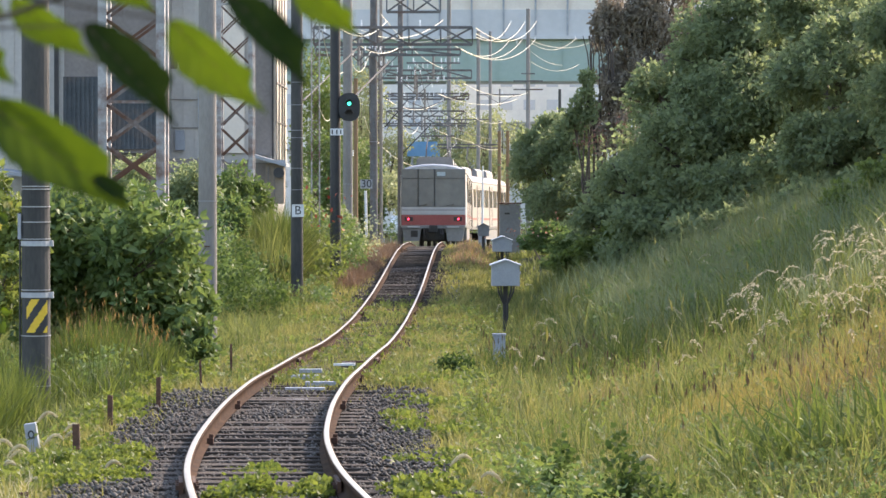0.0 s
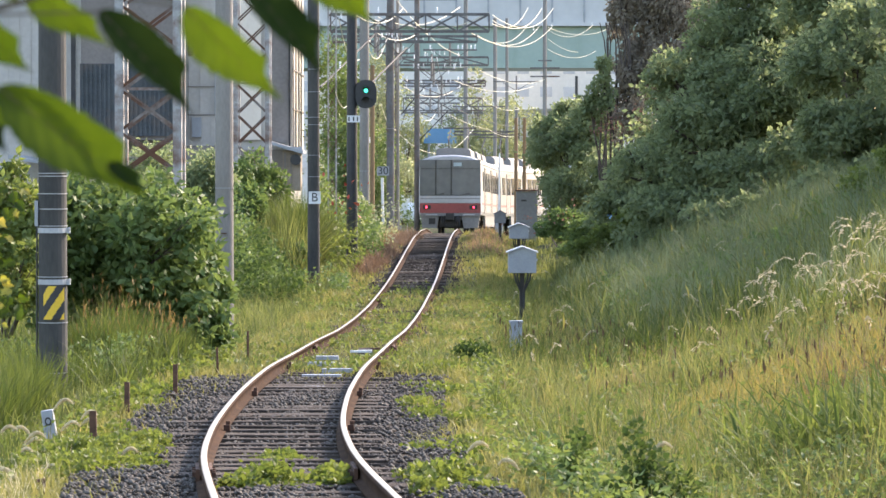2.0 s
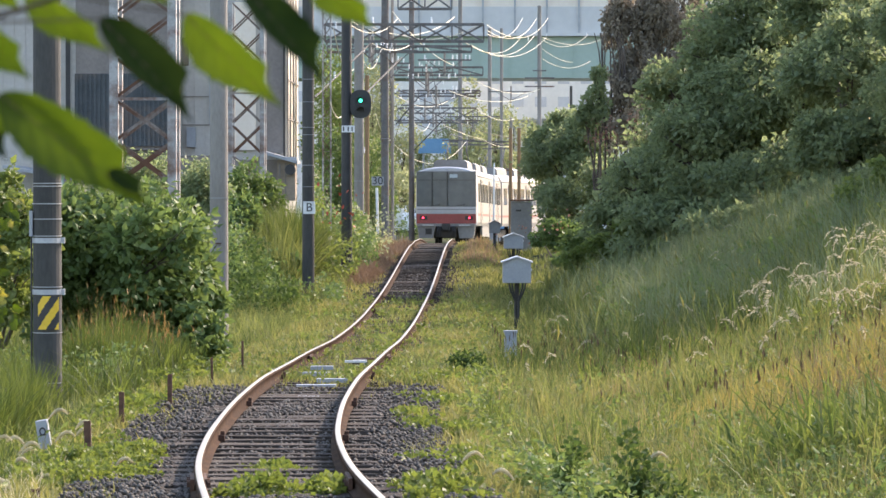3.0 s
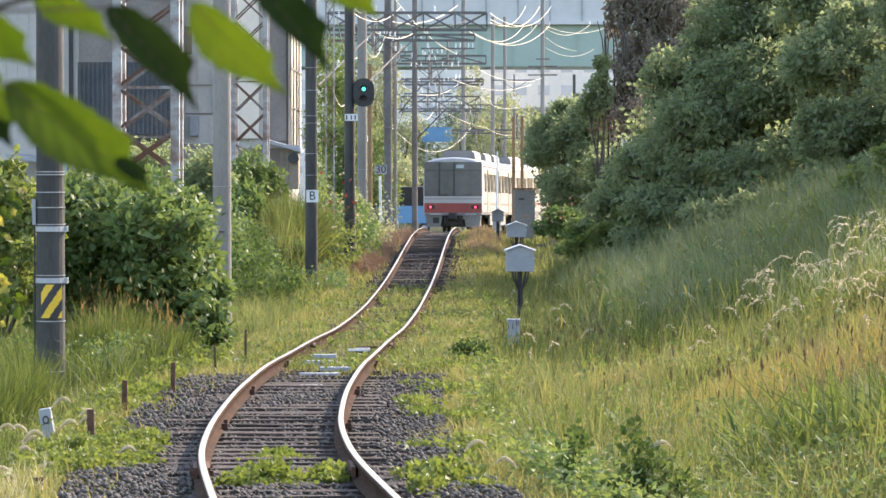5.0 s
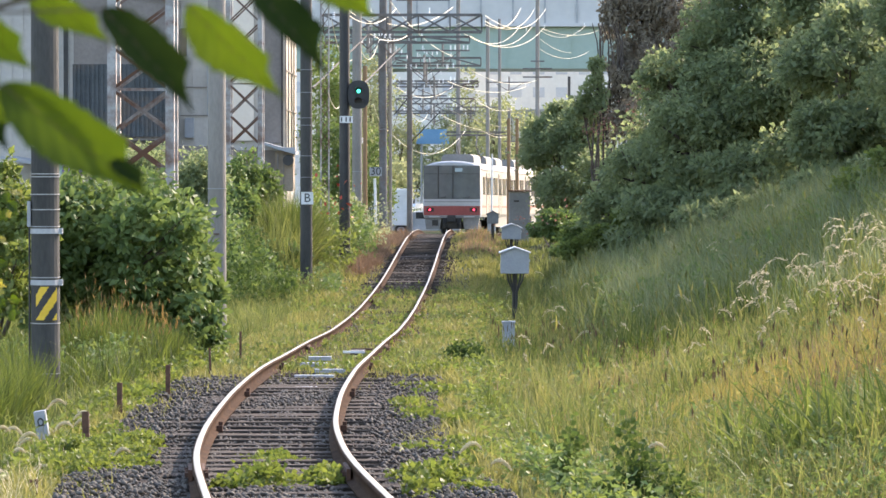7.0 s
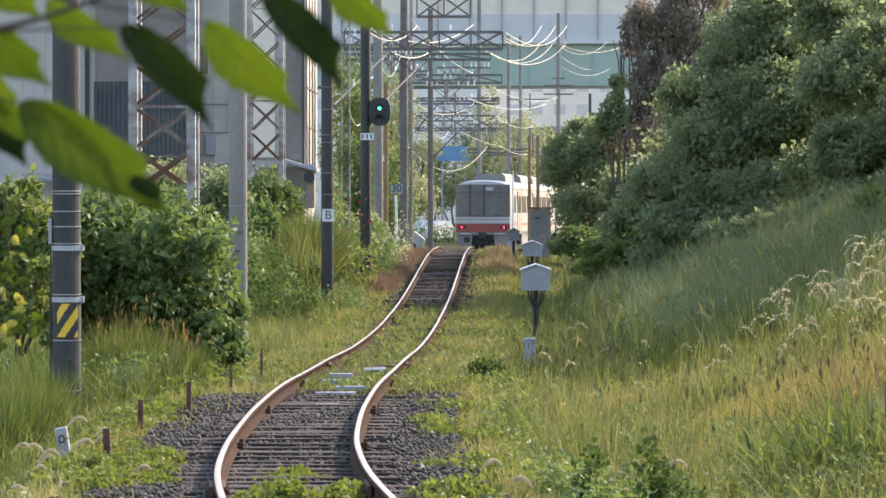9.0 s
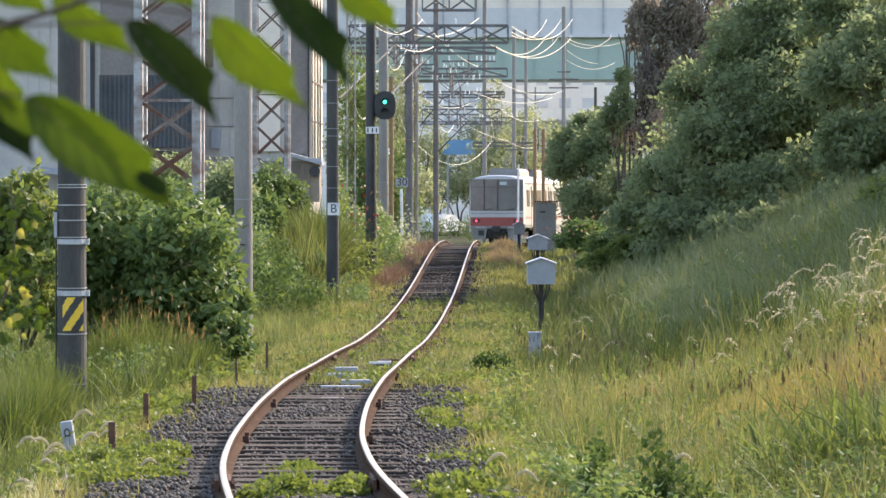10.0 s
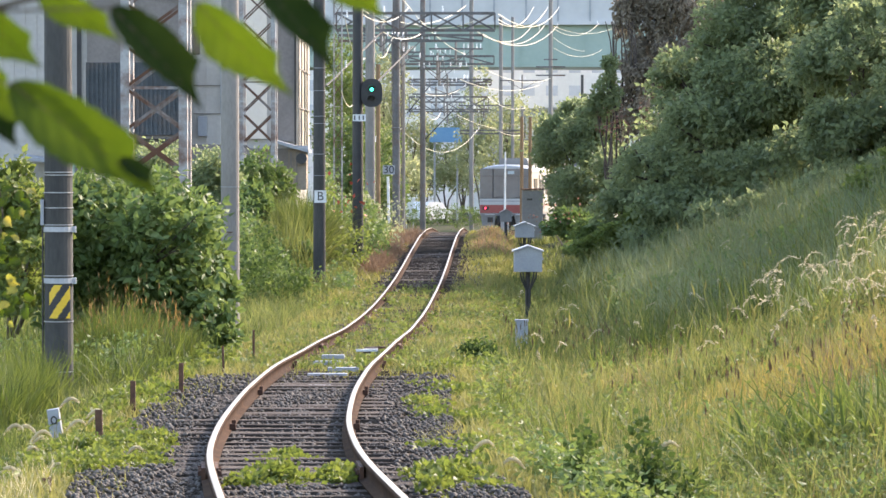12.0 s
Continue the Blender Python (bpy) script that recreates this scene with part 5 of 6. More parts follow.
    blades("dry_grass", p[k], rng.uniform(.15, .42, k.sum()), 0.014, .8, M_PINKGRASS, "withered pinkish grass patch on the bank")
    blades("straw_grass", p[~k], rng.uniform(.2, .5, (~k).sum()), 0.012, .6, M_GOLD, "straw-yellow grass among the withered patch")
    # golden reed mound
    p = in_box(52000, 1.4, 6.6, 27.5, 37.2)
    p = p[rng.uniform(0, 1, len(p)) < gold_zone(p[:, 0], p[:, 1]) * (.3 + .7 * clumps(p, 2.2, 2))]
    h = (.28 + .42 * clumps(p, 1.5, 5)) * rng.uniform(.55, 1.15, len(p)) * (.75 + .35 * smooth(2, 4, p[:, 0]))
    k = rng.uniform(0, 1, len(p))
    blades("golden_reed", p[k < .55], h[k < .55], .013, .6, M_GOLD, "golden sunlit seeding reed on the bank", seg=4)
    blades("green_reed", p[(k > .55) & (k < .82)], h[(k > .55) & (k < .82)] * 1.1, .014, .65, M_GRASS_YEL, "yellow-green reed on the bank", seg=4)
    blades("dark_reed", p[k > .82], h[k > .82] * .95, .013, .6, M_GRASS, "darker stems low in the golden reed", seg=4)

    # seeding stems
    def stems(name, p, h, head, hl, hw, mt, label, stem=None, w=.008, lean=.35, k=1, droop=.6):
        tips, dr = blades(name, p, h, w, lean, stem or M_GRASS_YEL, label, seg=4)
        V, F, off = [], [], 0
        for i in range(k):
            D = np.concatenate([dr * 1.6 + rng.normal(size=dr.shape) * .25, np.full((len(p), 1), droop)], 1)
            v, f = leaf_cards(tips - np.array([0, 0, hl * .35 * i]), D, hl, hw, .2)
            V.append(v), F.append(f + off)
            off += len(v)
        o = raw("seed_heads", np.concatenate(V), np.concatenate(F), mt)
        tagged(o, head, "seed heads", kind="stuff")
    p = np.concatenate([in_box(90, 2.4, 4.9, 30.5, 36), in_box(80, .7, 2.3, 46, 56), in_box(46, 1.5, 3.4, 36, 46), in_box(12, 1.4, 2.6, 30, 36)])
    stems("dark_seeding_stems", p, rng.uniform(.42, .78, len(p)), "upright dark brown seed spikes above the grass", .085, .2, M_SEED_BROWN, "thin stems of seeding reed", droop=5, k=2)
    p = in_box(420, .5, 2.6, 43, 57)
    p = p[rng.uniform(0, 1, len(p)) < .35 + .65 * clumps(p, 2.1, 1)]
    stems("yellow_seeding_stems", p, rng.uniform(.35, .7, len(p)), "yellow seed tufts by the small marker box", .07, .3, M_GRASS_YEL, "sunlit yellow seeding stems", droop=2.4, k=2)
    def plumes(name, p, h, arc, label):
        tips, dr = blades(name, p, h, .007, .45, M_GRASS_YEL, label, seg=4)
        e = dr / np.linalg.norm(dr, axis=1, keepdims=True)
        P, D = [], []
        for t in np.linspace(0, 1, 11):
            o = np.concatenate([e * arc * t, np.full((len(p), 1), arc * (.75 * t - 1.0 * t * t))], 1)
            for _ in range(2):
                P.append(tips + o + rng.normal(size=o.shape) * .008)
                D.append(np.concatenate([e, np.full((len(p), 1), .6 - 1.8 * t)], 1) + rng.normal(size=o.shape) * .35)
        V, F = leaf_cards(np.concatenate(P), np.concatenate(D), .05, .16, .3)
        tagged(raw("seed_plumes", V, F, M_PLUME), "arching pale seed plumes catching the sun", "seed heads", kind="stuff")
    p = in_box(20, 3.8, 5.9, 37, 42)
    p = np.repeat(p, 4, axis=0) + rng.normal(size=(len(p) * 4, 3)) * np.array([.09, .12, 0])
    plumes("pale_seeding_stems", p, rng.uniform(.55, 1.15, len(p)), .27, "tall pale seeding grass on the bank")
    p = np.concatenate([scatter(40, 2.4, 8, 30, 85, lambda u, y, r: r < .9), np.array([[3.75, 50, gz(3.75, 50)], [3.85, 50.1, gz(3.85, 50)], [2.9, 40, gz(2.9, 40)], [3.0, 40.2, gz(3.0, 40)]])])
    plumes("scattered_stems", p, rng.uniform(.6, 1.0, len(p)), .22, "scattered tall grass stems")
    # tall grass far up the bank
    p = scatter(30000, 5.6, 12, 42, 96, lambda u, y, r: r < smooth(5.4, 7.0, u))
    p = p[rng.uniform(0, 1, len(p)) < .4 + .6 * clumps(p, 1.0, 6)]
    blades("tall_grass", p, rng.uniform(.5, 1.15, len(p)) * (.6 + .6 * clumps(p, .8, 5)), 0.02, .55, M_BLUEGREEN, "tall blue-green grass along the top of the bank")
    p = scatter(26000, 3.6, 8, 52, 92, lambda u, y, r: r < smooth(3.4, 5.2, u + .5 * np.sin(y * .9)))
    p = p[rng.uniform(0, 1, len(p)) < clumps(p, .7, 3) * 1.4 - .1]
    blades("bank_reeds", p, rng.uniform(.35, 1.15, len(p)) * (.5 + .7 * clumps(p, .9, 1)), 0.02, .6, M_BLUEGREEN, "tall reeds in the shade of the thicket")
    p, v = tufted(420, 26, 3.8, 9, 46, 90, .16)
    blades("reed_tufts", p, (.4 + .9 * v) * rng.uniform(.4, 1.1, len(p)), 0.032, .75, M_GRASS, "tall tufts of reed on the bank", seg=4)
    p, v = tufted(300, 22, 3.4, 8.5, 40, 82, .14)
    blades("dark_reed_tufts", p, (.3 + .8 * v) * rng.uniform(.4, 1.1, len(p)), 0.032, .8, M_LUSH, "dark tufts of reed on the bank", seg=4)
    p, v = tufted(300, 46, 4.6, 9.2, 53, 84, .17)
    blades("silver_grass", p, (.55 + .85 * v) * rng.uniform(.45, 1.1, len(p)), .03, .8, M_BLUEGREEN, "tall arching silver grass in the shade of the thicket", seg=5)
    # same grass in a yellower colour that stands for sun on it
    p, v = tufted(90, 26, 4.2, 9.5, 52, 80, .14)
    blades("sunlit_silver_grass", p, (.55 + .8 * v) * rng.uniform(.5, 1.1, len(p)), .02, .7, M_GRASS_YEL, "silver grass tufts before the thicket, coloured as if sunlit", seg=5)
    p = scatter(70, 3.0, 9, 36, 80, lambda u, y, r: r < 1)
    stems("pale_spikes", p, rng.uniform(.7, 1.35, len(p)), "pale upright seed spikes above the reeds", .2, .06, M_GRASS_YEL, "tall reed stems with pale spikes", w=.012, droop=2.2)
    # reddish-brown seeding patch and single leafy stalks
    p, v = tufted(130, 16, 4.6, 7.5, 28, 36, .12)
    blades("rusty_grass", p, (.45 + .3 * v) * rng.uniform(.5, 1.1, len(p)), .009, .5, M_BROWN_WEED, "rusty brown seeding grass on the bank", seg=4)
    p = np.concatenate([scatter(110, 2.3, 7.0, 19, 36, lambda u, y, r: r < .9), in_box(150, 1.6, 2.9, 22.6, 26)])
    h = rng.uniform(.25, .62, len(p))
    tips, dr = blades("weed_stalks", p, h, .008, .3, M_LEAF_LIGHT, "upright stalks of leafy weeds", seg=4)
    P = np.concatenate([p + (tips - p) * t + rng.normal(size=p.shape) * .022 * (1.2 - t) for t in np.linspace(.15, 1, 24)])
    D = rng.normal(size=P.shape)
    D[:, 2] = D[:, 2] * .4 + .35
    V, F = leaf_cards(P, D, .062, .32, .2)
    tagged(raw("stalk_leaves", V, F, M_LEAF_LIGHT), "narrow leaves set along the weed stalks", "weeds", kind="stuff")
    # a stand of broad reeds low on the bank
    c = in_box(70, 2.25, 4.2, 24.9, 28.2)
    p = np.repeat(c, 9, axis=0) + rng.normal(size=(630, 3)) * np.array([.05, .06, 0])
    blades("broad_reeds", p, rng.uniform(.5, 1.05, len(p)), .040, .95, M_REEDLEAF, "broad-bladed bright green reeds on the bank", seg=5)
    p, v = tufted(60, 26, 3.2, 4.4, 22.2, 24.6, .06)
    blades("pale_meadow_grass", p, (.16 + .22 * v) * rng.uniform(.5, 1.1, len(p)), .006, .6, M_SEED, "pale flowering grass at the foot of the bank")
    # left side
    p = scatter(70000, -9, -1.7, 22, 112, lambda u, y, r: r < smooth(-1.6, -2.9, u))
    h = rng.uniform(.15, .5, len(p)) * (.55 + .9 * clumps(p, 1.1))
    p2 = p[:, 1] < 60
    blades("far_ditch_sward", p[~p2], h[~p2], 0.008 + 0.00022 * p[~p2, 1], .75, M_GRASS, "long pale green grass in the ditch beside the track", seg=2)
    p, h = p[p2], h[p2]
    k = rng.uniform(0, 1, len(p)) < .25 + .75 * clumps(p, 2.4, 3)
    p, h = p[k], h[k] * (.5 + .9 * clumps(p[k], 2.0, 1))
    blades("ditch_grass", p, h, 0.009 + 0.00022 * p[:, 1], .9, M_LUSH, "long green grass in the ditch beside the track")
    p = scatter(15000, -6.5, -1.8, 33, 47, lambda u, y, r: r < .95)
    p = p[(rng.uniform(0, 1, len(p)) < .35 + .65 * clumps(p, 1.3, 1))]
    blades("tall_ditch_grass", p, rng.uniform(.5, 1.1, len(p)) * smooth(-1.5, -2.5, p[:, 0] - line_x(p[:, 1])) * (.45 + .55 * smooth(39.6, 40.6, p[:, 1])) * (.55 + .7 * clumps(p, 3.1, 2)), 0.023, .7, M_LUSH, "tall lush grass around the dark pole")
    p, v = tufted(220, 30, -6.5, -2.2, 39, 47, .10)
    blades("ditch_reeds", p, (.35 + .75 * v) * rng.uniform(.4, 1.1, len(p)), .026, .85, M_LUSH, "arching tufts of reed in the ditch", seg=5)
    p = scatter(900, -2.8, -1.6, 22, 27.5, lambda u, y, r: r < smooth(-1.5, -2.0, u))
    blades("bleached_grass", p, rng.uniform(.1, .34, len(p)), 0.006, .8, M_SEED, "bleached pale grass beside the marker stone")
    p, v = tufted(900, 30, -7, -2.2, 62, 104, .16)
    blades("far_ditch_grass", p, (.3 + .6 * v) * rng.uniform(.5, 1.1, len(p)), 0.028, .8, M_GRASS, "pale grass along the foot of the shrubs", seg=2)
    p, v = tufted(95, 80, -4.5, -2.95, 82, 90, .17)
    blades("bamboo_grass", p, (1.0 + 1.3 * v) * rng.uniform(.35, 1.1, len(p)), 0.034, .5, M_GRASS, "tall pale dwarf bamboo beside the mast", seg=5)
    n = 5200
    y = rng.uniform(86, 91, n)
    x = rng.uniform(-4.723, -3.637, n)
    p = np.stack([x, y, surface_z(x, y)], 1)
    blades("bamboo_grass", p, (1.845 - p[:, 2]) * rng.uniform(.3, 1.12, n) * (.7 + .4 * clumps(p, 3.0)), 0.036, .6, M_LUSH, "tall dwarf bamboo between mast and pole", seg=5)
    p = p[::2] + np.array([.05, -.3, 0])
    blades("bamboo_grass", p, (1.581 - p[:, 2]) * rng.uniform(.25, 1.1, len(p)), 0.034, .8, M_GRASS, "green dwarf bamboo between mast and pole", seg=5)
    for u, d, n in ((638, 90, 1300), (655, 93, 1100), (672, 97, 1000), (695, 104, 800), (712, 108, 600)):
        x = rng.normal((u - 784) / 6000 * d, .24, n)
        y = rng.normal(d, 1.2, n)
        p = np.stack([x, y, surface_z(x, y)], 1)
        h = .42 * np.exp(-((x - (u - 784) / 6000 * d) / .3) ** 2) * rng.uniform(.5, 1.1, n) + .05
        blades("dry_weed_heap", p, h, 0.022, 1.0, M_BROWN_WEED, "heap of withered brown weeds beside the rails")
    n = 2600
    x = rng.uniform(-4.982, -4.328, n)
    y = rng.uniform(32.5, 37.5, n)
    p = np.stack([x, y, surface_z(x, y)], 1)
    blades("pole_side_grass", p, rng.uniform(.45, 1.05, n), 0.021, .65, M_LUSH, "tall lush grass beside the dark pole", seg=4)
    n = 4600
    x = rng.uniform(-5.052, -3.519, n)
    y = rng.uniform(44.5, 47.5, n)
    p = np.stack([x, y, ground_z(x, y)], 1)
    top = (1.34 - .62 * np.maximum(x - -4.439, 0) - .3 * np.maximum(-4.707 - x, 0)) * rng.uniform(.35, 1.08, n) * (.72 + .4 * clumps(p, 4.0, 1.0))
    blades("reed_bed", p, top, 0.025, .65, M_LUSH, "tall green reeds in front of the shrub")
    q = (rng.uniform(0, 1, n) < .075) & (top > .6)
    stems("seeding_reeds", p[q], top[q] * 1.08, "orange-brown seed heads of the reeds", .11, .11, M_REED, "tall reeds going to seed", w=.012, lean=.25, droop=1.2)
    # low weeds over the ballast shoulders and between the rails
    def weedy(u, y, r):
        a = np.abs(u)
        side = (a > 1.15) & (r < .05 + .95 * smooth(1.2, 1.8, a + .25 * np.sin(y * 1.3)))
        grown = (y < 82) & (r < smooth(37, 44, y + 1.5 * np.sin(u * 4)) * (.8 + .2 * (a > 1.3)))
        crest = (y > 80) & (a > .78) & (r < .6)
        bare = (y > 80) & (y < 98) & (a < .80)
        return (side | grown | crest) & ~bare
    p = scatter(95000, -3.2, 3.2, 22, 118, weedy)
    u = np.abs(p[:, 0] - line_x(p[:, 1]))
    h = rng.uniform(.05, .17, len(p)) * np.where(u < .75, .8, 1.0 + .6 * smooth(1.2, 2.2, u)) * (.6 + .8 * clumps(p, 1.4, 2))
    blades("track_weeds", p, h, 0.014 + .00025 * p[:, 1], .9, M_GRASS_YEL, "low weeds growing through the ballast", seg=2)
    for x0, x1, ya, yb, n in ((-3.189, -1.008, 92, 116, 5200), (0.288, 1.908, 98, 116, 3600)):
        x = rng.normal((x0 + x1) / 2, (x1 - x0) * .26, n)
        y = rng.uniform(ya, yb, n)
        k = (np.abs(x - line_x(y)) > .85)
        x, y = x[k], y[k]
        p = np.stack([x, y, ground_z(x, y)], 1)
        h = rng.uniform(.06, .36, len(x)) * (.4 + .9 * clumps(p, 2.0)) * smooth(.8, 1.6, np.abs(x - line_x(y)))
        q = rng.uniform(0, 1, len(x)) < .5
        blades("dry_weeds", p[q], h[q] + .04, 0.03, .9, M_BROWN_WEED, "brown dry weeds at the crest of the line")
        blades("straw_weeds", p[~q], h[~q] * 1.2 + .05, 0.022, .9, M_STRAW, "straw-coloured weeds at the crest of the line")
        blades("green_weeds", p[::3], h[::3] + .05, 0.03, .9, M_GRASS, "green weeds at the crest of the line")

    # creeping vines: low heaps of small round leaves
    def creeper(rows, n, label, leaf=.05, mt=M_VINE):
        B = [(x, y, float(surface_z(x, y)) + .03, a, b, c) for x, y, a, b, c in rows]
        P, d = clump_points(sub_blobs(B, 7, .5), n, .7, .22)
        P[:, 2] = np.maximum(P[:, 2], surface_z(P[:, 0], P[:, 1]) + .01)
        D = d * .4 + rng.normal(size=d.shape) * .6
        D[:, 2] += .2
        V, F = leaf_cards(P, D, leaf, .95, .12)
        tagged(raw("creeping_vine", V, F, mt), label, "creeping vine", kind="stuff")
    def spread(n, u0, u1, y0, y1, a, c):
        out = []
        for _ in range(n):
            y = random.uniform(y0, y1)
            out.append((line_x(y) + random.uniform(u0, u1), y, a * random.uniform(.5, 1.2), a * random.uniform(1, 2.4), c * random.uniform(.5, 1.3)))
        return out
    creeper(spread(16, -2.3, -1.25, 25.6, 29.6, .24, .13), 20000, "bright creeping vine spilling over the crushed stone", .036)
    creeper(spread(26, -1.75, -1.0, 25.0, 29.8, .2, .10) + spread(20, -2.8, -1.5, 24.6, 31, .24, .16), 50000, "creeping vine with small bright leaves over the ballast shoulder", .035)
    creeper(spread(26, -2.1, -1.55, 30, 45, .22, .2) + spread(16, -2.4, -1.5, 35, 46, .28, .17) + spread(16, -3.4, -1.8, 33, 48, .35, .16), 30000, "creeping vine along the ditch edge", .05)
    rows = [(line_x(y) + u, y, a, b, c) for y, u, a, b, c in
            ((24.2, -.30, .24, .45, .13), (24.4, .0, .30, .5, .14), (24.5, .30, .2, .45, .12), (27.6, -.02, .3, .5, .06), (22.3, .0, .3, .2, .05))]
    creeper([(.33, 45.5, .24, .4, .30), (.45, 46.2, .2, .3, .26), (.2, 47, .2, .3, .2)], 4000, "dark leafy weed tuft beside the ballast", .055, M_WEED)
    creeper(rows, 7600, "low weeds growing between the rails", .045)
    creeper(spread(8, 1.0, 1.5, 23.6, 25.2, .24, .14) + spread(34, 1.3, 2.4, 25, 41, .26, .09) + spread(7, 1.3, 2.2, 42.5, 46, .4, .13), 26000, "creeping vine along the edge of the ballast", .05)
    creeper(spread(15, 2.05, 2.75, 22.8, 24.8, .18, .48) + spread(4, 3.0, 4.0, 25, 30, .2, .3), 15000, "leafy green weeds at the foot of the bank", .05, M_WEED)
    # broad-leaved weeds all through the grass
    for n, per, x0, x1, y0, y1, hgt, mt, leaf, label in (
            (1500, 36, 1.8, 10, 18, 75, .5, M_LEAF_LIGHT, .05, "broad-leaved weeds among the grass of the bank"),
            (800, 30, 2.2, 9, 18, 60, .45, M_GRASS_YEL, .045, "yellowing leafy weeds on the bank"),
            (650, 34, 3.0, 11, 20, 80, .45, M_LEAF, .065, "dark leafy weeds on the bank"),
            (170, 60, 4.2, 8.6, 54, 76, .95, M_LEAF, .07, "leafy climbers among the silver grass"),
            (90, 50, 4.2, 8.6, 52, 74, .95, M_LEAF_LIGHT, .06, "pale leafy climbers among the silver grass"),
            (800, 30, -7.5, -2.0, 24, 80, .36, M_LEAF_LIGHT, .055, "leafy weeds in the ditch"),
            (330, 40, -6.8, -2.5, 41.5, 48, .85, M_LEAF, .06, "dark leafy weeds among the ditch grass"),
            (190, 36, -6.8, -2.3, 41.5, 48, .8, M_LEAF_LIGHT, .055, "tall leafy weeds among the ditch grass"),
            (150, 60, 1.9, 4.5, 20, 27, .5, M_LEAF, .05, "dark leafy weeds at the foot of the bank"),
            (500, 24, -2.7, 2.9, 42, 84, .14, M_LEAF_LIGHT, .06, "low leafy weeds over the track bed")):
        p, v = tufted(n, per, x0, x1, y0, y1, .10)
        p = p + rng.uniform(0, 1, (len(p), 1)) ** .8 * np.array([[0, 0, 1]]) * (hgt * (.35 + .65 * v))[:, None]
        D = rng.normal(size=p.shape)
        D[:, 2] = D[:, 2] * .6 + .25
        V, F = leaf_cards(p, D, leaf + .0006 * p[:, 1:2], .5, .2)
        tagged(raw("leafy_weeds", V, F, mt), label, "weeds", kind="stuff")
    # foxtails that arch over the shoulder of the ballast
    for u, v, d, fl in ((80, 722, 30, 1), (128, 740, 30, 1), (128, 752, 30.5, 1), (92, 762, 29.5, 1), (28, 790, 28, 1), (14, 806, 27, 1), (28, 782, 28, 1), (198, 806, 27, 1), (52, 840, 25.5, 1), (12, 846, 25, -1), (812, 800, 25.5, 1), (1140, 800, 25, 1), (905, 830, 25, -1), (-20, 770, 28, 1), (40, 770, 29, -1)):
        x, z = (u - 784) / 6000 * d, 2.3 - (v - 291) / 6000 * d
        f = thing("foxtail", x, d, float(surface_z(x, d)), "arching foxtail grass with a pale bristly head", "grass", "foxtails")
        h = z - f.location.z
        L = random.uniform(.13, .18)
        bm = bmesh.new()
        chain(bm, [(-.04 * fl, 0, -.05), (-.03 * fl, 0, h * .6), (0, 0, h)], .0035, .002, 5)
        part("stem", bm, M_GRASS_YEL, f)
        bm = bmesh.new()
        arc = [Vector((fl * L * t, 0, L * (.55 * sin(t * 2.3) - .15 * t * t))) for t in [i / 9 for i in range(10)]]
        arc = [Vector((0, 0, h)) + q for q in arc]
        for i in range(9):
            r = .016 * sin(pi * (i + 1.2) / 10.5) + .003
            tube(bm, arc[i], arc[i + 1], r, r * .8, 7)
        for i in range(60):
            k = random.randrange(9)
            q = arc[k].lerp(arc[k + 1], random.random())
            e = Vector((random.uniform(-1, 1), random.uniform(-1, 1), random.uniform(-1, 1))).normalized()
            tube(bm, q, q + e * .026 + (arc[k + 1] - arc[k]) * .6, .0012, .0004, 3, False)
        part("head", bm, M_FOXTAIL, f, "pale bristly seed head")


build_grass()


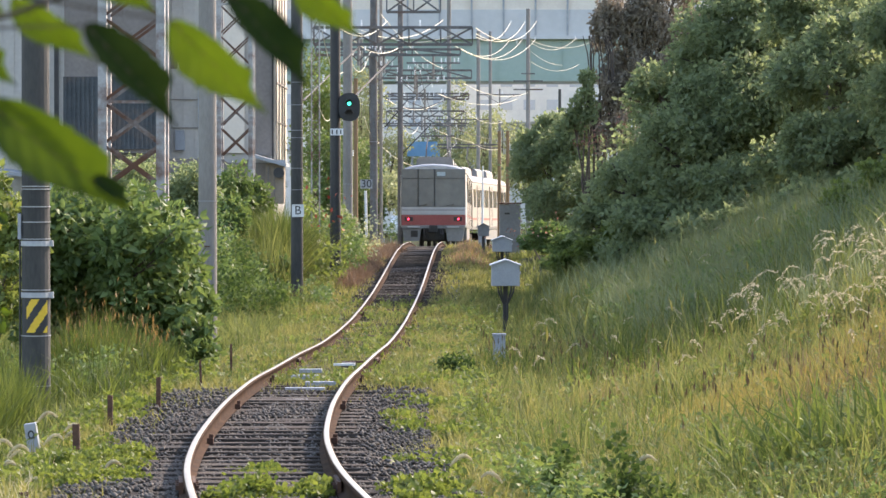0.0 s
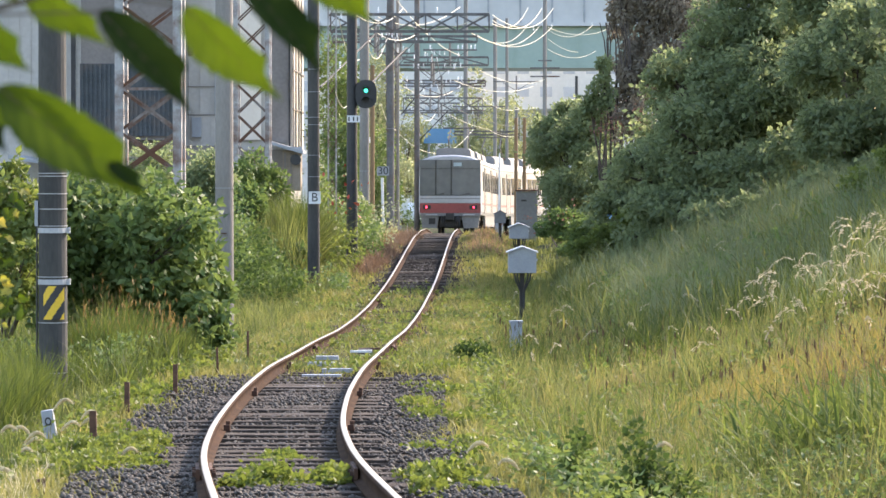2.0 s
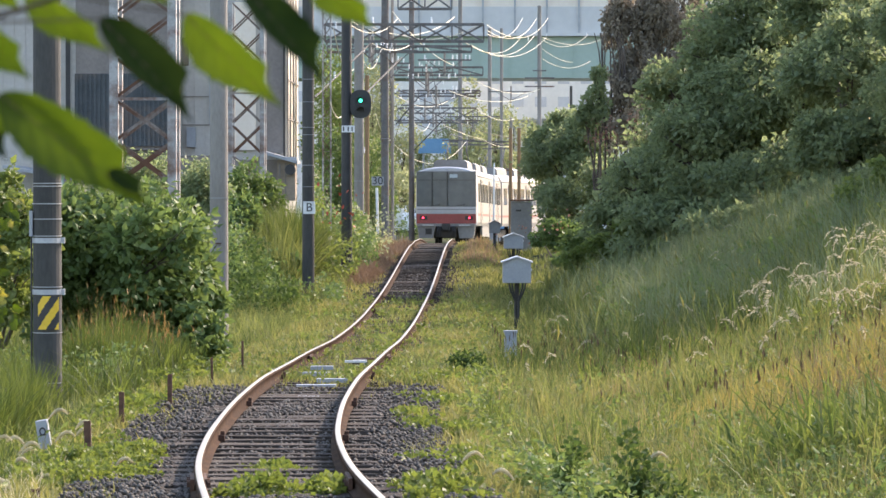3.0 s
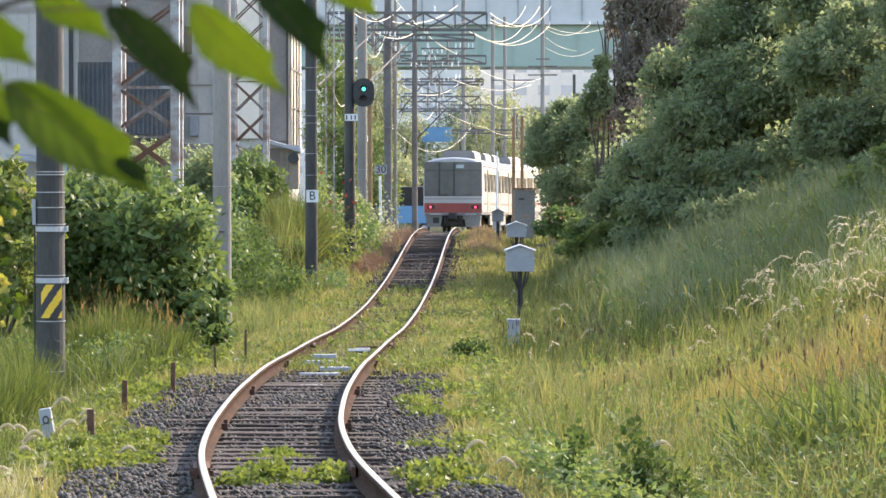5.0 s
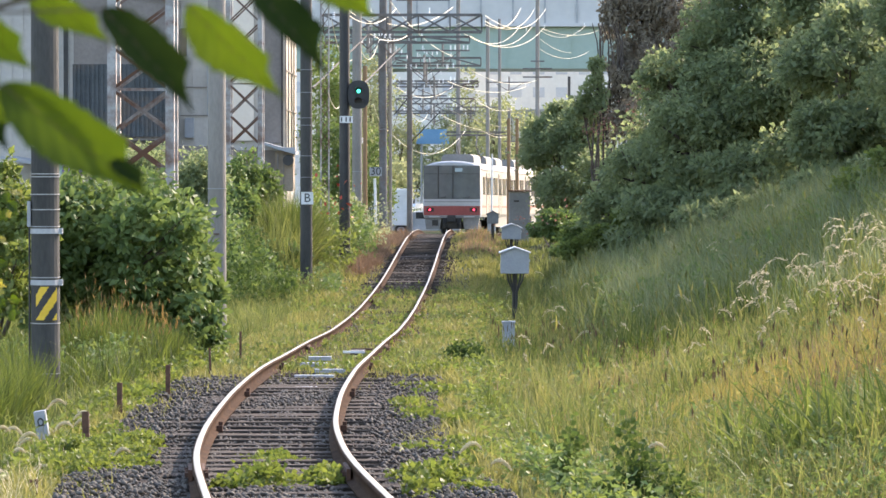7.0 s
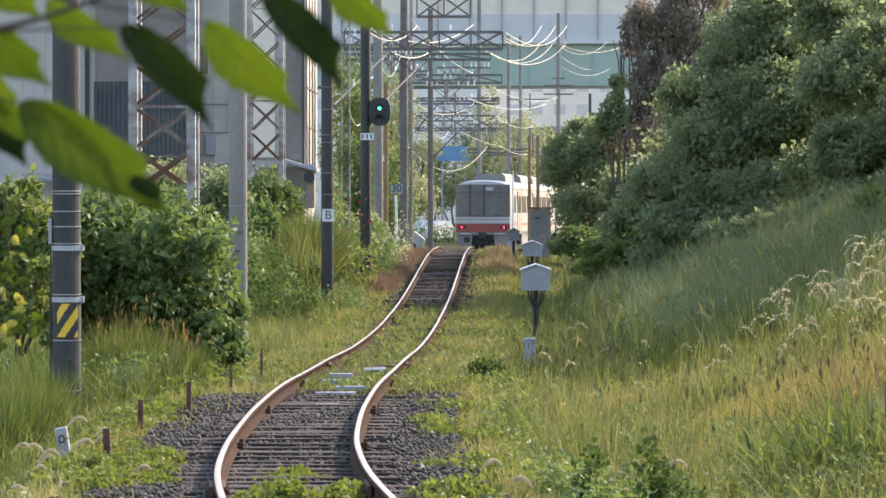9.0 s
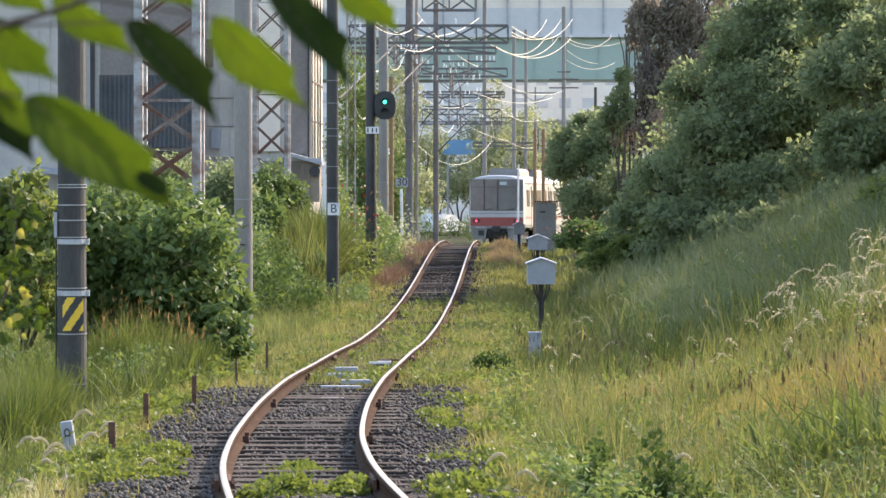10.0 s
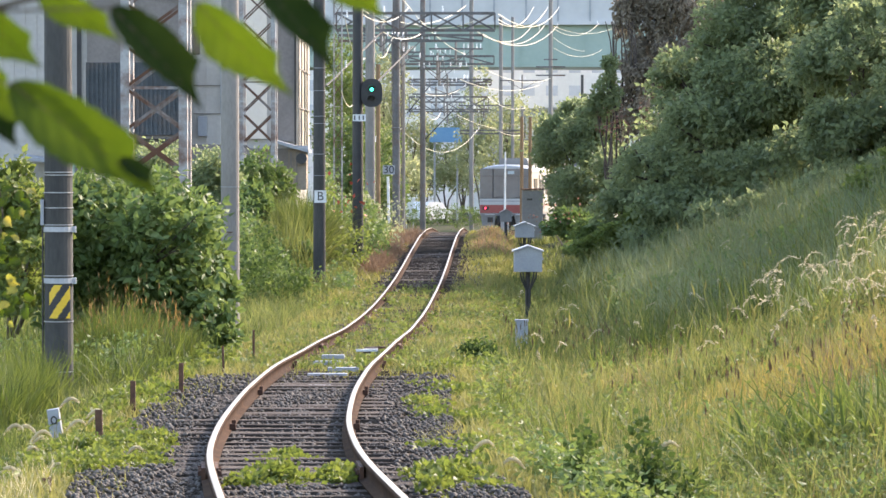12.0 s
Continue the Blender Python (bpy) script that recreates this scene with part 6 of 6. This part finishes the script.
# ---------- ballast stones ----------
def build_stones():
    base = np.array([(0, 0, 1), (1, 0, 0), (0, 1, 0), (-1, 0, 0), (0, -1, 0), (0, 0, -1)], float)
    tri = np.array([(0, 1, 2), (0, 2, 3), (0, 3, 4), (0, 4, 1), (5, 2, 1), (5, 3, 2), (5, 4, 3), (5, 1, 4)])

    def lumps(n):
        V = base[None] * rng.uniform(.65, 1.25, (n, 6, 1))
        a = rng.uniform(0, 2 * pi, n)
        c, sn = np.cos(a)[:, None], np.sin(a)[:, None]
        return np.stack([V[..., 0] * c - V[..., 1] * sn, V[..., 0] * sn + V[..., 1] * c, V[..., 2] * .75 + V[..., 0] * .3], -1)

    def places(n, ya, yb, k):
        y = ya * (yb / ya) ** rng.uniform(0, 1, n)
        u = rng.uniform(-1.6, 1.6, n) * np.where(np.asarray(y) > 60, .56, 1)
        keep = (rng.uniform(0, 1, n) < np.where(np.abs(u) > 1.0, 1.0, k)) & (np.abs(np.abs(u) - .5665) > .07)
        u, y = u[keep], y[keep]
        x = line_x(y) + u
        z = np.where(np.abs(u) < 1.55, line_z(y) - .196 + (.03 + .035 * smooth(.75, 1.0, np.abs(u))) * rng.uniform(0, 1, len(u)), np.maximum(ground_z(x, y), line_z(y) - .205 - (np.abs(u) - 1.55) * .75) + .012)
        return np.stack([x, y, z], 1)
    P = np.concatenate([places(30000, 16, 41, .9), places(3500, 81, 97, .5)])
    P[:, 2] += .045 * clumps(P, 2.6, 1.0) * smooth(.35, .75, clumps(P, 1.1, 4.0))
    n = len(P)
    s = rng.uniform(.008, .026, n) * (1 + .006 * P[:, 1])
    V = lumps(n) * s[:, None, None] + P[:, None]
    F = (np.arange(n) * 6)[:, None, None] + tri[None]
    o = raw("ballast_stones", V.reshape(-1, 3), F.reshape(-1, 3), M_STONE, track)
    tagged(o, "grey crushed stone", kind="stuff")
    shapes = []
    for v in lumps(8):
        me = bpy.data.meshes.new("stone")
        me.from_pydata([tuple(q) for q in v], [], [tuple(t) for t in tri])
        me.materials.append(M_STONE1)
        shapes.append(me)
    for i, q in enumerate(places(520, 20, 25, .4)[:290]):
        o = new("stone", shapes[i % 8])
        o.parent = track
        o.location, o.rotation_euler, o.scale = q + np.array([0, 0, .012]), (0, 0, random.uniform(0, 6.28)), [random.uniform(.022, .036)] * 3


build_stones()


# ---------- the train ----------
def body_profile(w=1.365, inset=0.0):
    """Cross section of the car body (across, up), from floor to roof."""
    P = [(-w + .04, 0.86), (w - .04, 0.86), (w, 1.0), (w, 2.2), (w - .03, 3.0)]
    for i in range(1, 8):
        a = pi * i / 8
        P.append(((w - .05) * cos(a), 3.05 + .42 * sin(a) ** .7))
    P += [(-w + .03, 3.0), (-w, 2.2), (-w, 1.0)]
    return [(a * (1 - inset), b) for a, b in P]


CAR = 18.0


def train_car(name, rear):
    """One car; its origin is on the rails at its middle, the end towards -y is its tail."""
    c = thing(name, 0, 0, 0, "commuter rail car with dark windscreen, white and red bands" if rear else "leading commuter rail car with pale steel sides", "train", "train cars")
    y0, y1 = -CAR / 2, CAR / 2 - .25
    bm = bmesh.new()
    prism(bm, body_profile(), y0 + .3, y1)
    part("body", bm, M_TRAIN_STEEL, c, "pale stainless steel body")
    for s in (-1, 1):
        for yy in (-6.0, 0.0, 6.0):
            dr = boxpart("door", (s * 1.362, yy, 1.95), (0.03, 1.3, 1.95), M_TRAIN_STEEL, c)
            for e in (-.33, .33):
                boxpart("door_window", (s * 1.38, yy + e, 2.3), (0.012, 0.46, 0.8), M_GLASS_DARK, dr)
            boxpart("door_seam", (s * 1.38, yy, 1.95), (0.008, 0.02, 1.9), M_UNDER, dr)
            for e in (-.66, .66):
                boxpart("door_edge", (s * 1.378, yy + e, 1.95), (0.01, 0.03, 1.95), M_UNDER, dr)
        for yy in (-7.7, -4.1, -2.1, 2.1, 4.1, 7.7):
            boxpart("side_window", (s * 1.366, yy, 2.32), (0.03, 1.5 if abs(yy) < 7 else 0.9, 0.82), M_GLASS_DARK, c)
        boxpart("red_stripe", (s * 1.368, 0.1, 1.35), (0.008, CAR - .6, 0.10), M_TRAIN_RED, c)
        boxpart("skirt", (s * 1.25, 0, 0.62), (0.1, 9.0, 0.5), M_TRAIN_GREY, c)
        boxpart("gutter", (s * 1.33, 0, 3.06), (0.05, CAR - .8, 0.04), M_TRAIN_GREY, c)
    for yy in (-6.2, 6.2):
        b = boxpart("bogie", (0, yy, 0.48), (1.9, 2.6, 0.35), M_UNDER, c)
        for e in (-1.05, 1.05):
            for s in (-.55, .55):
                bm = bmesh.new()
                tube(bm, (s - .06, yy + e, .43), (s + .06, yy + e, .43), .43, n=20)
                part("wheel", bm, M_UNDER, b)
    for yy in (-5.0, 0.8, 5.6):
        bm = bmesh.new()
        prism(bm, [(-.78, 3.40), (.78, 3.40), (.74, 3.70), (.6, 3.80), (-.6, 3.80), (-.74, 3.70)], yy - 1.6, yy + 1.6)
        ac = part("roof_unit", bm, M_TRAIN_GREY, c, "grey roof cooling unit")
        for e in (-1, 1):
            boxpart("grille", (e * .34, yy, 3.805), (0.4, 2.4, 0.02), M_UNDER, ac)
    bm = bmesh.new()
    for s in (-.5, .5):
        chain(bm, [(s, -1.6 + 0.2, 3.75), (s * .9, -2.6, 4.25), (s * .8, -1.7, 4.80)], .03, n=6)
    tube(bm, (-.75, -1.7, 4.82), (.75, -1.7, 4.82), .03, n=6)
    tube(bm, (-.75, -1.5, 4.82), (.75, -1.5, 4.82), .03, n=6)
    tube(bm, (-.6, -1.4, 3.72), (.6, -1.4, 3.72), .05, n=6)
    part("pantograph", bm, M_GANTRY, c)
    if rear:
        # cab end: rounded white surround, dark windscreen, bands, lamps, skirt, coupler
        bm = bmesh.new()
        prof = body_profile()
        rings = [(y0 + .3, 1.0, 0.0), (y0 + .12, .992, .0), (y0 + .03, .965, .02), (y0, .93, .05)]
        cz = 2.1
        V = [[bm.verts.new((a * k, yy, cz + (b - cz) * (k - (.01 if b > 3 else 0)))) for a, b in prof] for yy, k, _ in rings]
        n = len(prof)
        for i in range(len(rings) - 1):
            for j in range(n):
                bm.faces.new((V[i][j], V[i][(j + 1) % n], V[i + 1][(j + 1) % n], V[i + 1][j]))
        bm.faces.new(V[-1])
        cab = part("cab_end", bm, M_TRAIN_WHITE, c, "white rounded cab end")
        f = y0 - .012
        boxpart("windscreen", (0, f, 2.47), (2.62, .03, 1.55), M_SCREEN, cab, "wide dark windscreen", bevel=.012)
        for xx in (-.62, .05):
            boxpart("pillar", (xx, f - .02, 2.47), (.05, .02, 1.53), M_BLACK, cab)
        boxpart("transom", (0, f - .02, 2.86), (2.50, .015, .025), M_BLACK, cab)
        boxpart("destination_display", (.32, f - .022, 3.04), (.34, .012, .16), mat("display", (.3, .38, .42), None, 4, 20, .3), cab, "small pale destination display")
        for xx in (-.35, .75):
            bm = bmesh.new()
            tube(bm, (xx, f - .04, 1.75), (xx + .1, f - .05, 1.81), .015, n=6)
            tube(bm, (xx + .1, f - .05, 1.81), (xx - .22, f - .04, 1.74), .012, n=6)
            part("wiper", bm, M_BLACK, cab)
        boxpart("white_band", (0, f, 1.54), (2.60, .03, .29), M_TRAIN_WHITE, cab)
        boxpart("blue_line", (0, f - .018, 1.57), (2.56, .01, .035), M_TRAIN_GREY, cab)
        boxpart("red_band", (0, f, 1.16), (2.62, .035, .42), M_TRAIN_RED, cab, "red band dulled as if by haze")
        boxpart("lower_panel", (0, f, .88), (2.58, .03, .12), M_TRAIN_GREY, cab)
        for s in (-1, 1):
            bz = boxpart("lamp_bezel", (s * 1.0, f - .02, 1.20), (.34, .03, .17), M_UNDER, cab, bevel=.01)
            bm = bmesh.new()
            tube(bm, (s * 1.02, f - .05, 1.20), (s * 1.02, f - .035, 1.20), .042, n=14)
            part("tail_lamp", bm, M_TAIL, bz, "lit red tail lamp")
            bm = bmesh.new()
            prism(bm, [(s * .48, .88), (s * 1.28, .88), (s * 1.2, .30), (s * .58, .30)], y0 + .05, y0 + .3)
            part("skirt", bm, M_TRAIN_GREY, c, "grey end skirt")
            boxpart("step_light", (s * .8, f - .02, .88), (.5, .04, .05), M_TRAIN_WHITE, c)
        boxpart("skirt_vent", (-.78, y0 + .04, .6), (.28, .03, .26), M_UNDER, c)
        boxpart("coupler", (0, y0 - .15, .8), (.34, .5, .3), M_UNDER, c, bevel=.03)
        boxpart("hose_rack", (0, y0 + .15, .62), (.86, .2, .5), M_UNDER, c)
        for xx in (-.35, -.25, .28, .36):
            bm = bmesh.new()
            chain(bm, [(xx, y0, .85), (xx * 1.05, y0 - .12, .6), (xx * .8, y0 - .05, .4)], .025, n=6)
            part("hose", bm, M_BLACK, c)
    else:
        boxpart("end_panel", (0, y0 + .28, 2.0), (2.2, .05, 2.1), M_TRAIN_GREY, c)
        boxpart("gangway", (0, y0 + .05, 1.95), (1.0, .4, 1.9), M_UNDER, c, bevel=.04)
    return c


rear_car = train_car("rail_car", True)
lead_car = train_car("rail_car", False)


# ---------- road vehicles behind the train ----------
def road_vehicle(name, kind, paint, label):
    v = thing(name, 0, 0, 0, label, "truck" if kind == "truck" else "car", "road vehicles")
    if kind == "truck":
        boxpart("cargo_box", (-.6, 0, 1.75), (3.6, 1.9, 1.9), M_GLASS_DARK if paint is M_BLUE else paint, v, bevel=.03)
        boxpart("tank_side", (-.6, .97, 1.1), (3.5, .06, 1.0), paint, v, bevel=.02)
        bm = bmesh.new()
        prism(bm, [(1.25, .5), (2.75, .5), (2.8, 1.2), (2.45, 2.0), (1.25, 2.05)], -.9, .9, "x")
        for q in bm.verts:
            q.co = Vector((q.co.y, q.co.x, q.co.z))
        cabm = part("cab", bm, paint, v)
        boxpart("side_glass", (1.9, .91, 1.6), (.7, .02, .55), M_GLASS_DARK, cabm)
        L = (-1.7, 1.9)
    else:
        bm = bmesh.new()
        prism(bm, [(-2.0, .3), (2.0, .3), (2.05, .75), (1.2, .92), (.6, 1.4), (-1.2, 1.45), (-1.85, .95), (-2.05, .8)], -.82, .82, "x")
        for q in bm.verts:
            q.co = Vector((q.co.y, q.co.x, q.co.z))
        part("body", bm, paint, v, bevel=.03)
        boxpart("side_glass", (-.35, .83, 1.17), (1.7, .02, .36), M_GLASS_DARK, v)
        L = (-1.25, 1.3)
    for xx in L:
        for s in (-.8, .8):
            bm = bmesh.new()
            tube(bm, (xx, s - .1, .33), (xx, s + .1, .33), .33, n=18)
            w = part("tyre", bm, M_BLACK, v)
            bm = bmesh.new()
            tube(bm, (xx, s - .105, .33), (xx, s + .105, .33), .18, n=14)
            part("rim", bm, M_STEEL, w)
    return v


blue_truck = road_vehicle("truck", "truck", M_BLUE, "small truck with a bright blue lower side")
white_truck = road_vehicle("truck", "truck", M_WHITE, "small white box truck")
silver_car = road_vehicle("car", "car", M_STEEL, "silver car on the road behind the line")
parked_car = road_vehicle("car", "car", M_WHITE, "white car parked beyond the road")
parked_car.matrix_world = pose(-1.959, 226, gz(-1.959, 226), 0, 0, 62)
board = thing("notice_board", -2.850, 206, gz(-2.850, 206), "plain white notice board beside the road", "board")
boxpart("panel", (0, 0, 1.45), (.48, .06, 1.2), M_WHITE, board, bevel=.01)
for e in (-.2, .2):
    tubepart("leg", (e, .05, -.1), (e, .05, 1.2), .03, M_STEEL, board)


# ---------- sprig of leaves hanging close to the camera ----------
def big_leaf(name, base, tip, width, up, material, parent, serr=11, cup=0.3, skew=0.1, tooth=0.055, rows=44, cols=6):
    """A toothed, cupped, pointed leaf from base to tip; up turns its face."""
    base, tip, up = Vector(base), Vector(tip), Vector(up)
    d = tip - base
    L = d.length
    d.normalize()
    s = d.cross(up).normalized()
    nrm = s.cross(d).normalized()
    bm = bmesh.new()
    G = []
    for i in range(rows + 1):
        t = i / rows
        smooth_side = width * float(np.interp(t, [0, .04, .14, .34, .52, .66, .76, .88, 1], [.08, .36, .70, 1.0, .92, .66, .40, .16, .0]))
        point_side = width * float(np.interp(t, [0, .04, .14, .34, .52, .62, .67, .70, .76, .86, 1], [.08, .36, .70, .98, 1.0, 1.04, 1.12, .80, .42, .20, .0]))
        ragged = 1.0
        if t > .12:
            ragged = 1 + tooth * (2 * ((t * serr) % 1) - 1) * (1 + .8 * sin(t * 23 + L * 900)) * (.4 + t)
        if i == rows:
            smooth_side = point_side = width * .01
        row = []
        for j in range(-cols, cols + 1):
            q = j / cols
            w = (point_side if q * skew > 0 else smooth_side) * ragged
            p = base + d * (L * (t + skew * q * sin(pi * t))) + s * (q * w * .5) + nrm * (cup * width * (q * q * .6 * (w / width)) - .10 * L * t * t + .022 * width * sin(2 * pi * 8 * (t - .22 * abs(q))) * (1 - abs(q) * .5))
            row.append(bm.verts.new(p))
        G.append(row)
    for i in range(rows):
        for j in range(2 * cols):
            bm.faces.new((G[i][j], G[i][j + 1], G[i + 1][j + 1], G[i + 1][j]))
    o = part(name, bm, material, parent, smooth=True)
    rib = bmesh.new()
    chain(rib, [base + d * (L * t) + nrm * (-.10 * L * t * t + .004 * width) for t in (0, .2, .4, .6, .8, .96)], width * .016, width * .004, 5)
    part('midrib', rib, M_TWIG, o)
    return o


def build_sprig():
    d = 2.0
    def P(u, v, dd=2.0):
        return Vector(((u - 784) / 6000 * dd, dd, 2.3 - (v - 291) / 6000 * dd))
    s = thing("leafy_branch", 0, 0, 0, "overhanging branch with broad toothed sunlit green leaves", "branch")
    bm = bmesh.new()
    chain(bm, [P(-1200, 2800), P(-900, 900), P(-500, 200), P(-200, 60), P(-46, 24), P(47, -1), P(158, -38), P(330, -80), P(620, -130)], .0036, .0007, 8)
    part("twig", bm, M_TWIG, s)
    for pts in ([P(-46, 24), P(60, 20), P(185, 17)], [P(120, -26), P(230, -8), P(337, 9)], [P(330, -80), P(400, -70), P(430, -48)], [P(-200, 60), P(-90, 130), P(9, 153)], [P(480, -105), P(530, -80), P(560, -50)]):
        bm = bmesh.new()
        chain(bm, pts, .0009, .0006, 6)
        part("petiole", bm, M_TWIG, s)
    # dim leaves also take the darker colour, so their shade is painted in
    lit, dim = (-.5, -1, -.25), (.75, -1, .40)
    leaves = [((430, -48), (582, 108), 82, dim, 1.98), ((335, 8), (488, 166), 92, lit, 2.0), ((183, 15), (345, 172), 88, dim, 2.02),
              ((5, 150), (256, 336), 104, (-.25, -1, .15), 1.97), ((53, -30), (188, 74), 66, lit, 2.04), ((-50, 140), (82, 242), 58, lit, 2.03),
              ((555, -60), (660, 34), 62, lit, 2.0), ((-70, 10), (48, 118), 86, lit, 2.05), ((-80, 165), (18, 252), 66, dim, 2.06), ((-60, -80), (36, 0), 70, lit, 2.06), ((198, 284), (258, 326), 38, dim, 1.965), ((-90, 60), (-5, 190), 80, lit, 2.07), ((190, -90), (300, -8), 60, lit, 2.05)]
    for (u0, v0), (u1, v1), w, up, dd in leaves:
        big_leaf("leaf", P(u0, v0, dd), P(u1 + (u1 - u0) * .06, v1 + (v1 - v0) * .10, dd), w * 1.12 / 6000 * dd, up, M_LEAF_SHADED if up is dim else M_LEAF_NEAR, s, skew=random.choice((-.03, -.05, -.07)))
    return s


def build_yellow_sprig():
    def P(u, v, dd=9.0):
        return Vector(((u - 784) / 6000 * dd, dd, 2.3 - (v - 291) / 6000 * dd))
    s = thing("yellowing_vine", 0, 0, 0, "trailing vine with small yellow-green leaves", "vine")
    bm = bmesh.new()
    chain(bm, [P(-160, 1500), P(-110, 800), P(-60, 560), P(-30, 470), P(-20, 380), P(-30, 300)], .006, .002, 6)
    part("stem", bm, M_TWIG, s)
    for k in range(95):
        u, v = random.uniform(-75, 32), random.uniform(330, 580)
        if u > 20 + 15 * sin(v * .06):
            continue
        a = random.uniform(0, 2 * pi)
        l = random.uniform(13, 26)
        dd = 9 + random.uniform(-.15, .15)
        big_leaf("leaf", P(u, v, dd), P(u + l * cos(a), v + abs(l * sin(a)), dd - .02), l * .8 / 6000 * dd, (random.uniform(-.6, .6), -1, random.uniform(-.2, .8)), M_LEAF_YELLOW if random.random() < .22 else M_LEAF_NEAR, s, 3, tooth=.28, rows=16, cols=3)
    return s


sprig = build_sprig()
build_yellow_sprig()


# ---------- what moves ----------
def along(y, back):
    """The point on the line that lies a length ahead of y."""
    s, yy = 0.0, y
    while s < back:
        s += 0.25 * math.hypot(1, line_dir(yy))
        yy += 0.25
    return yy


def car_pose(tail):
    """Pose of a car whose tail is at tail along the line: it sits on its two bogies."""
    ya, yb = along(tail, CAR / 2 - 6.2), along(tail, CAR / 2 + 6.2)
    a = Vector((line_x(ya), ya, line_z(ya)))
    b = Vector((line_x(yb), yb, line_z(yb)))
    d = b - a
    m = (a + b) / 2
    return pose(m.x, m.y, m.z, math.degrees(atan2(d.z, d.y)), 0, math.degrees(-atan2(d.x, d.y)))


def motions():
    ways = [(0, 138.2), (1, 142.0), (2, 145.6), (3, 148.9), (4, 151.4), (5, 153.1), (6, 154.6), (7, 156.2), (8, 158.7), (9, 162.2), (10, 166.2), (10.5, 168.1), (11.25, 171.2), (12, 174.5)]
    walk(rear_car, [(t, car_pose(y)) for t, y in ways])
    walk(lead_car, [(t, car_pose(along(y, CAR))) for t, y in ways])
    sway = [(0, -16.5, 3), (0.5, -18.5, 4), (1, -21, 2), (1.5, -19.5, 2), (2, -20.5, 2), (2.5, -20, 1), (3, -10, -3), (4, -6, -3), (5, -4, -2), (5.5, 0, 0), (6, 1.5, 0), (6.5, 2, -3), (7, -3, -3),
            (8, -6, -3), (9, -7, -2.5), (9.5, -6, -2), (10, -4.5, 0), (11, -4, 0), (11.5, -5, 1), (12, -10, -3)]
    walk(sprig, [(t, pose(a / 3000, 0, -b / 3000)) for t, a, b in sway])
    z = gz(0, 196) + .06
    def drive(v, rows):
        walk(v, [(t, pose(x, 196, z, 0, 0, 180)) for t, x in rows])
    drive(blue_truck, [(0, 16.9), (5.6, -5.5), (12, -31.1)])
    drive(white_truck, [(0, 23.8), (5.7, 1.0), (12, -24.2)])
    drive(silver_car, [(0, 20), (6, 2.2), (7.2, -1.6), (8.8, -4.0), (12, -14)])


motions()
